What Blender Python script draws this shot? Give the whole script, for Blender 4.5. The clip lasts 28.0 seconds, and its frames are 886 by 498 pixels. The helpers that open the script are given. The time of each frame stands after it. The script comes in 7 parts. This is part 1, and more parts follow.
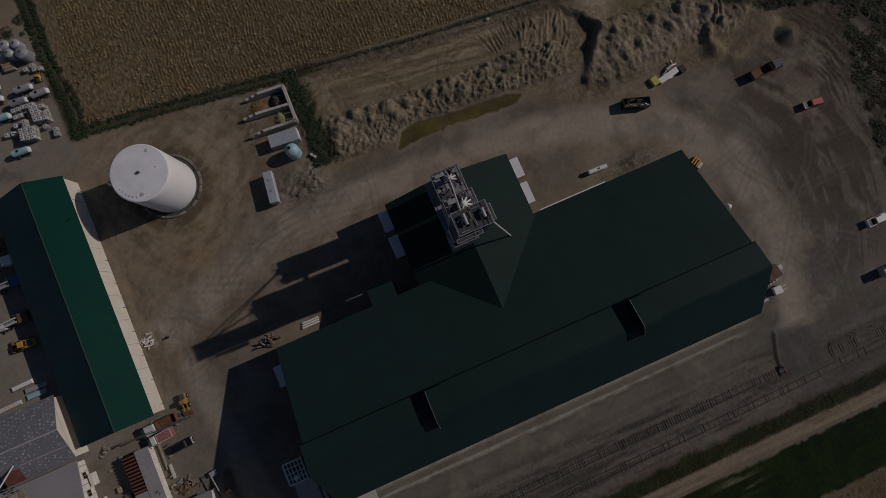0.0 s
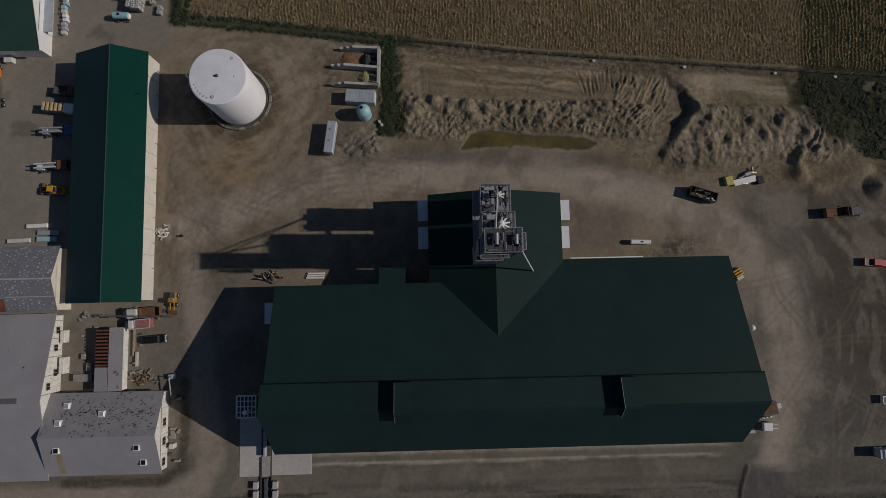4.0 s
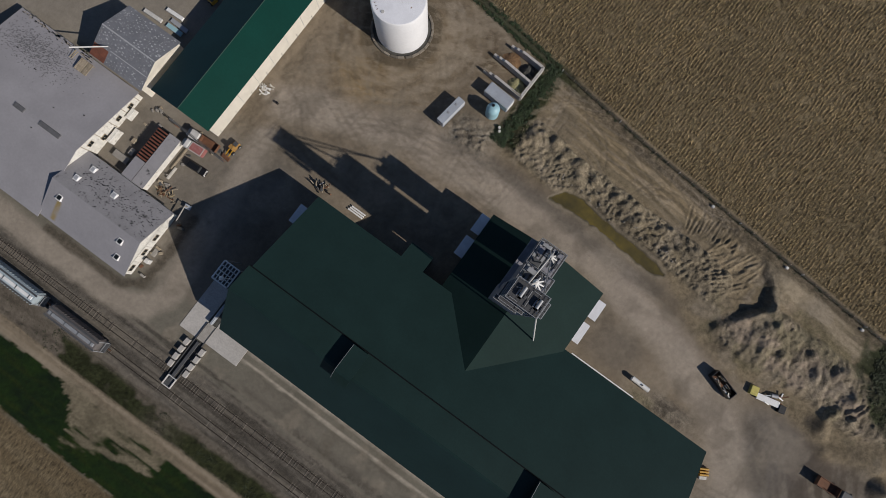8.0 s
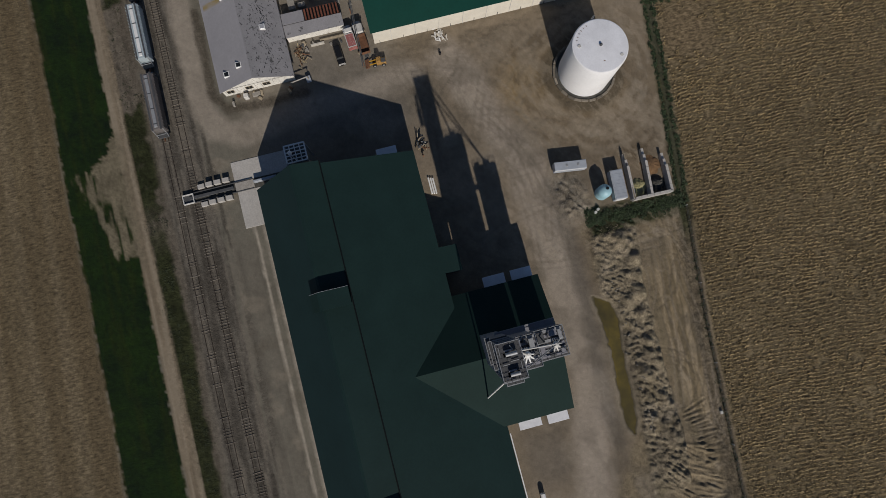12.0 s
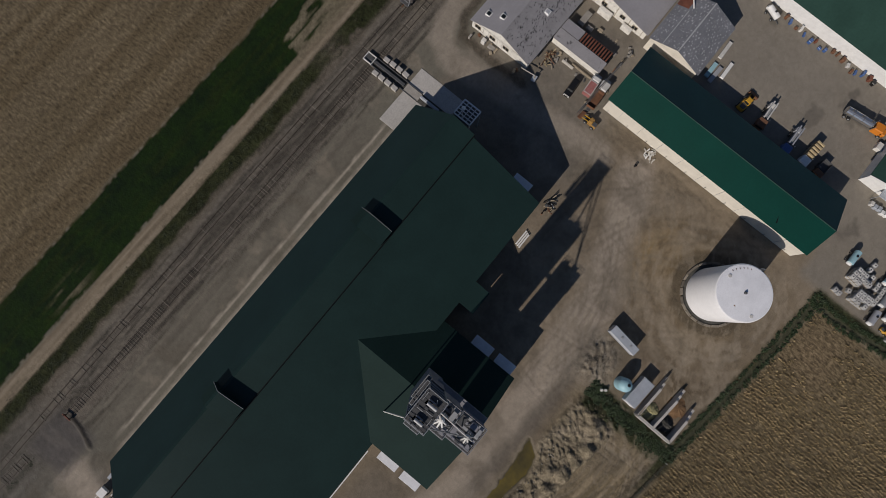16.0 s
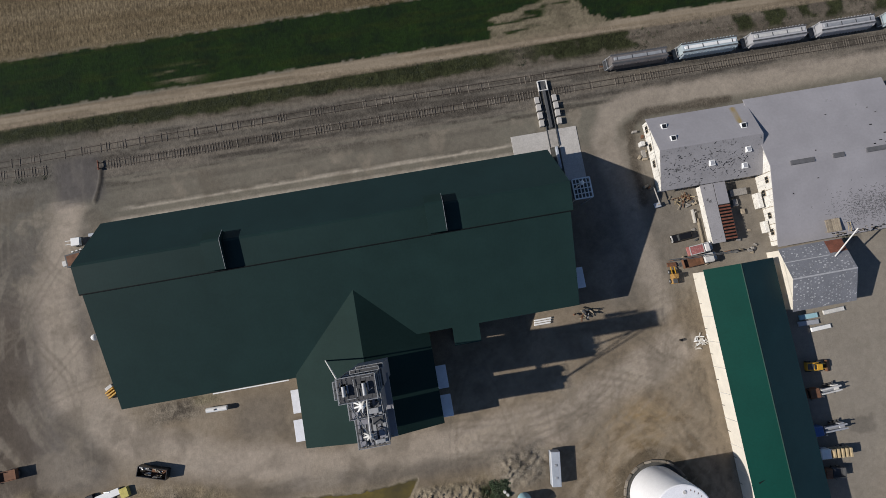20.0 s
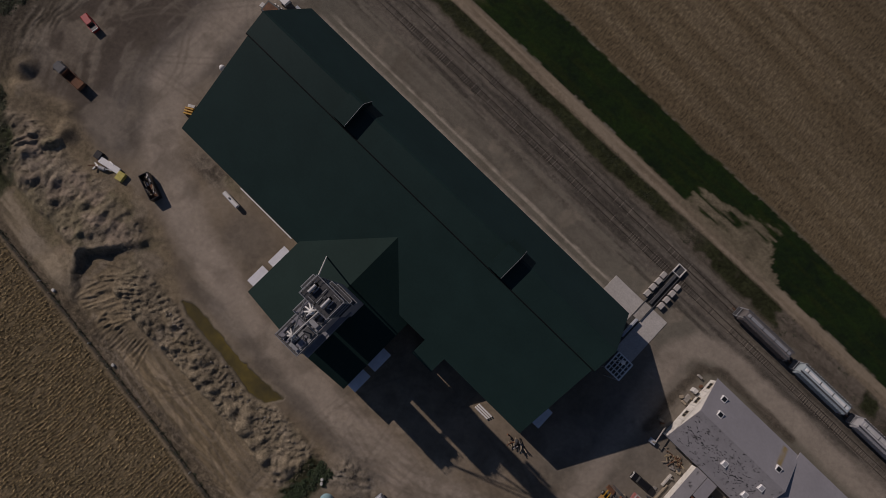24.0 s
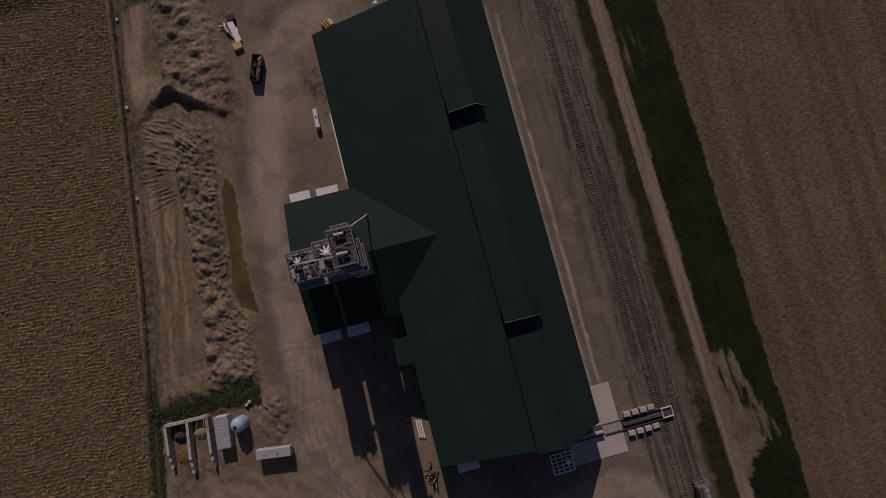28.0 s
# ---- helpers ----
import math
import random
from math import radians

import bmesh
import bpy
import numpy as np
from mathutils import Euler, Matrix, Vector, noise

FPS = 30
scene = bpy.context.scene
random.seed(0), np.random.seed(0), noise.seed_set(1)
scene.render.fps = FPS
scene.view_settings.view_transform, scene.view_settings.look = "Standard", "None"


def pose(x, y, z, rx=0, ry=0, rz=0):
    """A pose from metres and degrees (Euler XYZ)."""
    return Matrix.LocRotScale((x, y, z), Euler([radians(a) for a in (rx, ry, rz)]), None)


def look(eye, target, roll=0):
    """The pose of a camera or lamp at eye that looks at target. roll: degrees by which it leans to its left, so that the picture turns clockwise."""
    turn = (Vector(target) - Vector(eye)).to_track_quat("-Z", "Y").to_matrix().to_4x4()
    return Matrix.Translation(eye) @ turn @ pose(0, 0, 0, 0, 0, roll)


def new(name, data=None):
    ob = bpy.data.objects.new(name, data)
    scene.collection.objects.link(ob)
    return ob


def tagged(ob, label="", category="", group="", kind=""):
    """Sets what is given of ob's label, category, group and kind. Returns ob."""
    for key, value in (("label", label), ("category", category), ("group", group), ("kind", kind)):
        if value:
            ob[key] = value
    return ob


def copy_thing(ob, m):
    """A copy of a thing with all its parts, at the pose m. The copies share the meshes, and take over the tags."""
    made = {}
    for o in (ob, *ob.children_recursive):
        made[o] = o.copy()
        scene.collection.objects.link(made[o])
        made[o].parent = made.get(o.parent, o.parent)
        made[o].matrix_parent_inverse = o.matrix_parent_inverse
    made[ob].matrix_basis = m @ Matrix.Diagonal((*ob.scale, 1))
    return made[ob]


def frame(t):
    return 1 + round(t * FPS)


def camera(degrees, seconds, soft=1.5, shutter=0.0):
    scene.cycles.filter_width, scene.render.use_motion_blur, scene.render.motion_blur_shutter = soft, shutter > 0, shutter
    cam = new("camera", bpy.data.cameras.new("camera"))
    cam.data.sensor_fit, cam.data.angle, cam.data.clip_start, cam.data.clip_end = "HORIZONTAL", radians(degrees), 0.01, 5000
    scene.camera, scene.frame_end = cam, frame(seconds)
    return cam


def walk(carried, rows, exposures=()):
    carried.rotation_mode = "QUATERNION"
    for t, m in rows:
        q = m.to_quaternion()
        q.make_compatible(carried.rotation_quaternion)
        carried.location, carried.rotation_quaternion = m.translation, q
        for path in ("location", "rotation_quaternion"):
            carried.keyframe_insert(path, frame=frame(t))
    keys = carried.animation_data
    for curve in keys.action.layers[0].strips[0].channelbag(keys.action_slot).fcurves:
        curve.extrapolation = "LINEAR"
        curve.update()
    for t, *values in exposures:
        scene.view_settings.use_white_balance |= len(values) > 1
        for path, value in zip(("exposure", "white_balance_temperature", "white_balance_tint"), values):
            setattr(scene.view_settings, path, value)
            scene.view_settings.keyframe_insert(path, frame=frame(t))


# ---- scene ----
cam = camera(77.4, 28.0, soft=0.6)
PATH = [
    (0, (0.965, 0.166, 140.293), (1.074, 0.326, 138.303), 10.7),
    (0.5, (0.966, 0.163, 140.295), (1.069, 0.327, 138.304), 9.8),
    (1, (0.966, 0.161, 140.298), (1.065, 0.328, 138.307), 9.5),
    (1.5, (0.967, 0.159, 140.299), (1.06, 0.33, 138.309), 9.1),
    (2, (0.967, 0.158, 140.298), (1.052, 0.335, 138.308), 8.6),
    (2.5, (0.967, 0.158, 140.3), (1.041, 0.339, 138.31), 8.2),
    (3, (0.967, 0.159, 140.297), (1.028, 0.345, 138.307), 8.5),
    (3.5, (0.968, 0.157, 140.298), (1.013, 0.349, 138.308), 7.7),
    (5.5, (0.873, 0.323, 140.042), (0.861, 0.512, 138.051), 9.1),
    (6, (0.872, 0.303, 140.003), (0.84, 0.497, 138.013), 8.2),
    (6.5, (0.884, 0.339, 140.015), (0.839, 0.528, 138.024), 8.3),
    (7, (0.884, 0.338, 140.007), (0.825, 0.524, 138.016), 8.1),
    (7.5, (0.878, 0.349, 139.972), (0.803, 0.53, 137.981), 8.1),
    (8, (0.894, 0.351, 139.915), (0.798, 0.531, 137.926), 7.9),
    (8.5, (0.86, 0.382, 139.882), (0.755, 0.548, 137.892), 8.4),
    (9, (0.864, 0.394, 139.83), (0.744, 0.556, 137.84), 8.3),
    (9.5, (0.849, 0.406, 139.781), (0.717, 0.556, 137.791), 7.5),
    (10, (0.844, 0.44, 139.745), (0.701, 0.58, 137.755), 7.4),
    (10.5, (0.83, 0.433, 139.735), (0.676, 0.562, 137.745), 7.8),
    (11, (0.89, 0.405, 139.73), (0.711, 0.527, 137.741), 8.7),
    (11.5, (0.839, 0.414, 139.719), (0.657, 0.514, 137.73), 8.3),
    (12, (0.841, 0.395, 139.709), (0.648, 0.478, 137.72), 8.7),
    (12.5, (0.835, 0.376, 139.709), (0.633, 0.438, 137.72), 9.1),
    (14.5, (-0.618, -0.063, 139.783), (-0.827, -0.095, 137.795), 13.2),
    (15, (-0.639, -0.05, 139.852), (-0.846, -0.105, 137.863), 12.9),
    (15.5, (-0.656, -0.039, 139.907), (-0.856, -0.112, 137.919), 14.0),
    (16, (-0.674, -0.028, 139.964), (-0.868, -0.119, 137.976), 14.2),
    (16.5, (-0.677, -0.025, 139.975), (-0.864, -0.134, 137.987), 14.5),
    (17, (-0.683, -0.021, 139.994), (-0.86, -0.15, 138.006), 14.1),
    (17.5, (-0.679, -0.024, 139.981), (-0.846, -0.168, 137.993), 14.8),
    (18, (-0.691, -0.015, 140.017), (-0.846, -0.176, 138.03), 14.6),
    (18.5, (-0.72, 0.004, 140.11), (-0.862, -0.17, 138.123), 14.4),
    (19, (-0.749, 0.023, 140.201), (-0.876, -0.164, 138.214), 14.1),
    (19.5, (-0.774, 0.04, 140.28), (-0.887, -0.159, 138.293), 14.4),
    (20, (-0.805, 0.061, 140.379), (-0.901, -0.149, 138.392), 14.6),
    (20.5, (-0.835, 0.081, 140.471), (-0.913, -0.137, 138.485), 14.8),
    (21, (-0.867, 0.102, 140.566), (-0.923, -0.123, 138.58), 14.9),
    (21.5, (-0.895, 0.123, 140.648), (-0.927, -0.109, 138.662), 15.4),
    (22, (-0.923, 0.139, 140.727), (-0.929, -0.095, 138.74), 16.1),
    (22.5, (-0.947, 0.158, 140.798), (-0.926, -0.077, 138.812), 17.1),
    (24.5, (-0.897, 0.109, 140.611), (-0.776, -0.085, 138.624), 18.8),
    (25, (-0.885, 0.103, 140.576), (-0.75, -0.084, 138.589), 20.7),
    (25.5, (-0.88, 0.099, 140.558), (-0.729, -0.071, 138.571), 21.1),
    (26, (-0.879, 0.098, 140.553), (-0.716, -0.061, 138.566), 21.7),
    (26.5, (-0.88, 0.1, 140.556), (-0.709, -0.052, 138.57), 21.7),
    (27, (-0.88, 0.1, 140.555), (-0.702, -0.045, 138.568), 21.0),
    (27.5, (-0.877, 0.097, 140.546), (-0.691, -0.039, 138.559), 20.1),
    (28, (-0.876, 0.094, 140.54), (-0.685, -0.033, 138.553), 19.2),
]
EXPOSURES = [
    (0.0, -1.78, 6750, 19.5), (1.0, -1.73, 6750, 19.5), (3.0, -1.52, 6680, 17), (6.0, -0.58, 6550, 13), (8.0, -0.48, 6560, 13), (11.0, -0.65, 6610, 11.5), (15.0, -0.73, 6700, 14.5),
    (17.0, -0.72, 6620, 14.5), (18.0, -0.60, 6560, 14), (20.0, -0.08, 6450, 12.5), (21.0, 0.04, 6500, 13), (22.0, -0.28, 6600, 16), (25.0, -1.40, 7100, 28), (28.0, -1.43, 7550, 36),
]
walk(cam, [(t, look(eye, target, roll)) for t, eye, target, roll in PATH], EXPOSURES)

# ---- light ----
SHADE = 1.5                      # metres of shadow for each metre of height
elev = math.atan(1 / SHADE)
sun = new("sun", bpy.data.lights.new("sun", "SUN"))
sun.data.energy, sun.data.angle, sun.data.color = 5.0, radians(0.53), (1.0, 0.95, 0.87)
sun.matrix_world = look((200, -4, 200 * math.tan(elev)), (0, 0, 0))
world = bpy.data.worlds.new("sky")
scene.world = world
world.use_nodes = True
sky = world.node_tree.nodes.new("ShaderNodeTexSky")
sky.sky_type, sky.sun_disc = "NISHITA", False
sky.sun_elevation, sky.sun_rotation = elev, radians(91)
sky.air_density, sky.dust_density, sky.ozone_density = 0.8, 0.1, 3.0
back = world.node_tree.nodes["Background"]
back.inputs["Strength"].default_value = 0.078
world.node_tree.links.new(sky.outputs["Color"], back.inputs["Color"])


# ---- materials ----
def nodes_of(name):
    m = bpy.data.materials.new(name)
    m.use_nodes = True
    t = m.node_tree
    return m, t, t.nodes["Principled BSDF"]


def noise_node(t, scale, detail=4.0, rough=0.55, stretch=None, coord="Object"):
    tc = t.nodes.new("ShaderNodeTexCoord")
    n = t.nodes.new("ShaderNodeTexNoise")
    n.inputs["Scale"].default_value, n.inputs["Detail"].default_value, n.inputs["Roughness"].default_value = scale, detail, rough
    src = tc.outputs[coord]
    if stretch:
        mp = t.nodes.new("ShaderNodeMapping")
        mp.inputs["Scale"].default_value = stretch
        t.links.new(src, mp.inputs["Vector"])
        src = mp.outputs["Vector"]
    t.links.new(src, n.inputs["Vector"])
    return n


def ramp(t, fac, stops):
    r = t.nodes.new("ShaderNodeValToRGB")
    while len(r.color_ramp.elements) < len(stops):
        r.color_ramp.elements.new(0.5)
    for e, (p, c) in zip(r.color_ramp.elements, stops):
        e.position, e.color = p, (*c, 1)
    t.links.new(fac, r.inputs["Fac"])
    return r.outputs["Color"]


def mix(t, kind, fac, a, b):
    m = t.nodes.new("ShaderNodeMix")
    m.data_type, m.blend_type = "RGBA", kind
    for sock, v in ((m.inputs[0], fac), (m.inputs[6], a), (m.inputs[7], b)):
        if hasattr(v, "is_linked"):
            t.links.new(v, sock)
        elif isinstance(v, tuple):
            sock.default_value = (*v, 1) if len(v) == 3 else v
        else:
            sock.default_value = v
    return m.outputs[2]


def bump(t, bsdf, height, strength, distance):
    b = t.nodes.new("ShaderNodeBump")
    b.inputs["Strength"].default_value, b.inputs["Distance"].default_value = strength, distance
    t.links.new(height, b.inputs["Height"])
    t.links.new(b.outputs["Normal"], bsdf.inputs["Normal"])


def paint(name, col, rough=0.6, metal=0.0, big=0.15, fine=0.15, scale=0.25, stain=None, stain_at=0.6, stretch=None, bumps=0.15, each=0.0):
    """A painted or weathered surface: cloudy wear at one scale, grain at another, stains of their own colour."""
    m, t, b = nodes_of(name)
    n1 = noise_node(t, scale, 5, 0.6, stretch)
    n2 = noise_node(t, scale * 14, 3, 0.6, stretch)
    c = tuple(col)
    lo = tuple(v * (1 - big) for v in c)
    hi = tuple(min(1, v * (1 + big)) for v in c)
    out = ramp(t, n1.outputs["Fac"], [(0.3, lo), (0.7, hi)])
    g = ramp(t, n2.outputs["Fac"], [(0.3, (1 - fine,) * 3), (0.7, (1 + fine * 0.6,) * 3)])
    out = mix(t, "MULTIPLY", 1.0, out, g)
    if stain:
        n3 = noise_node(t, scale * 3.1, 8, 0.7, stretch)
        f = ramp(t, n3.outputs["Fac"], [(stain_at - 0.04, (0, 0, 0)), (stain_at + 0.04, (1, 1, 1))])
        out = mix(t, "MIX", f, out, tuple(stain))
    if each:
        oi = t.nodes.new("ShaderNodeObjectInfo")
        e = ramp(t, oi.outputs["Random"], [(0, (1 - each,) * 3), (1, (1 + each,) * 3)])
        out = mix(t, "MULTIPLY", 1.0, out, e)
    t.links.new(out, b.inputs["Base Color"])
    b.inputs["Roughness"].default_value, b.inputs["Metallic"].default_value = rough, metal
    if bumps:
        bump(t, b, n2.outputs["Fac"], bumps, 0.03)
    return m


def plain(name, col, rough=0.5, metal=0.0):
    return paint(name, col, rough, metal, big=0.08, fine=0.08, scale=0.6, bumps=0.05)


def ribbed(name, col, along, pitch, rough=0.45, big=0.1, stain=None, stain_at=0.7, metal=0.0, depth=0.5, sheen=0.12):
    """Profiled metal sheet: ribs that run along x or y, with worn paint."""
    m = paint(name, col, rough, metal, big=big, fine=0.06, scale=0.12, stain=stain, stain_at=stain_at, bumps=0)
    t = m.node_tree
    b = t.nodes["Principled BSDF"]
    tc = t.nodes.new("ShaderNodeTexCoord")
    w = t.nodes.new("ShaderNodeTexWave")
    w.wave_type, w.bands_direction, w.wave_profile = "BANDS", "Y" if along == "x" else "X", "SIN"
    w.inputs["Scale"].default_value = 0.314 / pitch
    t.links.new(tc.outputs["Object"], w.inputs["Vector"])
    b.inputs["Specular IOR Level"].default_value = sheen
    bump(t, b, w.outputs["Fac"], depth, 0.004)
    return m


def earth_material():
    """Earth whose broad colour is laid down on the mesh; 'grain' says how coarse it is, 'rows' how far it is drilled in rows."""
    m, t, b = nodes_of("earth")
    a = t.nodes.new("ShaderNodeAttribute")
    a.attribute_name = "earth"
    amt = t.nodes.new("ShaderNodeAttribute")
    amt.attribute_name = "grain"
    rows = t.nodes.new("ShaderNodeAttribute")
    rows.attribute_name = "rows"
    n1 = noise_node(t, 0.9, 7, 0.72)
    g1 = ramp(t, n1.outputs["Fac"], [(0.34, (0.45,) * 3), (0.5, (1, 1, 1)), (0.66, (1.55,) * 3)])
    n2 = noise_node(t, 4.2, 3, 0.7)
    g2 = ramp(t, n2.outputs["Fac"], [(0.34, (0.5,) * 3), (0.5, (1, 1, 1)), (0.66, (1.5,) * 3)])
    white = (1.0, 1.0, 1.0)
    f1 = mix(t, "MIX", amt.outputs["Fac"], white, g1)
    f2 = mix(t, "MIX", amt.outputs["Fac"], white, g2)
    out = mix(t, "MULTIPLY", 1.0, mix(t, "MULTIPLY", 1.0, a.outputs["Color"], f1), f2)
    n3 = noise_node(t, 2.0, 4, 0.65, (1.0, 0.28, 1.0))
    g3 = ramp(t, n3.outputs["Fac"], [(0.36, (0.45,) * 3), (0.5, (1, 1, 1)), (0.64, (1.5,) * 3)])
    out = mix(t, "MULTIPLY", 1.0, out, mix(t, "MIX", rows.outputs["Fac"], white, g3))
    t.links.new(out, b.inputs["Base Color"])
    b.inputs["Roughness"].default_value = 0.95
    b.inputs["Specular IOR Level"].default_value = 0.15
    nb = noise_node(t, 1.7, 6, 0.68, (1.0, 0.6, 1.0))
    bp = t.nodes.new("ShaderNodeBump")
    bp.inputs["Distance"].default_value = 0.30
    t.links.new(nb.outputs["Fac"], bp.inputs["Height"])
    t.links.new(amt.outputs["Fac"], bp.inputs["Strength"])
    t.links.new(bp.outputs["Normal"], b.inputs["Normal"])
    return m


ROOF_DARK = ribbed("dark_green_roof_sheet", (0.0122, 0.0295, 0.0276), "y", 0.6, 0.55, big=0.10, sheen=0.14)
# ROOF_DARK lightened and blued in colour, to offset shade on the steep slope
ROOF_SOUTH = ribbed("lightened_blue_green_roof_sheet", (0.0140, 0.0330, 0.0338), "y", 0.6, 0.55, big=0.10, sheen=0.14)
ROOF_WING = ribbed("dark_green_wing_sheet", (0.0128, 0.0285, 0.0255), "x", 0.6, 0.6, big=0.10)
# shed's green sheet turned teal: shade and sky tint put into the colour
ROOF_TEAL = ribbed("shade_teal_roof_sheet", (0.0110, 0.040, 0.046), "x", 0.5, 0.6, big=0.10)
ROOF_GREEN = ribbed("green_roof_sheet", (0.0012, 0.036, 0.0275), "x", 0.5, 0.5, big=0.08)
ROOF_GREEN2 = ribbed("faded_green_roof_sheet", (0.028, 0.066, 0.052), "y", 0.9, 0.5, big=0.12, depth=1.0)
TRIM_DARK = plain("black_trim", (0.008, 0.010, 0.011), 0.6)
ROOF_GREEN.node_tree.nodes["Principled BSDF"].inputs["Specular IOR Level"].default_value = 0.05
ROOF_WING.node_tree.nodes["Principled BSDF"].inputs["Specular IOR Level"].default_value = 0.04
TRIM_DARK.node_tree.nodes["Principled BSDF"].inputs["Specular IOR Level"].default_value = 0.05
WALL_CREAM = paint("cream_wall_sheet", (0.68, 0.64, 0.55), 0.6, big=0.08, fine=0.06, scale=0.3)
WALL_DARK = paint("dark_wall_sheet", (0.10, 0.11, 0.11), 0.6, big=0.15)
WALL_WHITE = paint("peeling_white_boards", (0.72, 0.70, 0.64), 0.8, big=0.12, fine=0.25, scale=0.5, stain=(0.28, 0.24, 0.20), stain_at=0.62)
FELT = paint("grey_roof_felt", (0.282, 0.274, 0.286), 0.9, big=0.10, fine=0.05, scale=0.12, stain=(0.16, 0.16, 0.16), stain_at=0.70)
FELT_WORN = paint("worn_grey_roof_felt", (0.250, 0.244, 0.252), 0.9, big=0.10, fine=0.12, scale=0.25, stain=(0.05, 0.05, 0.05), stain_at=0.62)
PATCHED = paint("patched_metal_roof", (0.175, 0.18, 0.195), 0.6, big=0.15, fine=0.15, scale=0.4, stain=(0.50, 0.50, 0.50), stain_at=0.63)
TANK_WHITE = paint("white_tank_paint", (0.82, 0.82, 0.82), 0.45, big=0.05, fine=0.04, scale=0.15)
TANK_TOP = paint("weathered_white_tank_top", (0.78, 0.79, 0.82), 0.5, big=0.08, fine=0.08, scale=0.35, stain=(0.42, 0.37, 0.33), stain_at=0.68)
CONCRETE = paint("concrete", (0.44, 0.42, 0.39), 0.9, big=0.12, fine=0.15, scale=0.2, stain=(0.30, 0.28, 0.25), stain_at=0.66)
CONCRETE_OLD = paint("old_concrete", (0.30, 0.28, 0.25), 0.9, big=0.2, fine=0.25, scale=0.5, each=0.15)
STEEL = paint("galvanised_steel", (0.34, 0.35, 0.36), 0.55, 0.3, big=0.15, fine=0.2, scale=0.8)
STEEL_DARK = paint("dull_steel", (0.075, 0.078, 0.082), 0.7, 0.1, big=0.2, fine=0.2, scale=0.8)
RUST = paint("rust", (0.16, 0.075, 0.04), 0.85, big=0.35, fine=0.3, scale=0.6)
RUST_RED = paint("rusty_red_sheet", (0.17, 0.06, 0.035), 0.8, big=0.3, fine=0.3, scale=0.8)
RAIL = paint("rail_steel", (0.07, 0.055, 0.045), 0.6, 0.4, big=0.2, fine=0.2)
SLEEPER = paint("weathered_sleeper", (0.132, 0.115, 0.094), 0.9, big=0.3, fine=0.3, scale=1.5, each=0.45)
WOOD = paint("weathered_wood", (0.30, 0.25, 0.18), 0.85, big=0.2, fine=0.25, scale=1.2, each=0.25)
WOOD_PALE = paint("pale_timber", (0.55, 0.52, 0.46), 0.8, big=0.12, fine=0.2, scale=1.0, each=0.15)
AWNING = plain("pale_awning_sheet", (0.70, 0.71, 0.74), 0.5)
GREYBLUE = paint("grey_blue_sheet", (0.36, 0.39, 0.43), 0.5, big=0.1, fine=0.1, scale=0.5)
BLUE_TANK = paint("pale_blue_tank", (0.30, 0.50, 0.56), 0.5, big=0.1, fine=0.08, scale=0.6)
WHITE = plain("white_paint", (0.75, 0.75, 0.73), 0.4)
OFFWHITE = paint("dirty_white", (0.58, 0.57, 0.54), 0.6, big=0.15, fine=0.2, scale=1.0, each=0.15)
YELLOW = paint("machine_yellow", (0.55, 0.30, 0.03), 0.5, big=0.15, fine=0.15, scale=1.0)
ORANGE = plain("orange_paint", (0.62, 0.20, 0.02), 0.4)
RED = plain("red_paint", (0.34, 0.012, 0.014), 0.55)
BLUE = plain("blue_paint", (0.05, 0.11, 0.28), 0.35)
SILVER = paint("silver_paint", (0.45, 0.46, 0.48), 0.35, 0.3, big=0.08, fine=0.06)
BLACK = plain("black_paint", (0.012, 0.012, 0.013), 0.35)
RUBBER = plain("tyre_rubber", (0.02, 0.02, 0.02), 0.8)
CHROME = paint("polished_steel", (0.60, 0.60, 0.60), 0.25, 0.9, big=0.08, fine=0.05)
TAN = paint("tan_load", (0.42, 0.33, 0.19), 0.8, big=0.2, fine=0.2, scale=1.0)
SULPHUR = paint("yellow_heap", (0.50, 0.44, 0.13), 0.9, big=0.2, fine=0.3, scale=1.0)
DARKHEAP = paint("dark_heap", (0.07, 0.068, 0.06), 0.95, big=0.3, fine=0.3, scale=0.8, bumps=0.6)
def straw(name, k):
    """Dry stalks, each of its own tone."""
    m, t, b = nodes_of(name)
    g = t.nodes.new("ShaderNodeNewGeometry")
    n = noise_node(t, 0.03, 3, 0.6)
    tone = ramp(t, g.outputs["Random Per Island"], [(0.0, (0.13 * k, 0.098 * k, 0.052 * k)), (0.5, (0.20 * k, 0.153 * k, 0.082 * k)), (1.0, (0.29 * k, 0.228 * k, 0.13 * k))])
    c = mix(t, "MULTIPLY", 1.0, tone, ramp(t, n.outputs["Fac"], [(0.35, (0.85, 0.85, 0.85)), (0.65, (1.12, 1.10, 1.06))]))
    t.links.new(c, b.inputs["Base Color"])
    b.inputs["Roughness"].default_value, b.inputs["Specular IOR Level"].default_value = 0.9, 0.1
    return m


STRAW = straw("dry_crop", 1.5)
STUBBLE = straw("pale_stubble", 0.85)
DECK = paint("dark_grating", (0.060, 0.062, 0.067), 0.8, 0.0, big=0.2, fine=0.3, scale=1.0)
GLASS_M, _t, _b = nodes_of("window_glass")
_b.inputs["Base Color"].default_value, _b.inputs["Roughness"].default_value = (0.015, 0.018, 0.02, 1), 0.08
LEAF = paint("leaves", (0.025, 0.044, 0.013), 0.7, big=0.35, fine=0.3, scale=0.8, bumps=0)
WEED = paint("weeds", (0.027, 0.036, 0.012), 0.8, big=0.35, fine=0.35, scale=0.8, bumps=0)


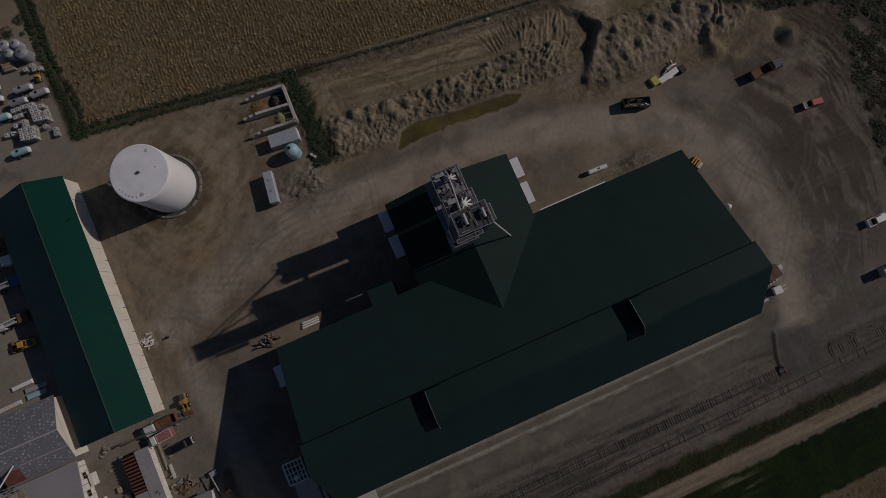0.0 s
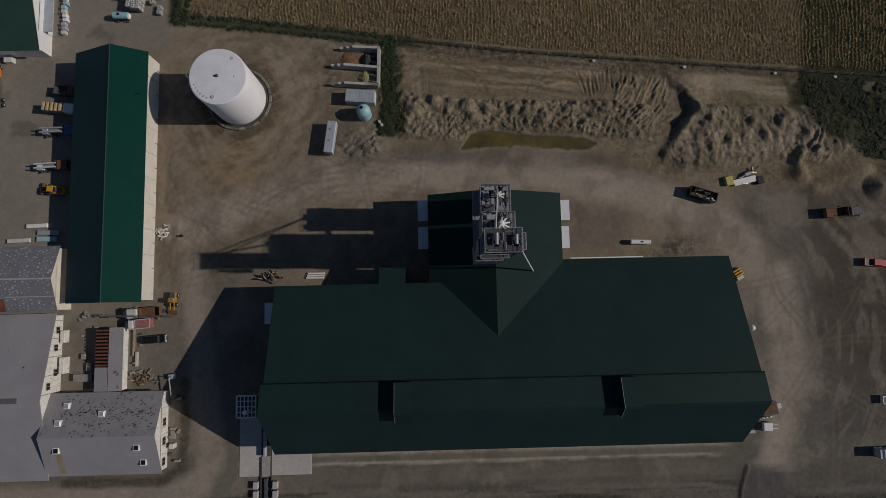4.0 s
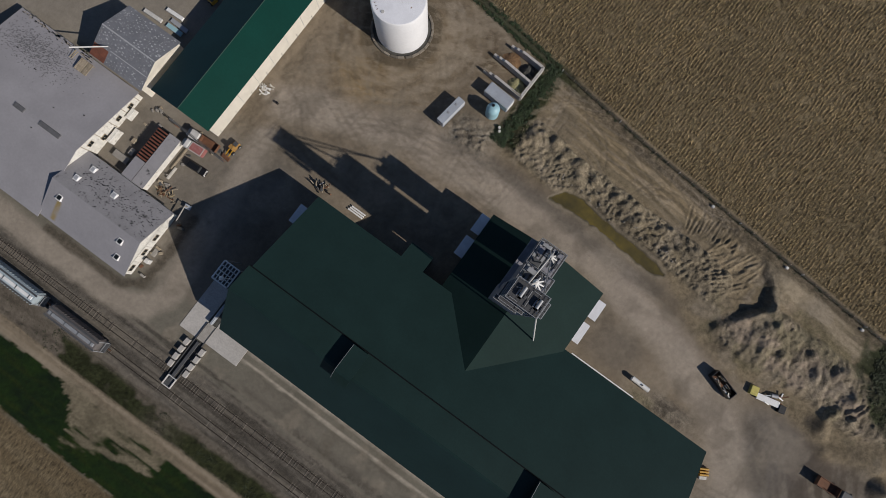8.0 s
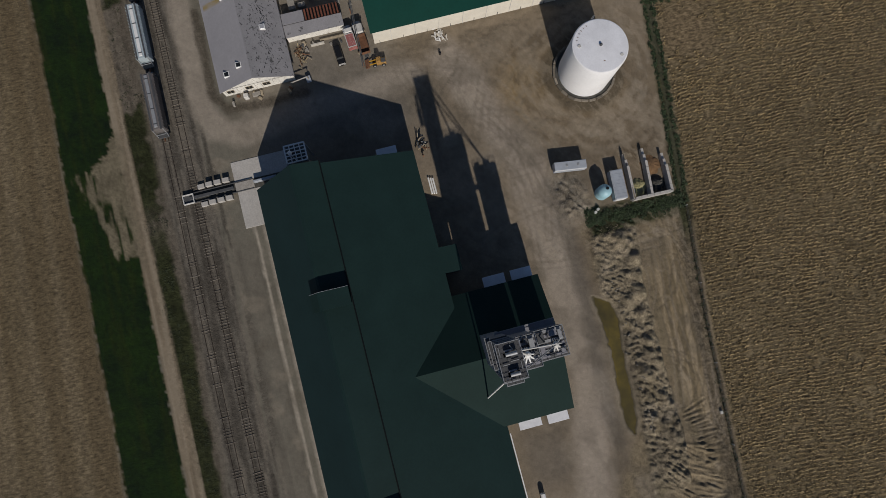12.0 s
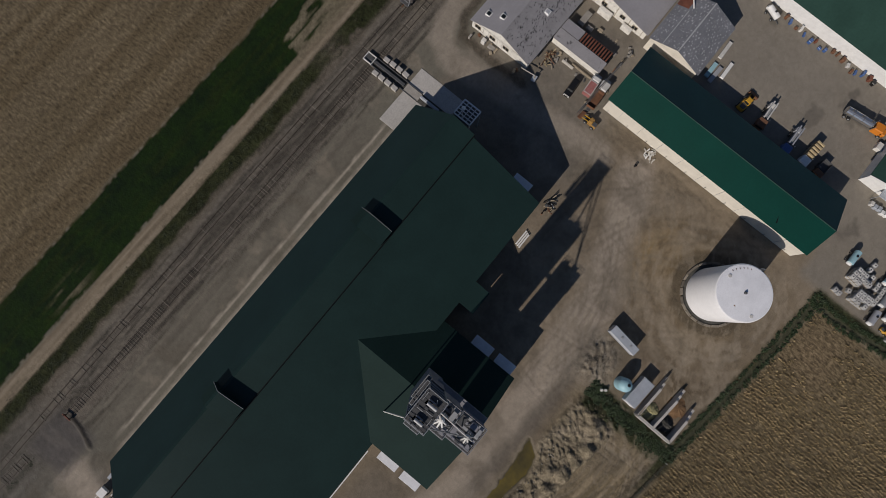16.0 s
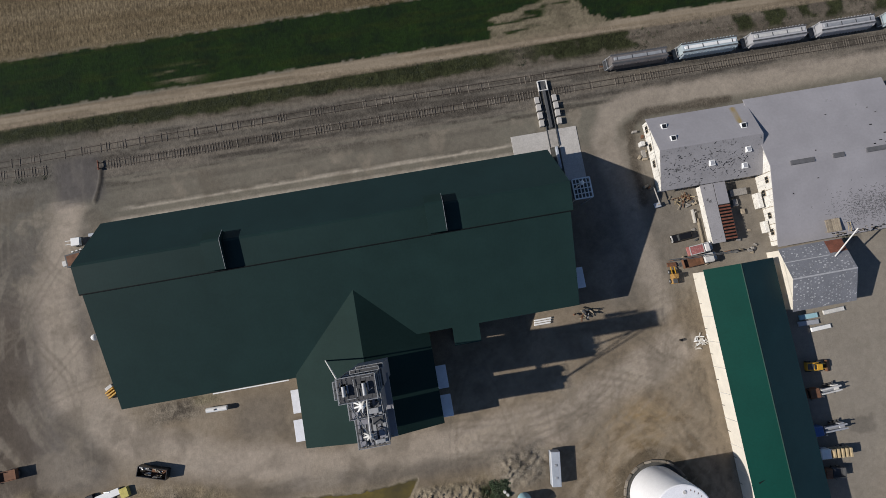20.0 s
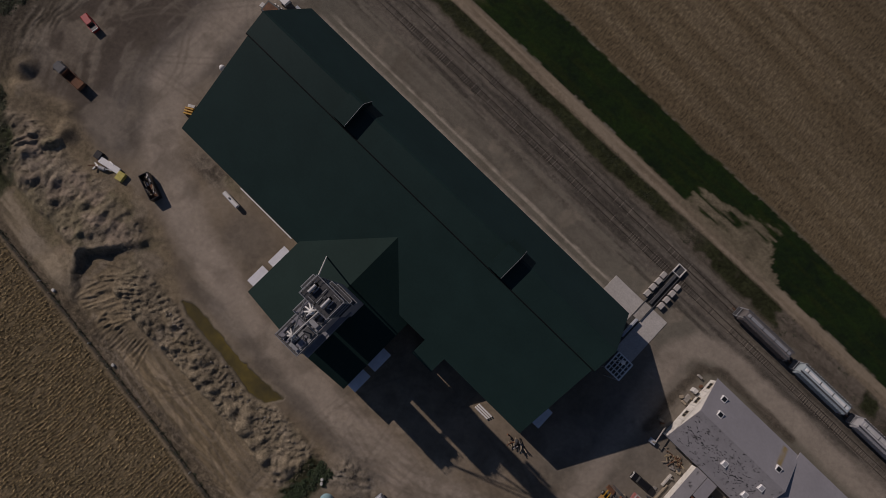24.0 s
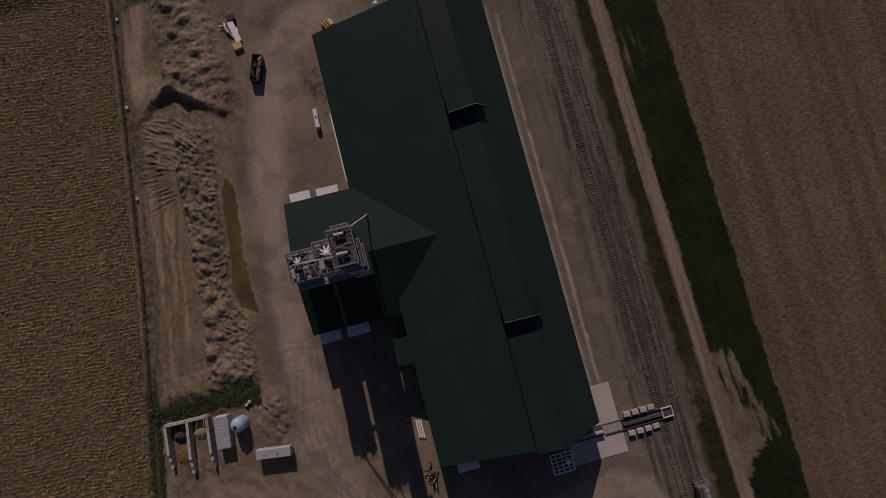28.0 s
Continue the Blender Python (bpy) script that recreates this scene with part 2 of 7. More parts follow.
# ---- mesh helpers ----
class Geo:
    """Vertices and faces gathered for one mesh."""

    def __init__(self):
        self.v, self.f = [], []

    def add(self, verts, faces):
        n = len(self.v)
        self.v += [tuple(p) for p in verts]
        self.f += [tuple(n + i for i in f) for f in faces]
        return self

    def box(self, x0, y0, z0, x1, y1, z1, m=None, top=1.0):
        """An upright box; top < 1 draws its upper face in."""
        cx, cy = (x0 + x1) / 2, (y0 + y1) / 2
        up = [(cx + (x - cx) * top, cy + (y - cy) * top, z1) for x, y in ((x0, y0), (x1, y0), (x1, y1), (x0, y1))]
        pts = [(x0, y0, z0), (x1, y0, z0), (x1, y1, z0), (x0, y1, z0)] + up
        if m is not None:
            pts = [m @ Vector(p) for p in pts]
        return self.add(pts, [(3, 2, 1, 0), (4, 5, 6, 7), (0, 1, 5, 4), (1, 2, 6, 5), (2, 3, 7, 6), (3, 0, 4, 7)])

    def slab(self, x0, y0, z0, x1, y1, z1, c=0.08, m=None):
        """A box with chamfered edges."""
        pts, fs = [], []
        lo = [(x0 + c, y0, z0), (x1 - c, y0, z0), (x1, y0 + c, z0), (x1, y1 - c, z0), (x1 - c, y1, z0), (x0 + c, y1, z0), (x0, y1 - c, z0), (x0, y0 + c, z0)]
        hi = [(x0 + c, y0 + c, z1), (x1 - c, y0 + c, z1), (x1 - c, y0 + c, z1), (x1 - c, y1 - c, z1), (x1 - c, y1 - c, z1), (x0 + c, y1 - c, z1), (x0 + c, y1 - c, z1), (x0 + c, y0 + c, z1)]
        mid = [(a, b, z1 - c) for a, b, _ in lo]
        pts = lo + mid + hi
        if m is not None:
            pts = [m @ Vector(p) for p in pts]
        for i in range(8):
            j = (i + 1) % 8
            fs += [(i, j, 8 + j, 8 + i), (8 + i, 8 + j, 16 + j, 16 + i)]
        fs += [tuple(range(7, -1, -1)), (16, 18, 20, 22)]
        return self.add(pts, fs)

    def bar(self, a, b, w, h=None):
        """A square bar from a to b."""
        a, b = Vector(a), Vector(b)
        h = h or w
        q = (b - a).to_track_quat("Z", "Y").to_matrix()
        u, v = q.col[0] * w / 2, q.col[1] * h / 2
        pts = [p + s * u + r * v for p in (a, b) for s, r in ((-1, -1), (1, -1), (1, 1), (-1, 1))]
        return self.add(pts, [(3, 2, 1, 0), (4, 5, 6, 7), (0, 1, 5, 4), (1, 2, 6, 5), (2, 3, 7, 6), (3, 0, 4, 7)])

    def tube(self, a, b, r, n=10, r2=None, caps=True):
        a, b = Vector(a), Vector(b)
        r2 = r if r2 is None else r2
        q = (b - a).to_track_quat("Z", "Y").to_matrix()
        ring = [(math.cos(2 * math.pi * i / n), math.sin(2 * math.pi * i / n)) for i in range(n)]
        pts = [a + (q.col[0] * c + q.col[1] * s) * r for c, s in ring] + [b + (q.col[0] * c + q.col[1] * s) * r2 for c, s in ring]
        fs = [(i, (i + 1) % n, n + (i + 1) % n, n + i) for i in range(n)]
        if caps:
            fs += [tuple(range(n - 1, -1, -1)), tuple(range(n, 2 * n))]
        return self.add(pts, fs)

    def lathe(self, x, y, rings, n=24):
        """A solid of revolution about an upright axis: rings of (radius, height)."""
        pts = [(x + r * math.cos(2 * math.pi * i / n), y + r * math.sin(2 * math.pi * i / n), z) for r, z in rings for i in range(n)]
        fs = [(k * n + i, k * n + (i + 1) % n, (k + 1) * n + (i + 1) % n, (k + 1) * n + i) for k in range(len(rings) - 1) for i in range(n)]
        fs += [tuple(range(n - 1, -1, -1)), tuple((len(rings) - 1) * n + i for i in range(n))]
        return self.add(pts, fs)

    def ring(self, x0, y0, x1, y1, z0, z1, w):
        """A rectangular hoop."""
        o = [(x0, y0), (x1, y0), (x1, y1), (x0, y1)]
        i = [(x0 + w, y0 + w), (x1 - w, y0 + w), (x1 - w, y1 - w), (x0 + w, y1 - w)]
        pts = [(*p, z0) for p in o + i] + [(*p, z1) for p in o + i]
        fs = []
        for k in range(4):
            j = (k + 1) % 4
            fs += [(k, j, 8 + j, 8 + k), (4 + j, 4 + k, 12 + k, 12 + j), (8 + k, 8 + j, 12 + j, 12 + k), (j, k, 4 + k, 4 + j)]
        return self.add(pts, fs)

    def lying(self, a, b, r, n=14, dome=0.5):
        """A lying vessel with domed ends."""
        a, b = Vector(a), Vector(b)
        d = (b - a).normalized()
        q = (b - a).to_track_quat("Z", "Y").to_matrix()
        rings = []
        for k in range(4):
            w = math.pi / 2 * (k + 0.4) / 3.4
            rings.append((a + d * r * dome * (1 - math.sin(w)), r * math.sin(w)))
        for k in range(3, -1, -1):
            w = math.pi / 2 * (k + 0.4) / 3.4
            rings.append((b - d * r * dome * (1 - math.sin(w)), r * math.sin(w)))
        pts = [p + (q.col[0] * math.cos(2 * math.pi * i / n) + q.col[1] * math.sin(2 * math.pi * i / n)) * rr for p, rr in rings for i in range(n)]
        fs = [(k * n + i, k * n + (i + 1) % n, (k + 1) * n + (i + 1) % n, (k + 1) * n + i) for k in range(len(rings) - 1) for i in range(n)]
        fs += [tuple(range(n - 1, -1, -1)), tuple((len(rings) - 1) * n + i for i in range(n))]
        return self.add(pts, fs)

    def prism(self, profile, axis, a, b):
        """A closed outline, given across the axis and up, drawn out along x or y from a to b."""
        n = len(profile)
        pts = [(s, p, z) if axis == "x" else (p, s, z) for s in (a, b) for p, z in profile]
        return self.add(pts, [(i, (i + 1) % n, n + (i + 1) % n, n + i) for i in range(n)] + [tuple(range(n - 1, -1, -1)), tuple(range(n, 2 * n))])

    def sheet(self, line, axis, a, b, thick=0.12):
        """A folded sheet of some thickness over a polyline, drawn out along x or y."""
        return self.prism(list(line) + [(p, z - thick) for p, z in reversed(line)], axis, a, b)

    def mesh(self, name, material, smooth=False):
        me = bpy.data.meshes.new(name)
        me.from_pydata([tuple(p) for p in self.v], [], self.f)
        bm = bmesh.new()
        bm.from_mesh(me)
        bmesh.ops.recalc_face_normals(bm, faces=bm.faces)
        bm.to_mesh(me)
        bm.free()
        me.materials.append(material)
        if smooth:
            me.shade_smooth()
            me.set_sharp_from_angle(angle=radians(40))
        return me


def part(name, geo, material, parent=None, label="", smooth=False):
    """One mesh object under a thing or under a part; the parent's place is its origin."""
    me = geo if isinstance(geo, bpy.types.Mesh) else geo.mesh(name, material, smooth)
    ob = new(name, me)
    if parent is not None:
        ob.parent = parent
    if label:
        ob["label"] = label
    return ob


def thing(name, label, category, at=(0, 0, 0), turn=0, group="", kind=""):
    ob = new(name)
    ob.empty_display_size = 0.5
    ob.matrix_basis = pose(*at, 0, 0, turn)
    return tagged(ob, label, category, group, kind)


def solid(name, geo, material, label, category, group="", kind="", smooth=False, at=(0, 0, 0), turn=0):
    ob = new(name, geo.mesh(name, material, smooth))
    ob.matrix_basis = pose(*at, 0, 0, turn)
    return tagged(ob, label, category, group, kind)


RNG = random.Random(7)


# ---- ground ----
def lattice(x, y, cell, seed):
    """Smooth value noise, 0 to 1."""
    r = np.random.RandomState(seed).rand(256, 256)
    u, v = x / cell, y / cell
    i, j = np.floor(u).astype(int), np.floor(v).astype(int)
    a, b = u - i, v - j
    a, b = a * a * (3 - 2 * a), b * b * (3 - 2 * b)
    i0, i1, j0, j1 = i % 256, (i + 1) % 256, j % 256, (j + 1) % 256
    return (r[i0, j0] * (1 - a) + r[i1, j0] * a) * (1 - b) + (r[i0, j1] * (1 - a) + r[i1, j1] * a) * b


def fbm(x, y, cell, seed, octaves=4):
    out, amp, total = 0, 1.0, 0
    for k in range(octaves):
        out = out + amp * lattice(x, y, cell / 2 ** k, seed + k)
        total += amp
        amp *= 0.55
    return out / total


def step(lo, hi, v):
    s = np.clip((v - lo) / (hi - lo), 0, 1)
    return s * s * (3 - 2 * s)


def polyline_distance(x, y, pts):
    best = np.full(x.shape, 1e9)
    for (ax, ay), (bx, by) in zip(pts, pts[1:]):
        dx, dy = bx - ax, by - ay
        s = np.clip(((x - ax) * dx + (y - ay) * dy) / (dx * dx + dy * dy), 0, 1)
        best = np.minimum(best, np.hypot(x - ax - s * dx, y - ay - s * dy))
    return best


def north_edge(x):
    """The field's southern edge, along the fence."""
    return np.interp(x, [-200, -64, -36, -11, 24, 69, 97, 130, 300], [80, 77, 73.8, 70.4, 66, 62, 59.6, 57, 50])


far = np.array([170, 200, 260, 400, 700, 1300, 2600])
line_x = np.concatenate([-far[::-1], np.arange(-150, -15, 0.5), np.arange(-15, 125, 0.27), np.arange(125, 150.1, 0.5), far])
line_y = np.concatenate([-far[::-1], np.arange(-150, 34, 0.5), np.arange(34, 70, 0.26), np.arange(70, 150.1, 0.5), far])
GX, GY = np.meshgrid(line_x, line_y, indexing="ij")
wob = (fbm(GX, GY, 9, 11) - 0.5) * 3.0
wob2 = (fbm(GX, GY, 3, 15) - 0.5) * 1.6
wob3 = (fbm(GX, GY, 1.1, 17, 2) - 0.5) * 1.4
ND = GY - north_edge(GX)                       # metres into the north field
col = np.zeros(GX.shape + (3,))
hgt = np.zeros(GX.shape)


grain = np.full(GX.shape, 0.20)
rows_amt = np.zeros(GX.shape)


TONE = 0.62                      # how dark the dry earth is as a whole


def lay(mask, c, var=0.12, cell=6.0, seed=50, coarse=None):
    """Lay one kind of earth where the mask says."""
    on = mask > 0.004
    x, y, k = GX[on], GY[on], mask[on][:, None]
    n = 1 + var * (fbm(x, y, cell, seed, 3) - 0.5) * 2.4 + var * 0.8 * (fbm(x, y, cell / 6, seed + 7, 3) - 0.5) * 2.4
    col[on] = col[on] * (1 - k) + k * np.array(c) * TONE * n[:, None]
    if coarse is not None:
        grain[on] = grain[on] * (1 - k[:, 0]) + k[:, 0] * coarse


# packed dirt of the yard
lay(np.ones(GX.shape), (0.330, 0.268, 0.193), 0.24, 14, 21)
# greyer gravel: the loop round the east end, the west gate, beside the track
grey = (0.235, 0.208, 0.178)
lay(step(88, 98, GX + wob * 3) * step(32, 24, GY + wob), (0.150, 0.125, 0.102), 0.2, 8, 29)
lay(step(74, 86, GX + wob * 2) * step(32, 24, GY + wob) * step(102, 92, GX + wob * 3), grey, 0.14, 10, 31)
lay(step(-44, -52, GX + wob) * step(14, 2, GY + wob * 2), (0.30, 0.265, 0.215), 0.16, 9, 33)
lay(step(-33, -37, GY + wob), (0.245, 0.226, 0.180), 0.14, 12, 35)
# worn pale wheel lane along the north side
lane = polyline_distance(GX, GY, [(-62, 20), (-30, 33), (0, 33), (30, 33), (52, 28), (74, 20), (88, 5), (90, -20), (84, -40)])
lay(step(7.0, 2.0, lane + wob) * 0.9, (0.515, 0.440, 0.355), 0.15, 5, 37, 0.18)
# orange spill in front of the tank
spill = np.hypot((GX + 49) / 1.1, (GY - 39))
lay(step(13, 1, spill + wob) * 0.9, (0.42, 0.295, 0.150), 0.15, 4, 39)
lay(step(6.5, 2.5, spill + wob * 0.8 + wob2 * 0.4) * 0.7, (0.455, 0.310, 0.130), 0.18, 3, 38)
lay(step(20, 10, np.hypot(GX + 48, GY - 50) + wob * 1.5) * 0.45, (0.36, 0.265, 0.155), 0.15, 5, 40)
# concrete yard with parked trucks
yard = step(-81, -83, GX + wob2 * 0.3) * step(-2, 0, GY) * step(109, 106, GY + wob)
lay(np.maximum(yard, step(-66, -69, GX + wob2) * step(67, 70, GY + wob2) * step(109, 106, GY)), (0.36, 0.322, 0.265), 0.10, 9, 41, 0.16)
# excavated clay between lane and fence
dig = step(-12, -7, GX + wob) * step(-0.5, -2.0, ND) * step(40, 43, GY - np.interp(GX, [-20, 10, 45, 60, 75, 125], [0, 0, -1, -10, -12, -14]) + wob)
lay(dig, (0.305, 0.245, 0.160), 0.28, 5, 43, 0.55)
flat = np.exp(-(((GX - 23) / 28) ** 4) - (((GY - 60 + 0.08 * (GX - 20)) / 5.2) ** 4))
lay(flat * 0.85, (0.37, 0.285, 0.172), 0.14, 9, 45, 0.3)
# puddle bed
shore = np.minimum(np.interp(GX, [8, 11, 16, 22, 29, 35, 40, 43.8], [39.6, 43.4, 44.7, 43.7, 43.0, 42.8, 42.3, 40.6]) - GY,
                   GY - np.interp(GX, [8, 15, 23, 29, 35, 40.5, 43.8], [39.6, 40.4, 40.4, 39.9, 39.4, 38.9, 40.6])) - 3 * np.maximum(0, np.abs(GX - 26) - 17.6)
shore = shore - 0.05 + wob2 * 0.55 + wob3 * 0.3
lay(step(-1.8, -0.3, shore) * 0.7, (0.40, 0.34, 0.25), 0.15, 3, 46, 0.3)
lay(step(-0.5, 0.1, shore), (0.125, 0.105, 0.050), 0.14, 4, 47, 0.1)
# streaks that the blade left on the levelled pad
along = GY + 0.115 * GX
graded = fbm(GX * 0.07 + GY * 0.01, along + wob * 0.5, 1.1, 211, 3)
lay(flat * step(0.50, 0.56, graded) * 0.9, (0.50, 0.40, 0.265), 0.14, 4, 213, 0.3)
lay(flat * step(0.46, 0.36, graded) * 0.65, (0.185, 0.150, 0.092), 0.12, 6, 215, 0.3)
lay(step(1.6, 0.4, np.abs(GY - 54.6 + wob2)) * step(8, 14, GX) * step(58, 50, GX) * 0.45, (0.19, 0.16, 0.10), 0.12, 6, 217)
lay(step(-4.8, -2.8, ND + wob2) * step(-0.2, -1.2, ND) * step(-8, -2, GX) * 0.85, (0.170, 0.138, 0.095), 0.35, 2.4, 219, 0.8)
hgt += step(-4.8, -2.8, ND + wob2) * step(-0.2, -1.2, ND) * step(-8, -2, GX) * step(70, 62, GX) * 0.5 * np.maximum(0, fbm(GX, GY, 1.4, 218, 3) - 0.38)
# heavy spoil heaps
def mounds(items):
    """Dumped loads, each a ridge with a crest and plain faces; where two meet there is a crease."""
    out = np.zeros(GX.shape)
    for x, y, a, b, turn, h in items:
        r = max(a, b)
        ix = slice(*np.searchsorted(line_x, [x - r, x + r]))
        iy = slice(*np.searchsorted(line_y, [y - r, y + r]))
        px, py = GX[ix, iy] - x, GY[ix, iy] - y
        c, s = math.cos(turn), math.sin(turn)
        d = np.sqrt(((px * c + py * s) / a) ** 2 + ((py * c - px * s) / b) ** 2 + 0.004) + 0.16 * wob3[ix, iy] / max(b, 0.7)
        out[ix, iy] = np.maximum(out[ix, iy], h * (1 - d))
    return out


q = random.Random(77)
pad_line = np.interp(GX, [-10, 0, 7, 16, 42, 52, 60], [55.8, 55.4, 54.0, 53.2, 52.6, 52.0, 50.0])
band = step(0, 0.9, pad_line - GY + wob2 * 0.9 + wob * 0.35) * step(0.0, 1.4, GY - np.interp(GX, [-10, 8, 12, 40, 50, 60], [43.0, 41.5, 44.2, 42.6, 41.0, 40.0]) + wob2) * step(-9, -6, GX + wob2) * step(62, 56, GX) * step(0.4, -1.2, shore)
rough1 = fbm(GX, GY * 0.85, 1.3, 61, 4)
items = []
for k in range(1500):
    x = q.uniform(-9, 61)
    y = q.uniform(42.5, 56)
    a = q.uniform(0.6, 1.7)
    items.append((x, y, a, a * q.uniform(0.4, 0.8), q.gauss(0.9, 0.6), q.uniform(0.25, 0.75)))
for k in range(46):
    a = q.uniform(2.0, 3.8)
    items.append((q.uniform(-8, 58), q.gauss(50.6, 1.6), a, a * q.uniform(0.5, 0.8), q.gauss(0.4, 0.7), q.uniform(0.8, 1.5)))
clods = mounds(items)
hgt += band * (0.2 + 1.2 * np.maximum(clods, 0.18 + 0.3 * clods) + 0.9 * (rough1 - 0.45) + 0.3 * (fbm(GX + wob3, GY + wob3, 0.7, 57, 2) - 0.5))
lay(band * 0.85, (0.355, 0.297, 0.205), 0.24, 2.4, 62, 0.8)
# low spots of rough1 darkened too, crevice shade put into the soil colour
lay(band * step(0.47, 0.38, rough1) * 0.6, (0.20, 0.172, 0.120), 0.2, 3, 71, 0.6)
lay(band * step(0.5, 0.62, fbm(GX, GY, 7, 64)) * 0.45, (0.27, 0.215, 0.125), 0.2, 3, 72, 0.6)
# combed ridges where the blade pushed the berm over
items = []
for k in range(60):
    x, y = q.uniform(49, 63), q.uniform(45, 58)
    items.append((x, y, q.uniform(2.0, 4.5), q.uniform(0.35, 0.7), 0.85 + 0.05 * (y - 50) + q.gauss(0, 0.15), q.uniform(0.25, 0.6)))
comb = step(48, 51, GX + wob2) * step(66, 62, GX + wob2) * step(44, 46, GY) * step(-3.5, -5.5, ND)
hgt += comb * (mounds(items) + 0.5 * (fbm(GX, GY, 1.4, 55, 3) - 0.45))
# the great heap: a cut western face, rows of tipped loads, a trampled top
face_x = np.interp(GY, [34, 38, 44, 49, 54, 59], [57.5, 60.5, 64.5, 68.5, 66.5, 62.0])
toe = np.interp(GX, [56, 60, 66, 74, 86, 96, 104, 112], [36, 34.5, 32.5, 32.8, 34.0, 33.0, 33.5, 36])
body = step(-0.6, 2.6, GX - face_x + wob2 * 0.9 + wob * 0.6) * step(0, 3.2, GY - toe + wob2 * 0.9 + wob * 0.3) * step(0, 2.5, np.interp(GX, [58, 72, 90, 104, 114], [60, 51.5, 50.5, 49, 46]) - GY + wob) * step(116, 108, GX + wob)
ledge = step(-0.8, 2.2, GX - face_x + wob2 * 0.9 + wob * 0.5) * step(50, 52, GY) * step(60.2, 58, GY) * step(80, 70, GX)
items = []
for k in range(8):
    x = 70.0 + 4.1 * k + q.gauss(0, 0.5)
    items.append((x, 39.8 + 0.12 * (x - 70) + q.gauss(0, 0.5), 4.0 + q.gauss(0, 0.5), 2.6, 1.75 + q.gauss(0, 0.16), 1.15 + q.uniform(-0.3, 0.3)))
for k in range(9):
    x = 68.0 + 4.0 * k + q.gauss(0, 0.8)
    items.append((x, 46.0 + q.gauss(0, 0.9), 3.4, 2.4, 1.3 + q.gauss(0, 0.4), 0.95 + q.uniform(-0.4, 0.4)))
for k in range(17):
    u = q.random()
    items.append((102.5 - 6.5 * u + q.gauss(0, 2.2), 43.5 - 14 * u, q.uniform(2.5, 5.5), q.uniform(0.6, 1.1), 1.18 + q.gauss(0, 0.14), q.uniform(0.6, 1.3)))
for k in range(420):
    a = q.uniform(0.7, 2.2)
    items.append((q.uniform(58, 114), q.uniform(31, 54), a, a * q.uniform(0.35, 0.75), q.gauss(1.4, 0.5), q.uniform(0.3, 0.75)))
items += [(93.5, 46.5, 4.0, 2.6, 0.3, 1.7), (96.0, 36.5, 3.4, 2.2, 1.0, 1.7)]
bulk = fbm(GX, GY, 12, 64, 2)
loads = mounds(items)
hgt += body * (0.75 + 1.6 * np.maximum(0, bulk - 0.35) + 1.25 * np.maximum(loads, 0.32 + 0.3 * loads) + 1.15 * (fbm(GX, GY * 0.7 + 0.2 * GX, 1.8, 66, 4) - 0.45) + 0.3 * (fbm(GX + wob3, GY * 0.5, 0.9, 65, 2) - 0.5))
hgt += ledge * (0.8 + 0.8 * (fbm(GX, GY, 5, 76, 2) - 0.4)) * (1 - body) + np.exp(-(np.abs(GX - face_x - 1.6) / 1.7) ** 2) * step(36, 40, GY) * step(58, 54, GY) * 0.45
pit = np.exp(-(((GX - 93.6) / 1.9) ** 4) - (((GY - 31.8) / 2.0) ** 4))
hgt += 1.3 * np.exp(-(((GX - 96.4) / 2.0) ** 2) - (((GY - 32.0) / 2.4) ** 2))
heap = np.clip(body + ledge * 0.6, 0, 1)
lay(heap * 0.9, (0.375, 0.312, 0.222), 0.26, 2.6, 68, 0.8)
lay(heap * step(0.52, 0.40, fbm(GX, GY, 5, 67)) * 0.6, (0.24, 0.207, 0.155), 0.25, 3, 69, 0.6)
lay(heap * step(0.56, 0.66, fbm(GX + 40, GY, 5, 76)) * 0.6, (0.47, 0.375, 0.285), 0.15, 3, 78, 0.3)
# dark band along the cut face, its shade put into the earth's colour
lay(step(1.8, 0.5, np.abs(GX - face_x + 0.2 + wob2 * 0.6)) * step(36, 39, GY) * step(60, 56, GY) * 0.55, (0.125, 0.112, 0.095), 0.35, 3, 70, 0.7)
# dark of the hollow put into the colour; no depth is cut
lay(pit * 0.8, (0.09, 0.08, 0.066), 0.3, 3, 79, 0.7)
lay(step(0.50, 0.60, fbm(GX, GY, 6, 80)) * step(54, 60, GX) * step(31, 34, GY) * step(-2, -4, ND) * 0.4, (0.165, 0.155, 0.078), 0.25, 3, 84, 0.6)
# sandy shelf between heap and fence
shelf = step(0.0, -1.2, ND + 1.8 + wob2 * 0.5) * step(0, 2.0, GY - np.interp(GX, [64, 72, 90, 104], [60, 52.5, 51.5, 51.0]) + wob) * step(66, 69, GX + wob2) * step(108, 100, GX + wob)
lay(shelf * 0.8, (0.36, 0.295, 0.20), 0.2, 5, 281, 0.4)
lay(shelf * step(0.50, 0.60, fbm(GX * 0.12, (GY + 0.09 * GX) * 1.2, 1.4, 283)) * 0.7, (0.47, 0.39, 0.275), 0.15, 4, 285, 0.3)
lay(shelf * step(0.46, 0.36, fbm(GX * 0.12, (GY + 0.09 * GX) * 1.2, 1.4, 283)) * 0.6, (0.20, 0.165, 0.11), 0.2, 4, 287, 0.4)
cone = np.maximum(0, 1 - np.hypot(GX - 116.3, GY - 27.6) / 3.8)
hgt += cone * 2.6
lay(step(0.0, 0.25, cone + wob3 * 0.08), (0.30, 0.235, 0.15), 0.2, 3, 251, 0.6)
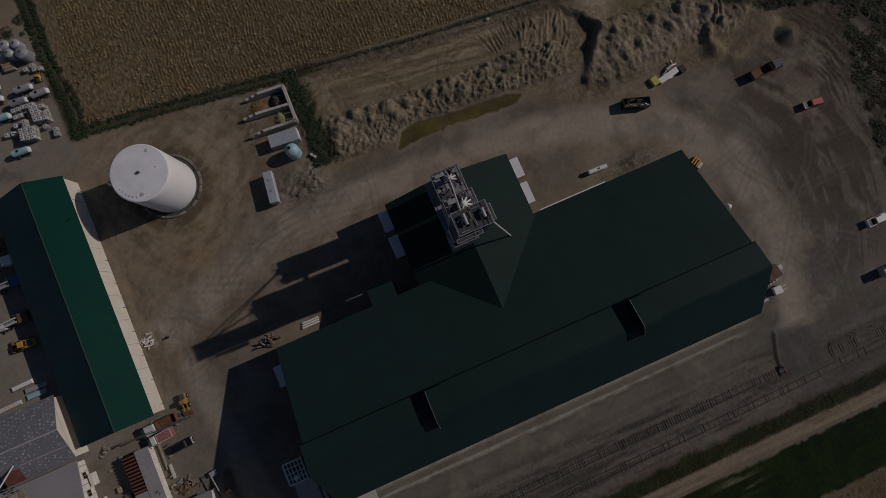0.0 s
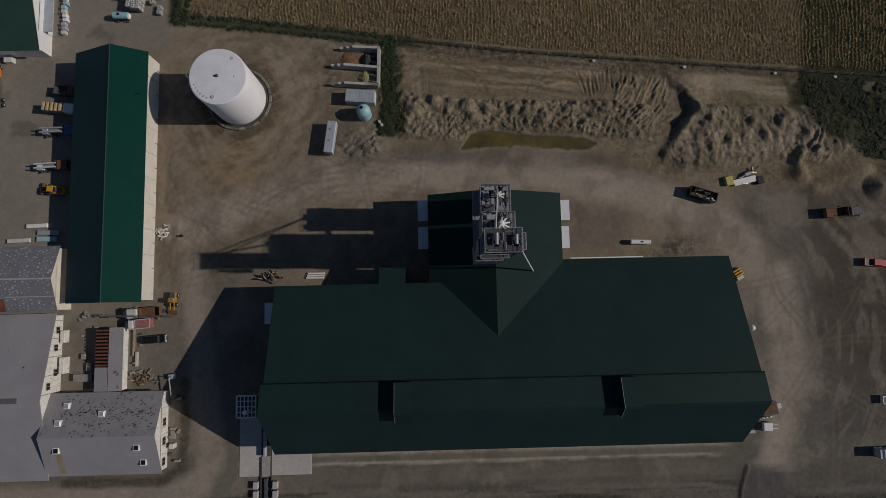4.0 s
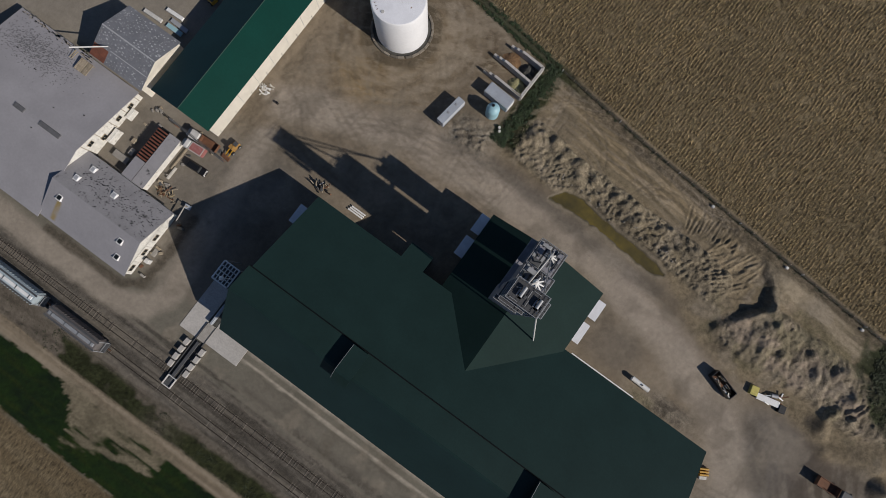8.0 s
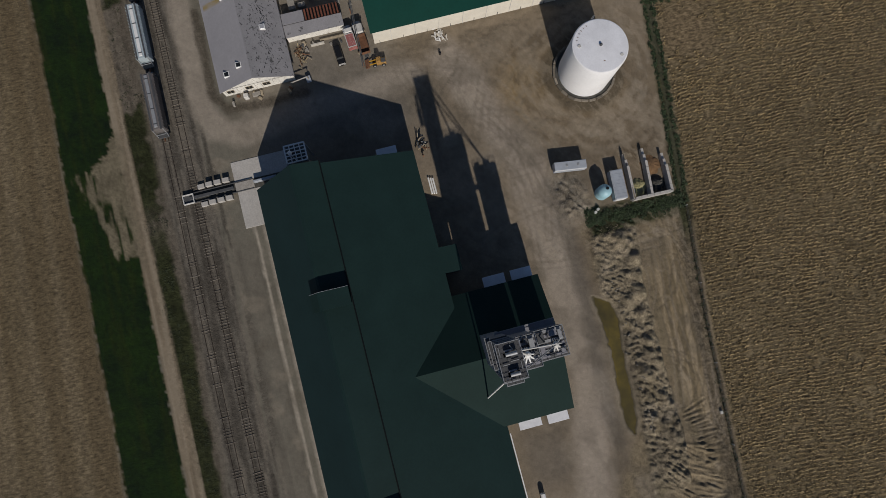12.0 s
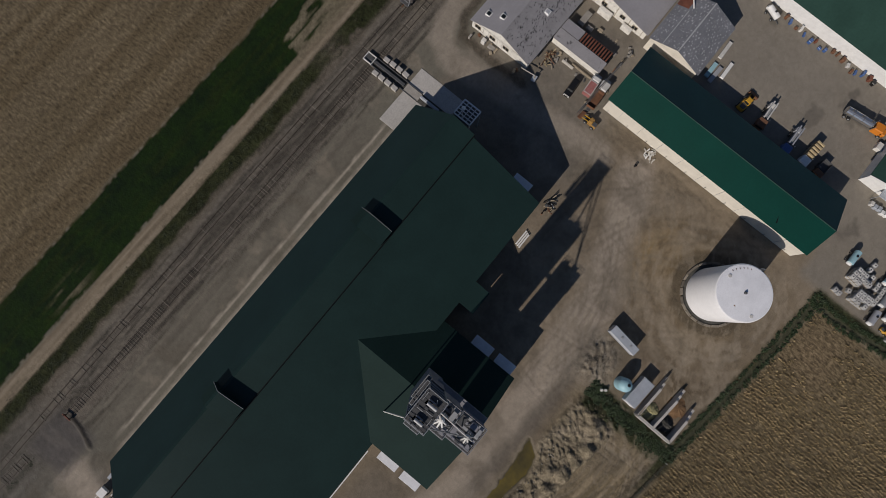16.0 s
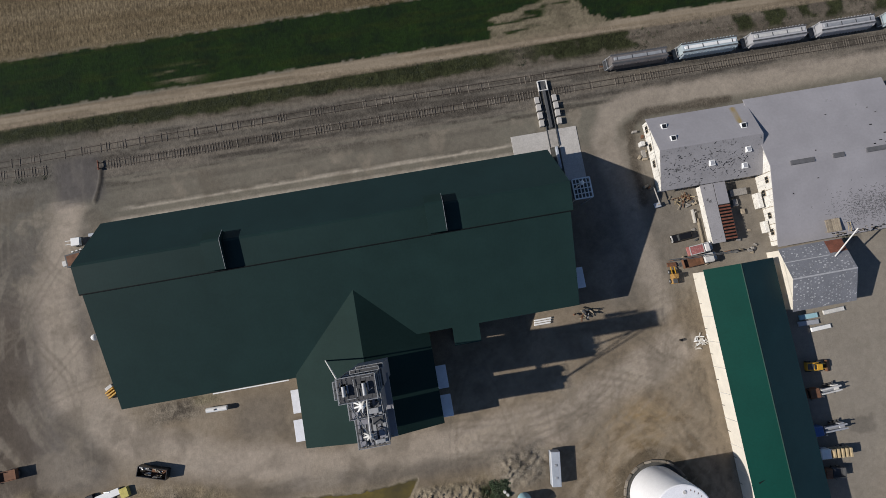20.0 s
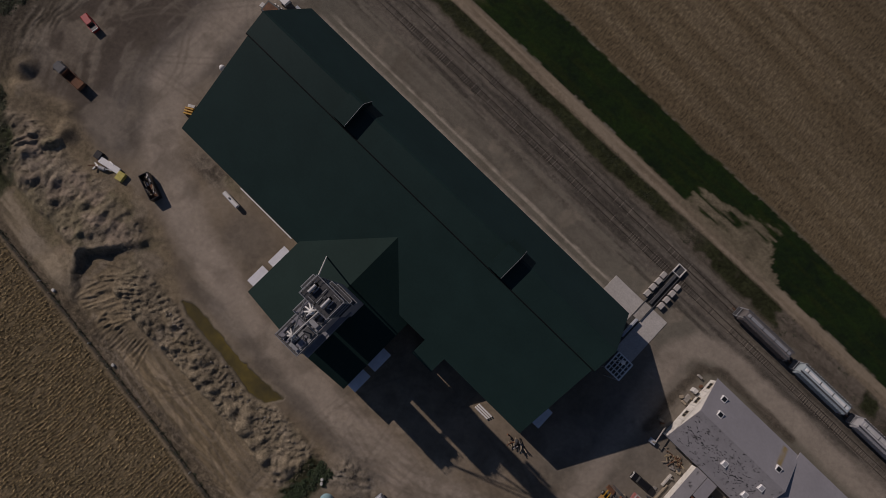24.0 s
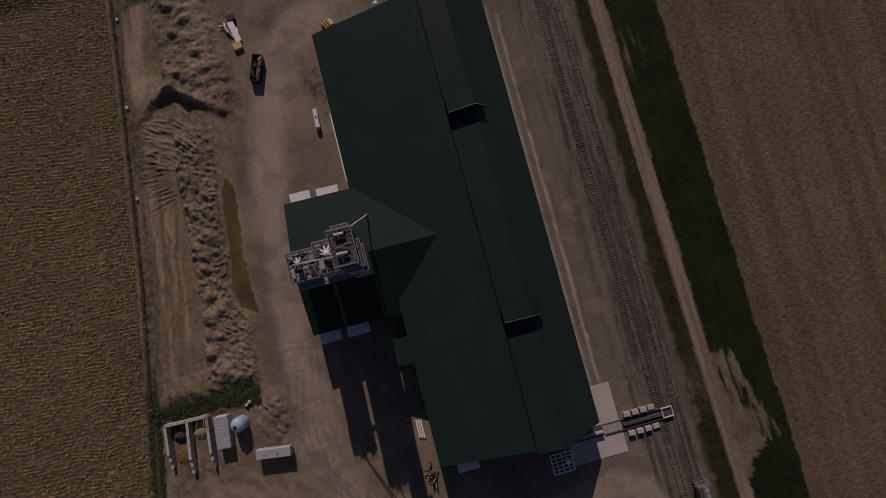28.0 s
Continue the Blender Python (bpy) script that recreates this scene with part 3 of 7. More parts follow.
tan_bank = np.exp(-((polyline_distance(GX, GY, [(100, 27.5), (108, 30.5), (114, 32)]) + wob2 * 0.6) / 1.9) ** 2)
hgt += tan_bank * 0.9
lay(tan_bank * 0.8, (0.41, 0.325, 0.205), 0.2, 3, 253, 0.5)
calm = dig * (1 - band) * (1 - np.clip(heap * 2, 0, 1)) * (1 - comb) * step(0.0, -1.5, shore)
hgt += calm * 0.16 * (fbm(GX, GY, 3, 73) - 0.4)
# rings left by machines turning at the pad's west end
ring_r = np.hypot((GX - 5.5) / 1.15, GY - 57.0) + wob2 * 0.25
arc = step(10.0, 8.6, ring_r) * step(3.6, 5.4, ring_r) * step(12, 4, GX + wob * 1.5) * step(56, 58.5, GY) * calm * step(0.36, 0.56, fbm(GX, GY, 3.0, 289, 2))
lay(arc * step(0.1, 0.8, np.sin(ring_r * 8.6 + 1.5 * fbm(GX, GY, 4, 295, 2))) * 0.65, (0.19, 0.155, 0.105), 0.15, 3, 297, 0.4)
lay(arc * step(0.2, 0.9, -np.sin(ring_r * 8.6 + 1.5 * fbm(GX, GY, 4, 295, 2))) * 0.5, (0.44, 0.36, 0.245), 0.12, 3, 299, 0.3)
hgt -= arc * 0.06 * np.sin(ring_r * 8.6)
# deep wheel marks across the pad's east end
for k in range(13):
    r = random.Random(700 + k)
    x0, y0, a = 41.5 + k * 0.95 + r.gauss(0, 0.3), 53.6 + 0.25 * k + r.uniform(-0.5, 0.8), 1.83 + r.gauss(0, 0.1) - 0.035 * k
    l = r.uniform(3.0, 6.5)
    ix = slice(*np.searchsorted(line_x, [x0 - 4, x0 + 4]))
    iy = slice(*np.searchsorted(line_y, [y0 - 2, y0 + 8]))
    d = polyline_distance(GX[ix, iy], GY[ix, iy], [(x0, y0), (x0 + l * math.cos(a), y0 + l * math.sin(a))])
    near = np.zeros(GX.shape)
    near[ix, iy] = step(0.34, 0.10, d + wob3[ix, iy] * 0.2) * 0.6
    hgt[ix, iy] -= 0.11 * step(0.38, 0.1, d) - 0.12 * np.exp(-((d - 0.55) / 0.2) ** 2)
    lay(near, (0.125, 0.105, 0.072), 0.2, 3, 113, 0.4)
for k in range(34):
    r = random.Random(900 + k)
    x0, y0 = r.uniform(-6, 52), r.uniform(55, 65)
    a, bend = r.choice([-0.12, 3.02, -0.1, 2.9, r.uniform(0, 6.28)]) + r.gauss(0, 0.12), r.choice([0, 0, 0, 0.09, -0.12]) + r.gauss(0, 0.015)
    pts = [(x0, y0)]
    for s in range(10):
        pts.append((pts[-1][0] + 1.5 * math.cos(a), pts[-1][1] + 1.5 * math.sin(a)))
        a += bend
    px, py = [p[0] for p in pts], [p[1] for p in pts]
    ix = slice(*np.searchsorted(line_x, [min(px) - 2, max(px) + 2]))
    iy = slice(*np.searchsorted(line_y, [min(py) - 2, max(py) + 2]))
    d = polyline_distance(GX[ix, iy], GY[ix, iy], pts)
    groove = step(0.4, 0.05, np.abs(d - 0.85))
    hgt[ix, iy] -= calm[ix, iy] * 0.05 * groove
    near = np.zeros(GX.shape)
    near[ix, iy] = groove * 0.4 * calm[ix, iy]
    lay(near, r.choice([(0.17, 0.14, 0.10), (0.37, 0.31, 0.235)]), 0.1, 3, 113)
# rubble pad by the trailer
pad = np.exp(-(((GX + 17.5) / 6.0) ** 4) - (((GY - 41.5) / 4.5) ** 4))
lay(pad * 0.85, (0.29, 0.255, 0.20), 0.35, 2, 75, 0.9)
lay(pad * step(0.52, 0.62, fbm(GX, GY, 2.0, 74)) * 0.6, (0.44, 0.395, 0.32), 0.2, 2, 73, 0.6)
q = random.Random(78)
hgt += pad * (0.3 + mounds([(q.gauss(-17.5, 3.5), q.gauss(41.5, 2.6), q.uniform(0.6, 1.8), q.uniform(0.4, 0.9), q.uniform(0, 3.1), q.uniform(0.3, 1.0)) for k in range(90)]))
# railway formation
bal = step(-46.6, -47.6, GY + wob2 * 0.8) * step(-59.5, -57.5, GY + wob2)
lay(bal * 0.85, (0.165, 0.147, 0.123), 0.25, 4, 79, 0.5)
long_streak = fbm(GX * 0.07, GY * 1.3 + 0.012 * GX, 1.3, 183)
lay(step(-43, -46, GY) * step(-68, -65, GY) * step(0.49, 0.60, long_streak) * 0.75, (0.100, 0.088, 0.072), 0.25, 3, 185, 0.6)
lay(step(-43, -46, GY) * step(-68, -65, GY) * step(0.50, 0.38, long_streak) * 0.45, (0.29, 0.25, 0.20), 0.2, 3, 187, 0.3)
gravel_end = np.exp(-(((GX - 80.7 + wob2 * 0.3) / 6.2) ** 8) - (((GY + 48 + wob2 * 0.4) / 6.3) ** 8))
lay(gravel_end, (0.150, 0.138, 0.128), 0.14, 4, 81, 0.2)
lay(gravel_end * step(0.50, 0.64, fbm(GX * 0.9, GY * 0.25, 1.6, 221)) * 0.5, (0.215, 0.195, 0.172), 0.1, 4, 223)
bank = polyline_distance(GX, GY, [(74.7, -50.0), (75.2, -47.0), (76.0, -44.5), (77.1, -42.0)])
lay(step(0.8, 0.2, bank + wob2 * 0.3) * 0.85, (0.07, 0.062, 0.054), 0.2, 3, 82)
hgt += step(0.8, 0.1, bank + wob3 * 0.4) * 0.3
lay(step(0.9, 0.3, np.abs(GY + 50.0 + wob2 * 0.4)) * step(87, 89, GX) * 0.8, (0.085, 0.078, 0.055), 0.3, 3, 291, 0.6)
lay(step(1.3, 0.5, np.abs(GY + 47.8 + wob2 * 0.5)) * step(86, 90, GX) * 0.7, (0.33, 0.30, 0.25), 0.15, 3, 293, 0.3)
dark = step(-57.5, -60, GY + wob) * step(-67, -64, GY)
lay(dark * 0.85, (0.150, 0.125, 0.097), 0.25, 6, 83, 0.6)
lay(dark * step(0.50, 0.62, fbm(GX * 0.12, GY * 1.1, 1.4, 225)) * 0.6, (0.24, 0.205, 0.16), 0.15, 6, 227, 0.4)
# weeds beside the farm track
weed = step(-59.6, -61.0, GY + wob2 * 1.3 + wob * 0.5) * step(-65.0, -64.2, GY + wob2 * 0.5) * step(-40, -28, GX + wob * 3)
weed2 = step(0.55, 0.63, fbm(GX, GY, 9, 85)) * step(-58.5, -60.5, GY) * step(-67, -65, GY + wob2) * step(-30, -45, GX)
lay(np.clip(weed + weed2, 0, 1), (0.042, 0.048, 0.020), 0.4, 3, 87, 0.8)
# farm track
trk = np.abs(GY - np.interp(GX, [-300, -120, -60, 0, 130, 300], [-66.6, -66.2, -66.9, -66.3, -65.9, -65]))
lay(step(2.2, 1.5, trk + wob2 * 0.35), (0.32, 0.258, 0.180), 0.16, 5, 89)
lay(step(0.5, 0.2, np.abs(trk - 0.9)) * 0.35, (0.43, 0.36, 0.265), 0.1, 5, 91)
ruts = fbm(GX * 0.035, GY * 1.4 + 0.01 * GX, 1.1, 229, 3)
lay(step(2.2, 1.5, trk + wob2 * 0.35) * step(0.50, 0.62, ruts) * 0.6, (0.43, 0.36, 0.265), 0.1, 5, 231, 0.15)
lay(step(2.2, 1.5, trk + wob2 * 0.35) * step(0.46, 0.36, ruts) * 0.5, (0.23, 0.185, 0.13), 0.1, 5, 233, 0.25)
# green strip and its worn gap
green = step(-68.2, -68.6, GY + wob2 * 0.5 + wob3 * 0.5) * step(-82.8, -82.3, GY + wob2 * 0.6 + wob * 0.3 + wob3 * 0.8)
gap_east = np.interp(GY, [-83, -80, -76.4, -74, -68], [-46, -44, -40, -30, -28])
gap = step(-2.0, 2.0, GX + 55.5 + np.maximum(0, GY + 75) + wob2 * 1.5 + wob3 * 2) * step(2.5, -4.0, GX - gap_east + wob * 1.5 + wob2 * 2) * step(-85, -77.0, GY + wob2) * (0.70 + 0.30 * step(-77.5, -74.5, GY))
streak = fbm(GX * 0.16 + 0.05 * GY, GY * 1.5, 1.3, 93)
bare = step(0.0, 0.30, gap * 1.25 - streak * 1.65) * 0.92
lay(np.clip(green + gap * step(-66, -68, GY + wob2) * 0.8, 0, 1), (0.25, 0.212, 0.145), 0.25, 3, 92, 0.4)
spot = np.exp(-(((GX - 52) / 5) ** 2) - (((GY + 71.5) / 2.2) ** 2)) * step(0.45, 0.6, streak)
lay(green * (1 - np.clip(bare + spot, 0, 1)), (0.0135, 0.0315, 0.0030), 0.35, 5, 95, 0.5)
lay(green * (1 - np.clip(bare + spot, 0, 1)) * step(0.52, 0.68, fbm(GX * 0.12, GY * 1.2, 1.5, 94)) * 0.4, (0.030, 0.042, 0.012), 0.3, 3, 96, 0.5)
# south field beyond it
lay(step(-82.0, -83.4, GY + wob2 * 0.8 + wob * 0.4), (0.205, 0.160, 0.096), 0.16, 30, 97, 0.5)
passes = fbm(GX * 0.015, GY * 0.55 + 0.02 * GX, 1.6, 241, 3)
lay(step(-82.0, -83.4, GY + wob2 * 0.8 + wob * 0.4) * step(0.50, 0.66, passes) * 0.5, (0.255, 0.203, 0.13), 0.15, 20, 243, 0.5)
lay(step(-82.0, -83.4, GY + wob2 * 0.8 + wob * 0.4) * step(0.48, 0.34, passes) * 0.5, (0.155, 0.115, 0.065), 0.15, 20, 245, 0.5)
# north field
infield = step(0.3, 1.2, ND + wob2 * 0.5) * step(-64.5, -62.5, GX + wob2)
lay(infield, (0.250, 0.196, 0.116), 0.12, 25, 99, 0.5)
rows_amt += infield * 0.9 + step(-83.0, -84.4, GY) * 0.7
turning = np.hypot((GX + 53) / 1.2, GY - 84)
lay(infield * step(12, 3, turning + wob) * 0.7, (0.29, 0.215, 0.13), 0.12, 4, 101)
lay(infield * step(13, 9, turning) * step(0.2, 0.8, np.sin(turning * 4.2 + wob2)) * 0.5, (0.15, 0.112, 0.062), 0.15, 4, 102)
# weeds along the fence, the hedge's foot and the east margin
verge = step(2.2, 0.6, np.abs(ND + 1.0) + wob2) * step(6, -8, GX + wob) * step(-69, -67, GX)
verge = np.maximum(verge, step(2.6, 1.2, np.abs(GX + 66) + wob2 * 0.6) * step(74, 77, GY))
verge = np.maximum(verge, step(4.0, 2.6, np.abs(GX + 9.8) + wob2) * step(43, 45, GY) * step(72, 70, GY))
lay(verge * 0.95, (0.040, 0.050, 0.020), 0.4, 3, 103, 0.8)
ditch = np.minimum(np.abs(ND + 0.7 + wob2 * 0.15) + 99 * (GX > -10) + 99 * (GX < -65), np.abs(GX + 65.3 - np.interp(GY, [75, 81, 90, 98, 110], [0.3, 1.5, 0.7, -0.7, -0.5]) + wob2 * 0.15) + 99 * (GY < 76))
lay(step(0.75, 0.45, ditch) * 0.9, (0.095, 0.098, 0.062), 0.2, 4, 104, 0.4)
hgt -= step(0.9, 0.3, ditch) * 0.15
scrub_x = np.interp(GY, [-30, -8, 5, 29, 34, 60], [126, 125, 126.5, 133.5, 133, 120])
east = step(-1.5, 1.5, GX + wob * 1.2 - scrub_x) * step(-28, -18, GY)
east = np.maximum(east, step(-1.5, 1.5, GY + wob * 1.2 - np.interp(GX, [98, 104, 117, 125, 134], [48, 40.5, 35.5, 33.5, 30])) * step(98, 102, GX + wob))
east = np.maximum(east, step(0.50, 0.62, fbm(GX, GY, 9, 105)) * step(88, 98, GX) * step(36, 44, GY) * step(2, -1, ND))
lay(east * 0.95, (0.040, 0.052, 0.022), 0.4, 3, 107, 0.8)
lay(step(96, 108, GX + wob * 2) * step(33, 26, GY + wob) * step(-20, -8, GY + wob) * 0.6, (0.140, 0.115, 0.090), 0.25, 5, 261, 0.4)
ruts_e = step(117, 120, GX + wob) * step(2, 6, GY + wob) * step(33, 30, GY + wob) * (1 - east)
hgt += ruts_e * 0.22 * np.abs(np.sin(np.hypot(GX - 104, GY - 10) * 1.9 + 7 * fbm(GX, GY, 5, 269, 2))) * fbm(GX, GY, 3, 273, 2) * 1.6
mulch = step(114, 122, GX + wob - np.interp(GY, [-20, 10, 30], [5, 3, -1])) * step(-24, -12, GY) * step(40, 33, GY + wob)
lay(mulch * 0.8, (0.092, 0.078, 0.056), 0.3, 4, 263, 0.7)
lay(mulch * step(0.52, 0.62, fbm(GX * 1.1 + GY * 0.5, GY * 0.3, 1.6, 265)) * 0.7, (0.20, 0.17, 0.125), 0.2, 4, 267, 0.5)
# pale spoil line against the south wall
lay(step(0.55, 0.2, np.abs(GY + 38.6 + wob2 * 0.25 + wob * 0.12)) * step(-32, -28, GX) * step(74, 64, GX) * 0.95, (0.56, 0.50, 0.41), 0.15, 3, 109)
lay(step(0.75, 0.25, np.abs(GY + 36.0 + wob2 * 0.25)) * step(-32, -28, GX) * step(76, 70, GX) * 0.9, (0.54, 0.48, 0.40), 0.15, 3, 111)
# lanes and rims round the old buildings and along the track
west_lane = polyline_distance(GX, GY, [(-150, -45.5), (-66, -45.0), (-58, -43), (-54, -36), (-56, -24), (-58, -8), (-60, 10)])
lay(step(4.5, 1.5, west_lane + wob2) * 0.85, (0.48, 0.415, 0.335), 0.14, 4, 141, 0.2)
rim = polyline_distance(GX, GY, [(-90, -41.5), (-66, -41.6), (-62.2, -38.5), (-61.2, -28), (-61.6, -18)])
lay(step(1.9, 0.5, rim + wob2 * 0.8) * 0.8, (0.115, 0.096, 0.072), 0.25, 3, 143, 0.6)
lay(np.exp(-(((GX + 45) / 14) ** 4) - (((GY + 12) / 20) ** 4)) * 0.35, (0.20, 0.185, 0.165), 0.2, 5, 145)
wet = polyline_distance(GX, GY, [(-22, 36.5), (-6, 38.2), (10, 37.6), (28, 36.2), (44, 36.0)])
lay(step(3.2, 0.6, wet + wob2 * 1.2) * 0.6, (0.185, 0.165, 0.14), 0.2, 4, 147)
for k, (yy, w, c) in enumerate(((-44.2, 1.4, 0.85), (-46.0, 0.8, 1.2), (-41.2, 1.8, 1.12), (-39.6, 0.7, 0.8), (-43.0, 0.5, 1.2))):
    lay(step(w, w * 0.3, np.abs(GY - yy + wob2 * 0.7 + wob * 0.3)) * step(-30, -22, GX) * step(76, 66, GX) * 0.45, tuple(v * c for v in (0.215, 0.19, 0.155)), 0.2, 6, 151 + k)
lay(step(72, 84, GX + wob * 2) * step(-18, -26, GY + wob * 2) * step(-62, -58, GY) * step(2.5, 6, lane + wob) * (1 - gravel_end) * 0.6, (0.175, 0.163, 0.140), 0.2, 5, 247, 0.3)
# churned dark soil against the north-east wall
lay(np.exp(-(((GX - 43) / 8) ** 4) - (((GY - 18) / 6) ** 4)) * 0.6, (0.20, 0.178, 0.150), 0.2, 4, 191)
lay(np.exp(-(((GX + 22) / 7) ** 4) - (((GY - 58) / 9) ** 4)) * 0.6, (0.20, 0.155, 0.105), 0.3, 4, 193)
lay(step(3.2, 1.0, np.abs(np.hypot(GX + 48.5, GY - 53.6) - 9.5) + wob2) * 0.5, (0.19, 0.155, 0.11), 0.2, 3, 195)
lay(step(4.5, 1.5, np.abs(np.hypot(GX + 48.5, GY - 53.6) - 15) + wob2) * 0.5, (0.37, 0.31, 0.235), 0.15, 4, 197)
churn = np.exp(-(((GX - 63) / 6.5) ** 4) - (((GY - 13.0) / 2.6) ** 4))
lay(churn * 0.85, (0.13, 0.115, 0.095), 0.35, 3, 161, 0.8)
q = random.Random(79)
hgt += churn * (mounds([(q.gauss(63, 3.5), q.gauss(13.2, 1.3), q.uniform(0.7, 2.2), q.uniform(0.5, 1.1), q.uniform(0, 3.1), q.uniform(0.4, 1.2)) for k in range(60)]) + 0.3 * fbm(GX, GY, 1.2, 163, 3))
lay(churn * step(0.52, 0.64, fbm(GX, GY, 2.5, 164)) * 0.6, (0.36, 0.31, 0.24), 0.2, 2, 166, 0.6)
grass = np.exp(-(((GX - 55.5) / 3.4) ** 4) - (((GY - 11.8) / 1.3) ** 4))
lay(grass * 0.7, (0.15, 0.14, 0.06), 0.3, 2, 165, 0.6)
# long streaks where wheels have drifted round the loop
ang = np.arctan2(GY + 8, GX - 60)
rad = np.hypot(GX - 60, GY + 8)
lay(step(70, 84, GX + wob) * step(30, 22, GY) * step(-42, -38, GY) * step(0.50, 0.66, fbm(rad * 1.0, ang * 9, 1.6, 167)) * 0.4, (0.38, 0.335, 0.27), 0.15, 3, 169)
lay(step(8, 3, lane) * step(0.52, 0.66, fbm(GX * 0.25, GY * 1.1, 1.8, 171)) * 0.35, (0.47, 0.41, 0.33), 0.15, 3, 173)
lay(step(0.58, 0.70, fbm(GX, GY, 11, 175)) * (ND < -2) * (GX > -64) * (GY > -46) * 0.42, (0.17, 0.145, 0.11), 0.2, 3, 177)
lay(step(0.60, 0.72, fbm(GX, GY, 8, 179)) * (ND < -2) * (GX > -64) * (GY > -46) * 0.38, (0.42, 0.36, 0.28), 0.2, 3, 181)
# circling wheels round the tank, spilt soil before the bays, scuffs by the shed wall
around = np.hypot(GX + 48.9, GY - 54.1) + wob2 * 0.5 + wob * 0.4
turns = step(9.5, 11, around) * step(27, 17, around) * step(-66, -62, GX) * step(0.0, -3, ND)
lay(turns * step(0.50, 0.62, fbm(around * 1.1, np.arctan2(GY - 54.1, GX + 48.9) * 7, 1.5, 311, 3)) * 0.5, (0.215, 0.160, 0.095), 0.2, 3, 313, 0.3)
lay(turns * step(0.47, 0.36, fbm(around * 1.1, np.arctan2(GY - 54.1, GX + 48.9) * 7, 1.5, 311, 3)) * 0.45, (0.42, 0.345, 0.245), 0.15, 3, 315, 0.25)
lay(step(2.0, 0.6, np.abs(around - 9.3)) * 0.7, (0.135, 0.11, 0.075), 0.3, 2, 317, 0.5)
bay_dirt = np.exp(-(((GX + 27) / 6) ** 4) - (((GY - 62) / 7) ** 4))
lay(bay_dirt * step(0.42, 0.6, fbm(GX, GY, 3.5, 319)) * 0.75, (0.165, 0.125, 0.08), 0.3, 2, 321, 0.6)
lay(bay_dirt * step(0.58, 0.68, fbm(GX + 20, GY, 2.2, 323)) * 0.6, (0.46, 0.39, 0.29), 0.2, 2, 325, 0.4)
lay(step(4.5, 1.0, np.abs(GX + 66.5) + wob2) * step(4, 8, GY) * step(64, 58, GY) * step(0.46, 0.60, fbm(GX * 1.2, GY * 0.3, 2.0, 327)) * 0.55, (0.19, 0.155, 0.11), 0.2, 3, 329, 0.4)
scuffs = fbm(GX * 0.5 + GY * 0.35, GY * 1.3 - GX * 0.9, 2.2, 331, 3)
lay((ND < -2) * (GX > -66) * (GX < -2) * (GY > 24) * (GY < 70) * step(0.55, 0.66, scuffs) * 0.35, (0.45, 0.375, 0.28), 0.15, 3, 333, 0.25)
lay((ND < -2) * (GX > -66) * (GX < -2) * (GY > 8) * (GY < 70) * step(0.44, 0.34, scuffs) * 0.22, (0.18, 0.142, 0.098), 0.2, 3, 335, 0.3)
# tyre tracks over the yard
for k in range(80):
    r = random.Random(500 + k)
    x0, y0 = r.uniform(-66, -5), r.uniform(6, 40)
    if k % 3 == 0:
        x0, y0 = r.uniform(76, 118), r.uniform(-40, 20)
    a, turn_rate = r.uniform(0, 6.28), r.uniform(-0.05, 0.05)
    pts = [(x0, y0)]
    for s in range(9):
        pts.append((pts[-1][0] + 3.2 * math.cos(a), pts[-1][1] + 3.2 * math.sin(a)))
        a += turn_rate * 3
    near = np.zeros(GX.shape)
    px, py = [p[0] for p in pts], [p[1] for p in pts]
    ix = slice(*np.searchsorted(line_x, [min(px) - 2, max(px) + 2]))
    iy = slice(*np.searchsorted(line_y, [min(py) - 2, max(py) + 2]))
    d = polyline_distance(GX[ix, iy], GY[ix, iy], pts)
    near[ix, iy] = step(0.45, 0.15, np.abs(d - 0.85)) * 0.22
    lay(near, r.choice([(0.31, 0.27, 0.21), (0.17, 0.145, 0.11)]), 0.1, 3, 113)
# wet and oily patches on the concrete
lay(yard * step(0.66, 0.74, fbm(GX, GY, 8, 131)) * 0.5, (0.15, 0.135, 0.115), 0.2, 3, 133)
# dark foot of the fence
lay(step(0.9, 0.25, np.abs(ND + 0.1 + wob2 * 0.25)) * step(-12, -4, GX) * 0.8, (0.075, 0.062, 0.04), 0.3, 2, 135)
hgt -= step(-0.6, 0.9, shore) * 0.36
hgt += (fbm(GX, GY, 4, 117) - 0.5) * 0.06 * (np.abs(GX) < 149) * (np.abs(GY) < 149)
built = ((GX > -38) & (GX < 73) & (GY > -36) & (GY < 27)) | (GX < -62) & (GY < 66) & (GY > -58)
hgt[built] = np.minimum(hgt[built], 0.0)

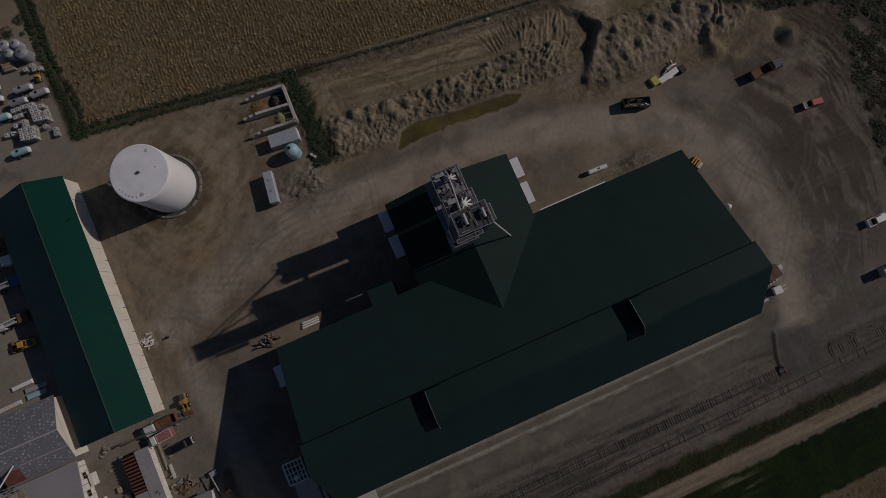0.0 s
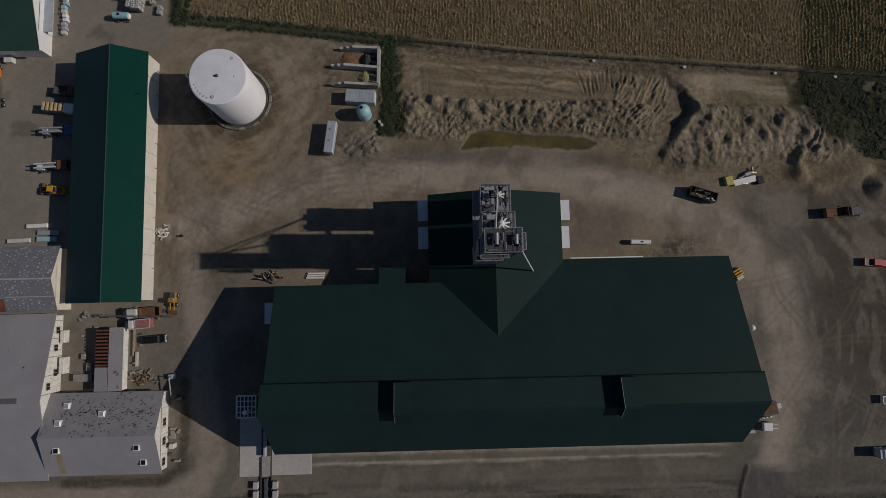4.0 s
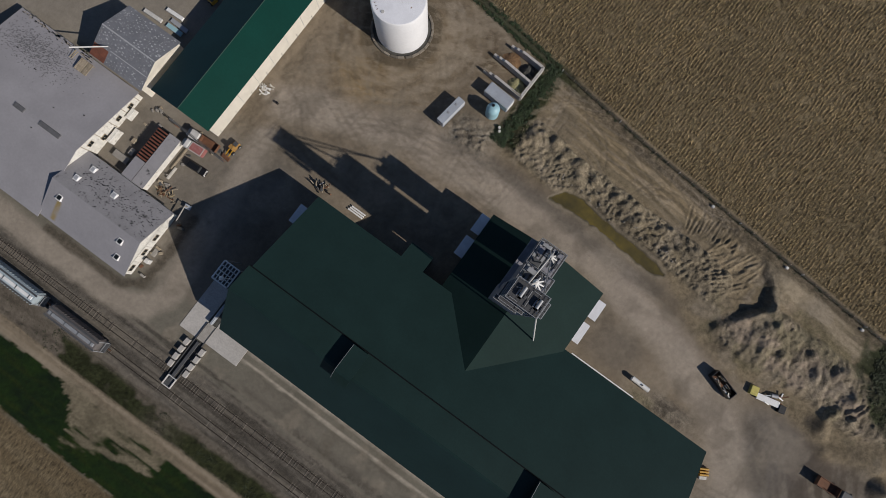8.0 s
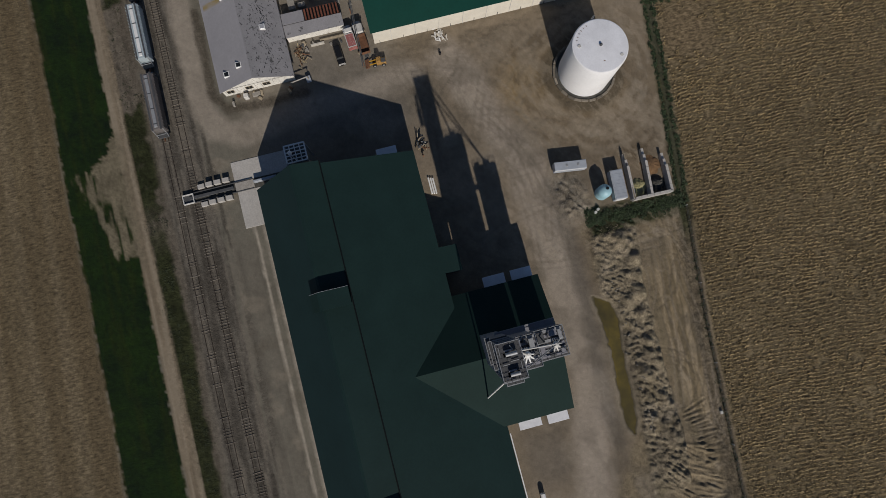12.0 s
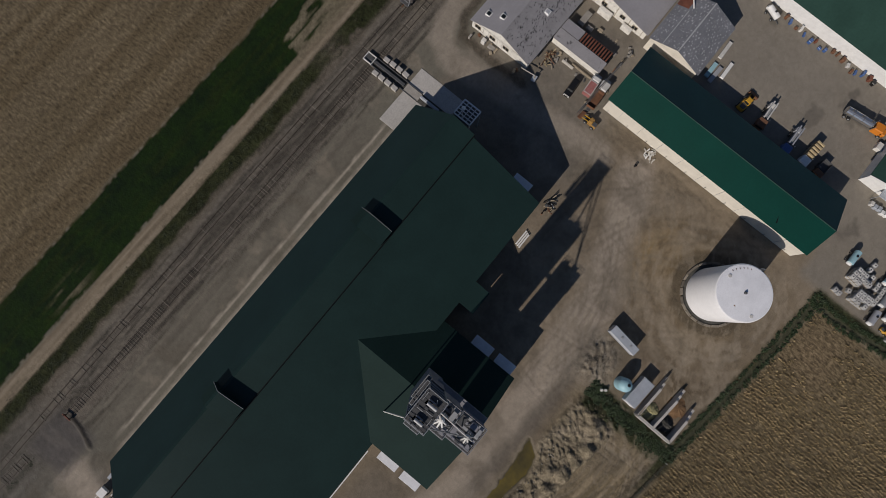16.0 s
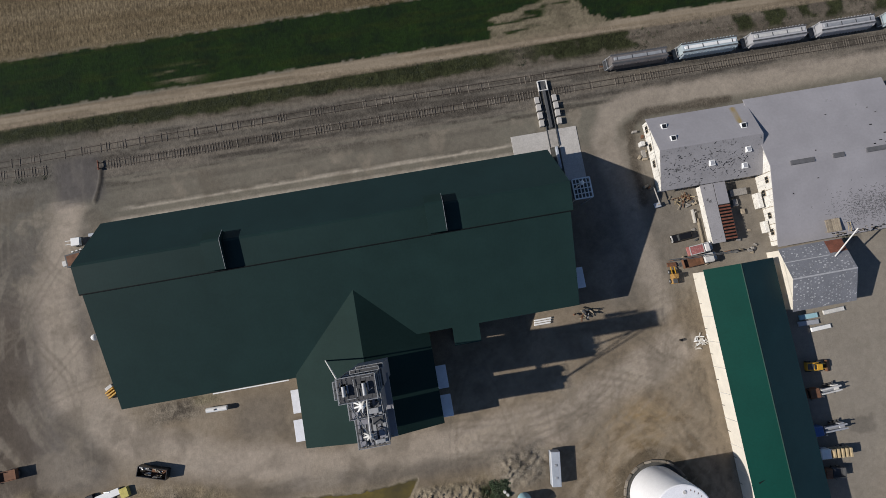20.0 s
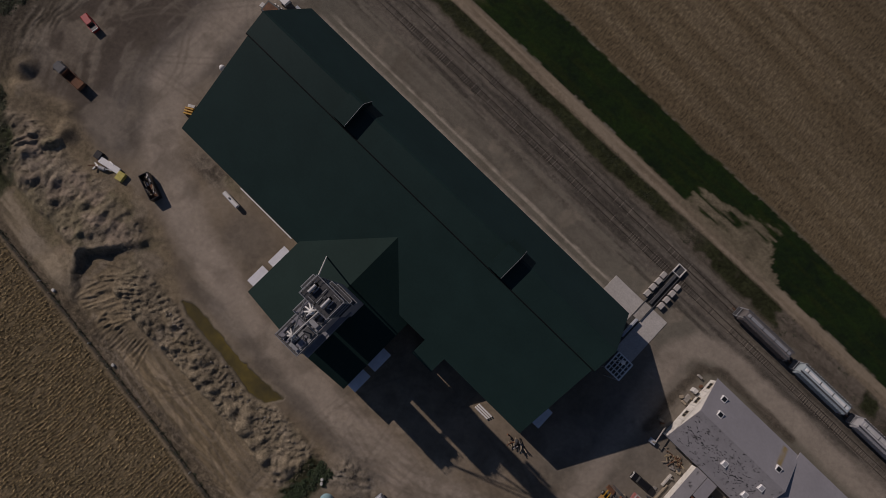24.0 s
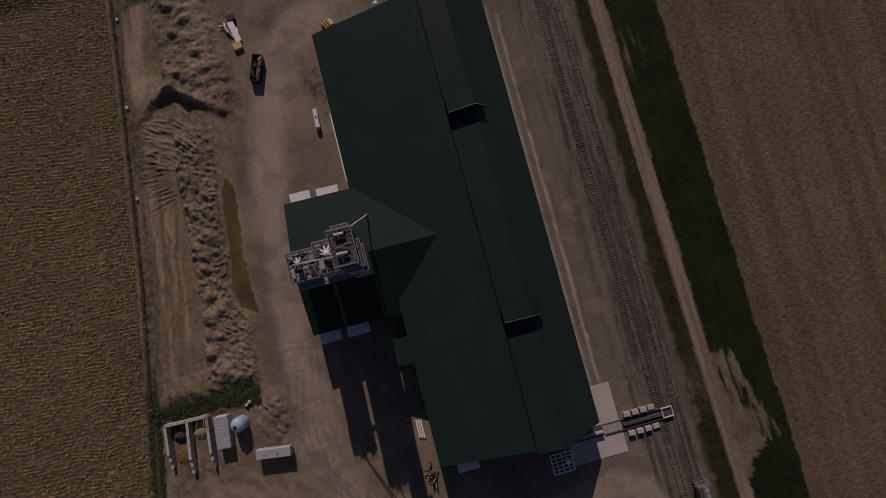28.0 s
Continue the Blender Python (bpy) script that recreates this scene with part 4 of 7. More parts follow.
def ground_sheet():
    nx, ny = GX.shape
    me = bpy.data.meshes.new("ground")
    verts = np.stack([GX, GY, hgt - 0.02], axis=-1).reshape(-1, 3)
    idx = np.arange(nx * ny).reshape(nx, ny)
    quads = np.stack([idx[:-1, :-1], idx[1:, :-1], idx[1:, 1:], idx[:-1, 1:]], axis=-1).reshape(-1, 4)
    me.vertices.add(len(verts))
    me.vertices.foreach_set("co", verts.ravel())
    me.loops.add(quads.size)
    me.loops.foreach_set("vertex_index", quads.ravel().astype(np.int32))
    me.polygons.add(len(quads))
    me.polygons.foreach_set("loop_start", np.arange(0, quads.size, 4, dtype=np.int32))
    me.update(calc_edges=True)
    a = me.color_attributes.new("earth", "FLOAT_COLOR", "POINT")
    a.data.foreach_set("color", np.concatenate([np.clip(col, 0.005, 0.9), np.ones(GX.shape + (1,))], axis=-1).reshape(-1).astype(np.float32))
    for key, values in (("grain", grain), ("rows", rows_amt)):
        f = me.attributes.new(key, "FLOAT", "POINT")
        f.data.foreach_set("value", np.clip(values, 0, 1).reshape(-1).astype(np.float32))
    me.materials.append(earth_material())
    me.shade_smooth()
    return tagged(new("ground", me), "packed dirt yard, spoil heaps, fields and farm track", "ground", kind="structure")


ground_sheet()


def strip(pts, width, z):
    """A flat ribbon along a line."""
    g = Geo()
    left, right = [], []
    for i, p in enumerate(pts):
        a, b = pts[max(i - 1, 0)], pts[min(i + 1, len(pts) - 1)]
        dx, dy = b[0] - a[0], b[1] - a[1]
        d = math.hypot(dx, dy)
        left.append((p[0] - dy / d * width / 2, p[1] + dx / d * width / 2, z))
        right.append((p[0] + dy / d * width / 2, p[1] - dx / d * width / 2, z))
    for i in range(len(pts) - 1):
        g.add([left[i], right[i], right[i + 1], left[i + 1]], [(0, 1, 2, 3)])
    return g


# ---- main storage building ----
XW, XE = -36.4, 71.6
SOUTH = [(-34.0, 7.6), (-25.0, 17.9), (-22.9, 20.3), (-22.3, 20.6), (-16.4, 18.8)]
store = thing("storage_building", "long dark green metal-roofed fertiliser storage building", "warehouse")


def north_z(y):
    return 18.65 - 0.385 * (y + 16.4)


part("south_roof", Geo().sheet(SOUTH[:3], "x", XW - 0.7, XE + 0.7, 0.22), ROOF_SOUTH, store, "blue-green steep southern roof slope, lightened against its shade")
part("ridge_roof", Geo().sheet(SOUTH[2:], "x", XW - 0.7, XE + 0.7, 0.22), ROOF_DARK, store)
g = Geo().sheet([(-16.4, north_z(-16.4)), (4.9, north_z(4.9))], "x", XW - 0.1, XE + 0.1, 0.22)
part("north_roof", g, ROOF_DARK, store)
part("north_roof_extension", Geo().sheet([(4.9, north_z(4.9)), (9.9, north_z(9.9))], "x", 26.5, XE + 0.1, 0.22), ROOF_DARK, store)
part("roof_tongue", Geo().sheet([(4.9, north_z(4.9)), (9.2, north_z(9.2))], "x", -12.3, -6.0, 0.22), ROOF_DARK, store)
part("roof_joint", Geo().box(XW - 0.6, -16.46, 18.5, XE + 0.6, -16.24, 19.02), TRIM_DARK, store, "black joint between the two roof slopes")


def gable(x, t):
    prof = [(-33.6, 0), (-33.6, 7.5), (-25.0, 17.5), (-22.9, 19.9), (-22.3, 20.2), (-16.4, 18.3), (4.5, north_z(4.5) - 0.3), (4.5, 0)]
    return Geo().prism(prof, "x", x - t / 2, x + t / 2)


part("west_wall", gable(XW + 0.4, 0.3), WALL_DARK, store)
part("east_wall", gable(XE - 0.4, 0.3), WALL_DARK, store)
part("south_wall", Geo().box(XW + 0.6, -33.7, 0, XE - 0.6, -33.4, 7.6), WALL_DARK, store)
part("north_wall", Geo().box(XW + 0.6, 4.2, 0, 0.0, 4.5, 10.3), WALL_DARK, store)
part("north_wall", Geo().box(31.2, 9.2, 0, XE - 0.6, 9.5, 8.6), WALL_DARK, store)
part("east_lean_wall", Geo().box(XE - 0.55, 4.6, 0, XE - 0.25, 9.1, 8.5), WALL_DARK, store)
part("tongue_wall", Geo().box(-12.0, 4.6, 0, -6.3, 8.8, 8.6), WALL_DARK, store)
part("gutter", Geo().box(33.5, 10.0, 8.2, 51, 10.25, 8.45), WHITE, store, "white eaves gutter")


def ventilator(x, name="roof_ventilator"):
    """A saddle-shaped ventilator across the ridge."""
    lift = 2.3
    v = thing(name, "dark green saddle-shaped ridge ventilator with pale edge trim", "roof ventilator", group="ridge ventilators")
    top = [(y, z + lift) for y, z in SOUTH if y > -26]
    part("cap", Geo().sheet(top, "x", x - 0.25, x + 3.7, 0.15), ROOF_DARK, v)
    closed = [(p, z - 0.15) for p, z in top] + [(-16.6, 18.6), (-25.0, 17.6)]
    part("body", Geo().prism(closed, "x", x, x + 3.4), ROOF_DARK, v)
    g = Geo()
    for (ya, za), (yb, zb) in zip(top, top[1:]):
        g.bar((x - 0.29, ya, za), (x - 0.29, yb, zb), 0.07)
    part("edge_trim", g, STEEL, v, "thin pale edge trim")
    return v


ventilator(-7.9)
ventilator(40.3)

# wing towards the north
RX, WING_W, WING_E, WING_N = 14.8, -0.5, 31.6, 26.0


def wing_z(x):
    return 15.25 - 0.385 * abs(x - RX)


wing = thing("north_wing", "dark green gabled wing of the storage building", "warehouse wing")
part("east_roof", Geo().sheet([(RX, wing_z(RX)), (WING_E, wing_z(WING_E))], "y", -9.5, WING_N, 0.2), ROOF_WING, wing)
part("west_roof", Geo().sheet([(WING_W, wing_z(WING_W)), (RX, wing_z(RX))], "y", -9.5, WING_N, 0.2), ROOF_WING, wing)
part("wall", Geo().box(0.1, 4.7, 0, 31.0, WING_N - 0.4, 8.6), WALL_DARK, wing)
part("north_gable", Geo().prism([(0.1, 8.6), (31.0, 8.6), (RX, 14.8)], "y", WING_N - 0.7, WING_N - 0.4), WALL_DARK, wing)


def awning(x0, x1, y0, y1, z):
    a = thing("door_awning", "pale flat sheet awning over a doorway", "awning", group="door awnings")
    part("sheet", Geo().slab(x0, y0, z, x1, y1, z + 0.14, 0.05), AWNING, a)
    part("bracket", Geo().bar(((x0 + x1) / 2, y0 + 0.3, z - 0.9), ((x0 + x1) / 2, y0 + 0.3, z), 0.1), STEEL_DARK, a)
    part("bracket", Geo().bar(((x0 + x1) / 2, y1 - 0.3, z - 0.9), ((x0 + x1) / 2, y1 - 0.3, z), 0.1), STEEL_DARK, a)
    return a


awning(31.2, 34.4, 12.9, 18.4, 4.6)
awning(31.2, 34.7, 19.9, 25.0, 4.6)
awning(-3.0, 0.0, 13.4, 18.9, 4.6)
awning(-3.0, 0.0, 20.4, 25.6, 4.6)
awning(-40.4, -36.3, -4.0, 1.1, 5.2)

# ---- white storage tank ----
TX, TY, TR, TH = -48.95, 54.1, 6.85, 14.7
tank = thing("storage_tank", "tall white upright liquid storage tank with scuffed flat top", "tank", at=(TX, TY, 0))
part("shell", Geo().lathe(0, 0, [(TR, 0.1), (TR, TH - 0.35), (TR - 0.12, TH - 0.08), (TR - 0.3, TH)], 72), TANK_WHITE, tank, smooth=True)
part("top", Geo().lathe(0, 0, [(TR - 0.28, TH - 0.05), (TR - 0.3, TH + 0.03), (3.0, TH + 0.18), (0.3, TH + 0.28)], 72), TANK_TOP, tank, "scuffed white top", smooth=True)
part("vent", Geo().lathe(0, 0, [(0.34, TH + 0.2), (0.34, TH + 0.65), (0.15, TH + 0.85)], 14), STEEL_DARK, tank)
part("hatch", Geo().lathe(3.4, 4.3, [(0.4, TH), (0.4, TH + 0.2)], 14), OFFWHITE, tank)
part("hatch", Geo().lathe(-1.0, -5.0, [(0.4, TH), (0.4, TH + 0.25)], 14), OFFWHITE, tank)
part("hatch", Geo().slab(3.7, -0.4, TH, 4.0, 0.1, TH + 0.15, 0.05), RUST, tank)
for a in range(200, 250, 9):
    x, y = 6.0 * math.cos(radians(a)), 6.0 * math.sin(radians(a))
    part("fitting", Geo().bar((x, y, TH), (x * 0.93, y * 0.93, TH + 0.2), 0.09), RUST, tank)
g = Geo()
for s in (-0.25, 0.25):
    g.bar((-TR - 0.15, s, 0.1), (-TR - 0.15, s, TH + 0.8), 0.06)
for k in range(36):
    g.bar((-TR - 0.15, -0.25, 0.5 + k * 0.44), (-TR - 0.15, 0.25, 0.5 + k * 0.44), 0.04)
part("ladder", g, STEEL, tank)
KERB = paint("mossy_old_concrete", (0.19, 0.165, 0.13), 0.95, big=0.3, fine=0.3, scale=0.5, each=0.4)
kerb = thing("tank_kerb", "broken ring of old concrete blocks round the tank", "kerb", at=(TX, TY, 0))
part("gravel_bed", Geo().lathe(0, 0, [(7.7, 0.0), (7.7, 0.10), (6.7, 0.12)], 48), DARKHEAP, kerb, "dark gravel bed")
for k in range(26):
    a = 2 * math.pi * k / 26 + RNG.uniform(-0.02, 0.02)
    w = 0.92 * RNG.uniform(0.9, 1.05)
    m = Matrix.Translation((8.05 * math.cos(a), 8.05 * math.sin(a), 0)) @ Matrix.Rotation(a + RNG.uniform(-0.06, 0.06), 4, "Z")
    part("block", Geo().slab(-0.30, -w, 0, 0.30, w, 0.50 + RNG.uniform(-0.15, 0.12), 0.06, m), KERB, kerb)

# ---- long green-roofed shed ----
shed = thing("long_shed", "long shed with bright green metal roof and cream wall", "shed")
part("east_roof", Geo().sheet([(-76.6, 10.9), (-69.6, 6.3)], "y", 2.0, 64.4, 0.15), ROOF_GREEN, shed)
# slope away from the sun, its shade and skylight carried by ROOF_TEAL
part("west_roof", Geo().sheet([(-87.8, 6.0), (-76.6, 10.9)], "y", 2.0, 64.4, 0.15), ROOF_TEAL, shed, "dark teal roof slope, shade and sky tint in its colour")
part("ridge_cap", Geo().sheet([(-76.75, 10.88), (-76.6, 10.97), (-76.45, 10.88)], "y", 2.0, 64.4, 0.05), ROOF_GREEN2, shed)
part("wall", Geo().box(-87.2, 2.5, 0, -69.9, 64.0, 5.95), WALL_CREAM, shed)
part("gable_end", Geo().prism([(-87.2, 6.0), (-69.9, 6.0), (-76.6, 10.6)], "y", 2.5, 2.8), WALL_CREAM, shed)
part("gable_end", Geo().prism([(-87.2, 6.0), (-69.9, 6.0), (-76.6, 10.6)], "y", 63.7, 64.0), WALL_CREAM, shed)
for k in range(19):
    y = 4.0 + k * 3.2
    part("wall_rib", Geo().slab(-69.92, y - 0.06, 0, -69.76, y + 0.06, 5.9 if k % 2 else 1.2, 0.02), OFFWHITE if k % 2 else STEEL_DARK, shed)
part("wall_lamp", Geo().lathe(-80.5, 64.6, [(0.7, 5.0), (0.8, 5.4), (0.3, 5.8)], 14), BLUE_TANK, shed, "pale round wall lamp")
part("roof_mark", Geo().bar((-72.2, 52.7, 7.93), (-70.9, 53.4, 7.17), 0.4, 0.06), TRIM_DARK, shed)


# ---- old mill buildings ----
def window(parent, x, y, z, w, h):
    f = part("window", Geo().box(x - 0.06, y - w / 2, z - h / 2, x + 0.1, y + w / 2, z + h / 2), WOOD, parent, "weathered window")
    part("pane", Geo().box(x + 0.02, y - w / 2 + 0.12, z - h / 2 + 0.12, x + 0.13, y - 0.06, z + h / 2 - 0.12), GLASS_M, f)
    part("pane", Geo().box(x + 0.02, y + 0.06, z - h / 2 + 0.12, x + 0.13, y + w / 2 - 0.12, z + h / 2 - 0.12), GLASS_M, f)


def skylight(parent, x, y, z, bright, slope=0.0):
    f = part("skylight", Geo().slab(x - 0.75, y - 0.75, z - 0.35, x + 0.75, y + 0.75, z + 0.3, 0.08), WHITE, parent, "white-framed roof skylight")
    part("pane", Geo().slab(x - 0.55, y - 0.55, z + 0.2, x + 0.55, y + 0.55, z + 0.34, 0.05), SILVER if bright else GLASS_M, f)


old = thing("old_annex", "old white-boarded annex with cracked grey felt roof", "building")
part("wall", Geo().box(-91.5, -38.2, 0, -65.4, -19.8, 3.6), WALL_WHITE, old)
part("gable_end", Geo().prism([(-38.2, 3.4), (-29, 7.4), (-19.8, 3.4)], "x", -65.7, -65.4), WALL_WHITE, old)
part("south_roof", Geo().sheet([(-38.7, 3.5), (-29, 7.7)], "x", -91.9, -64.9, 0.2), FELT, old)
part("north_roof", Geo().sheet([(-29, 7.7), (-19.4, 3.5)], "x", -91.9, -64.9, 0.2), FELT_WORN, old, "cracked felt with dark tears")
for y in (-36.3, -31.5, -27.0):
    window(old, -65.4, y, 2.0, 1.9, 1.5)
for k in range(12):
    y = -37.6 + k * 1.55
    part("wall_batten", Geo().slab(-65.4, y - 0.06, 0.05, -65.3, y + 0.06, 3.3, 0.02), OFFWHITE, old)
for x, y, br in ((-68.6, -35.6, False), (-69.5, -31.8, False), (-88.1, -32.1, False), (-87.9, -25.9, True), (-78.3, -24.1, True), (-87.0, -22.2, True)):
    skylight(old, x, y, 7.75 - 0.434 * abs(y + 29), br)
STAIN, _t, _b = nodes_of("ochre_stain")
_tc = _t.nodes.new("ShaderNodeTexCoord")
_xyz = _t.nodes.new("ShaderNodeSeparateXYZ")
_t.links.new(_tc.outputs["Object"], _xyz.inputs["Vector"])
_side = _t.nodes.new("ShaderNodeMath")
_side.operation = "MULTIPLY_ADD"
_side.inputs[1].default_value, _side.inputs[2].default_value = 0.5, 0.5
_t.links.new(_xyz.outputs["X"], _side.inputs[0])
_n = noise_node(_t, 0.8, 5, 0.65, (1.0, 0.3, 1.0))
_band = ramp(_t, _side.outputs[0], [(0.0, (0, 0, 0)), (0.3, (1, 1, 1)), (0.65, (1, 1, 1)), (1.0, (0, 0, 0))])
_fac = mix(_t, "MULTIPLY", 1.0, _band, ramp(_t, _n.outputs["Fac"], [(0.3, (0.35, 0.35, 0.35)), (0.65, (1, 1, 1))]))
_t.links.new(mix(_t, "MIX", _fac, (0.282, 0.274, 0.286), (0.26, 0.185, 0.055)), _b.inputs["Base Color"])
_b.inputs["Roughness"].default_value = 0.9
stain = part("roof_stain", Geo().add([(-0.9, 0, 0), (0.9, 0, 0), (1.0, -2.6, -1.1258), (1.0, -5.0, -2.165), (-1.0, -5.0, -2.165)], [(0, 1, 2, 3, 4)]), STAIN, old, "ochre rust run below the skylight")
stain.matrix_basis = Matrix.Translation((-87.8, -33.0, 7.7 - 0.433 * 4.0 + 0.02))
for k in range(240):
    x, y = RNG.uniform(-88, -66), RNG.gauss(-24.3, 2.2)
    if -29 < y < -19.8:
        z = 7.7 - 0.4375 * (y + 29) + 0.012
        a = RNG.uniform(-0.5, 0.9)
        l = RNG.uniform(0.15, 0.6)
        part("torn_felt", Geo().bar((x, y, z), (x + l * math.cos(a), y + l * math.sin(a), z - 0.4375 * l * math.sin(a)), RNG.uniform(0.05, 0.16), 0.04), TRIM_DARK, old)
part("meter_box", Geo().slab(-64.4, -33.6, 0, -63.2, -32.4, 1.6, 0.1), OFFWHITE, old)
part("step_slab", Geo().slab(-64.6, -31.5, 0, -63.4, -29.4, 0.5, 0.1), CONCRETE_OLD, old)

VENT_FELT = paint("dark_vent_felt", (0.105, 0.105, 0.11), 0.9, big=0.2, fine=0.2, scale=0.6)
mill = thing("old_mill", "large old mill building with grey felt roof", "building")
part("wall", Geo().box(-129.0, -38.8, 0, -92.0, -0.8, 3.5), WALL_WHITE, mill)
for x in (-92.25, -129.0):
    part("gable_end", Geo().prism([(-38.8, 3.5), (-20.5, 7.7), (-1.8, 3.5)], "x", x, x + 0.3), WALL_WHITE, mill)
part("south_roof", Geo().sheet([(-39.6, 3.6), (-20.5, 8.0)], "x", -129.6, -91.4, 0.2), FELT, mill)
part("north_roof", Geo().sheet([(-20.5, 8.0), (-0.3, 3.5)], "x", -129.6, -91.4, 0.2), FELT, mill)
for x0, x1 in ((-102.9, -96.6), (-110.8, -107.8), (-122.3, -116.6)):
    part("ridge_vent", Geo().slab(x0, -20.9, 7.9, x1, -19.7, 8.2, 0.06), VENT_FELT, mill, "dark ridge ventilator strip")
for k in range(14):
    x, y = RNG.uniform(-127, -96), RNG.uniform(-37, -4)
    z = 8.0 - 0.229 * abs(y + 20.5) + 0.03
    part("roof_scrap", Geo().slab(x, y, z - 0.1, x + RNG.uniform(0.2, 0.9), y + RNG.uniform(0.1, 0.3), z + 0.08, 0.02), TRIM_DARK, mill)
tears = Geo()
for k in range(1500):
    x, y = RNG.gauss(-118, 5.5), -6.8 + RNG.gauss(0, 2.3)
    if -129 < x < -93 and -16 < y < -0.9:
        z = 8.0 - 0.2228 * (y + 20.5) + 0.012
        a, l = RNG.uniform(-0.7, 1.1), RNG.uniform(0.1, 0.5)
        tears.bar((x, y, z), (x + l * math.cos(a), y + l * math.sin(a), z - 0.2228 * l * math.sin(a)), RNG.uniform(0.04, 0.13), 0.03)
tagged(part("torn_felt", tears, VENT_FELT, mill, "dark flaking patch of felt"), kind="stuff")
for k in range(120):
    x = RNG.uniform(-128.8, -106)
    l, a = RNG.uniform(0.2, 0.9), RNG.uniform(-0.4, 0.4)
    y = -0.9 + RNG.gauss(0, 0.3)
    z = 8.0 - 0.2228 * (y + 20.5) + 0.06
    part("eave_litter", Geo().bar((x, y, z), (x + l * math.cos(a), y + l * math.sin(a) * 0.3, z + 0.03), RNG.uniform(0.08, 0.25), 0.06), RNG.choice([WOOD, TRIM_DARK, STEEL_DARK]), mill)
for y, z in ((-17.6, 4.6), (-14.6, 2.2), (-8.6, 2.4), (-4.4, 1.9)):
    window(mill, -91.95, y, z, 1.7, 1.4)
for k in range(13):
    y = -19.4 + k * 1.45
    part("wall_batten", Geo().slab(-91.95, y - 0.07, 0.05, -91.83, y + 0.07, min(7.2, 3.3 + 0.22 * max(0, -3.0 - y)), 0.02), OFFWHITE if k % 3 else WOOD, mill)
platform = thing("roof_platform", "weathered timber platform on the mill roof", "platform")
for k in range(7):
    part("plank", Geo().slab(-107.6 + k * 0.55, -4.9, 5.0, -107.1 + k * 0.55, -1.6, 5.15, 0.03), WOOD, platform)
for x in (-107.4, -104.2):
    for y in (-4.6, -1.9):
        part("post", Geo().bar((x, y, 3.4), (x, y, 5.0), 0.18), WOOD, platform)
g = Geo()
for s in (0, 0.7):
    g.bar((-109.9 - s, -3.4, 4.6), (-109.4 - s, -1.0, 4.9), 0.1)
for k in range(5):
    g.bar((-109.8 + k * 0.1, -3.2 + k * 0.5, 4.75), (-110.5 + k * 0.1, -3.2 + k * 0.5, 4.75), 0.08)
part("ladder", g, TAN, platform)

PATCH_PALE = paint("pale_lead_patch", (0.40, 0.40, 0.41), 0.7, big=0.15, fine=0.15, scale=1.0, each=0.25)
hut = thing("patched_hut", "square hut with patched corrugated metal roof", "building")
part("wall", Geo().box(-105.2, 0.6, 0, -90.2, 15.5, 6.0), WALL_CREAM, hut)
part("gable_end", Geo().prism([(0.6, 5.9), (8, 8.7), (15.5, 5.9)], "x", -90.5, -90.2), WALL_CREAM, hut)
part("gable_end", Geo().prism([(0.6, 5.9), (8, 8.7), (15.5, 5.9)], "x", -105.2, -104.9), WALL_CREAM, hut)
part("north_roof", Geo().sheet([(8, 9.0), (16, 6.0)], "x", -106, -89.5, 0.15), PATCHED, hut)
part("south_roof", Geo().sheet([(0.2, 6.08), (8, 9.0)], "x", -106, -89.5, 0.15), PATCHED, hut)
part("rusty_sheet", Geo().sheet([(0.3, 6.2), (3.4, 7.36)], "x", -105.9, -101.4, 0.05), RUST_RED, hut, "rust-red roof sheet")
part("ridge_cap", Geo().sheet([(7.82, 8.97), (8, 9.06), (8.18, 8.97)], "x", -106, -89.5, 0.05), PATCH_PALE, hut)
part("seam", Geo().sheet([(3.7, 7.46), (3.9, 7.53)], "x", -101.0, -89.5, 0.05), PATCH_PALE, hut)
for i in range(17):
    for j in range(16):
        x, y = -105.4 + i * 0.92 + RNG.uniform(-0.15, 0.15), 0.7 + j * 0.93 + RNG.uniform(-0.2, 0.2) + 0.4 * (i % 2)
        if RNG.random() < 0.3 or (x < -101 and y < 3.8) or abs(y - 8) < 0.35 or y > 15.4 or abs(y - 3.8) < 0.3:
            continue
        z, sl = 9.0 - 0.375 * abs(y - 8) + 0.042, -0.375 if y > 8 else 0.375
        w, l = RNG.uniform(0.2, 0.5), RNG.uniform(0.15, 0.35)
        if y < 8 < y + l:
            continue
        part("patch", Geo().add([(x, y, z), (x + w, y, z), (x + w, y + l, z + sl * l), (x, y + l, z + sl * l)], [(0, 1, 2, 3)]), PATCH_PALE if RNG.random() < 0.75 else FELT_WORN, hut)
boom = thing("leaning_spout", "long pale pipe leaning over the hut roof", "spout")
part("pipe", Geo().tube((-102.0, 4.4, 7.8), (-106.9, -1.4, 11.0), 0.17, 8), OFFWHITE, boom)

lean = thing("low_shed", "low grey-roofed shed with a rusty slatted bay", "shed")
part("east_roof", Geo().sheet([(-78.6, 3.3), (-75.4, 2.9)], "y", -19.3, -4.0, 0.12), FELT_WORN, lean)
part("west_roof", Geo().sheet([(-82.0, 3.0), (-78.8, 3.3)], "y", -19.3, -13.6, 0.12), FELT, lean)
part("wall", Geo().box(-78.7, -19.2, 0, -75.7, -4.2, 2.8), WALL_WHITE, lean)
part("backing", Geo().sheet([(-82.0, 2.8), (-78.8, 3.05)], "y", -13.5, -4.2, 0.08), TRIM_DARK, lean)
part("wall", Geo().box(-81.8, -19.2, 0, -78.9, -4.4, 2.65), WALL_DARK, lean)
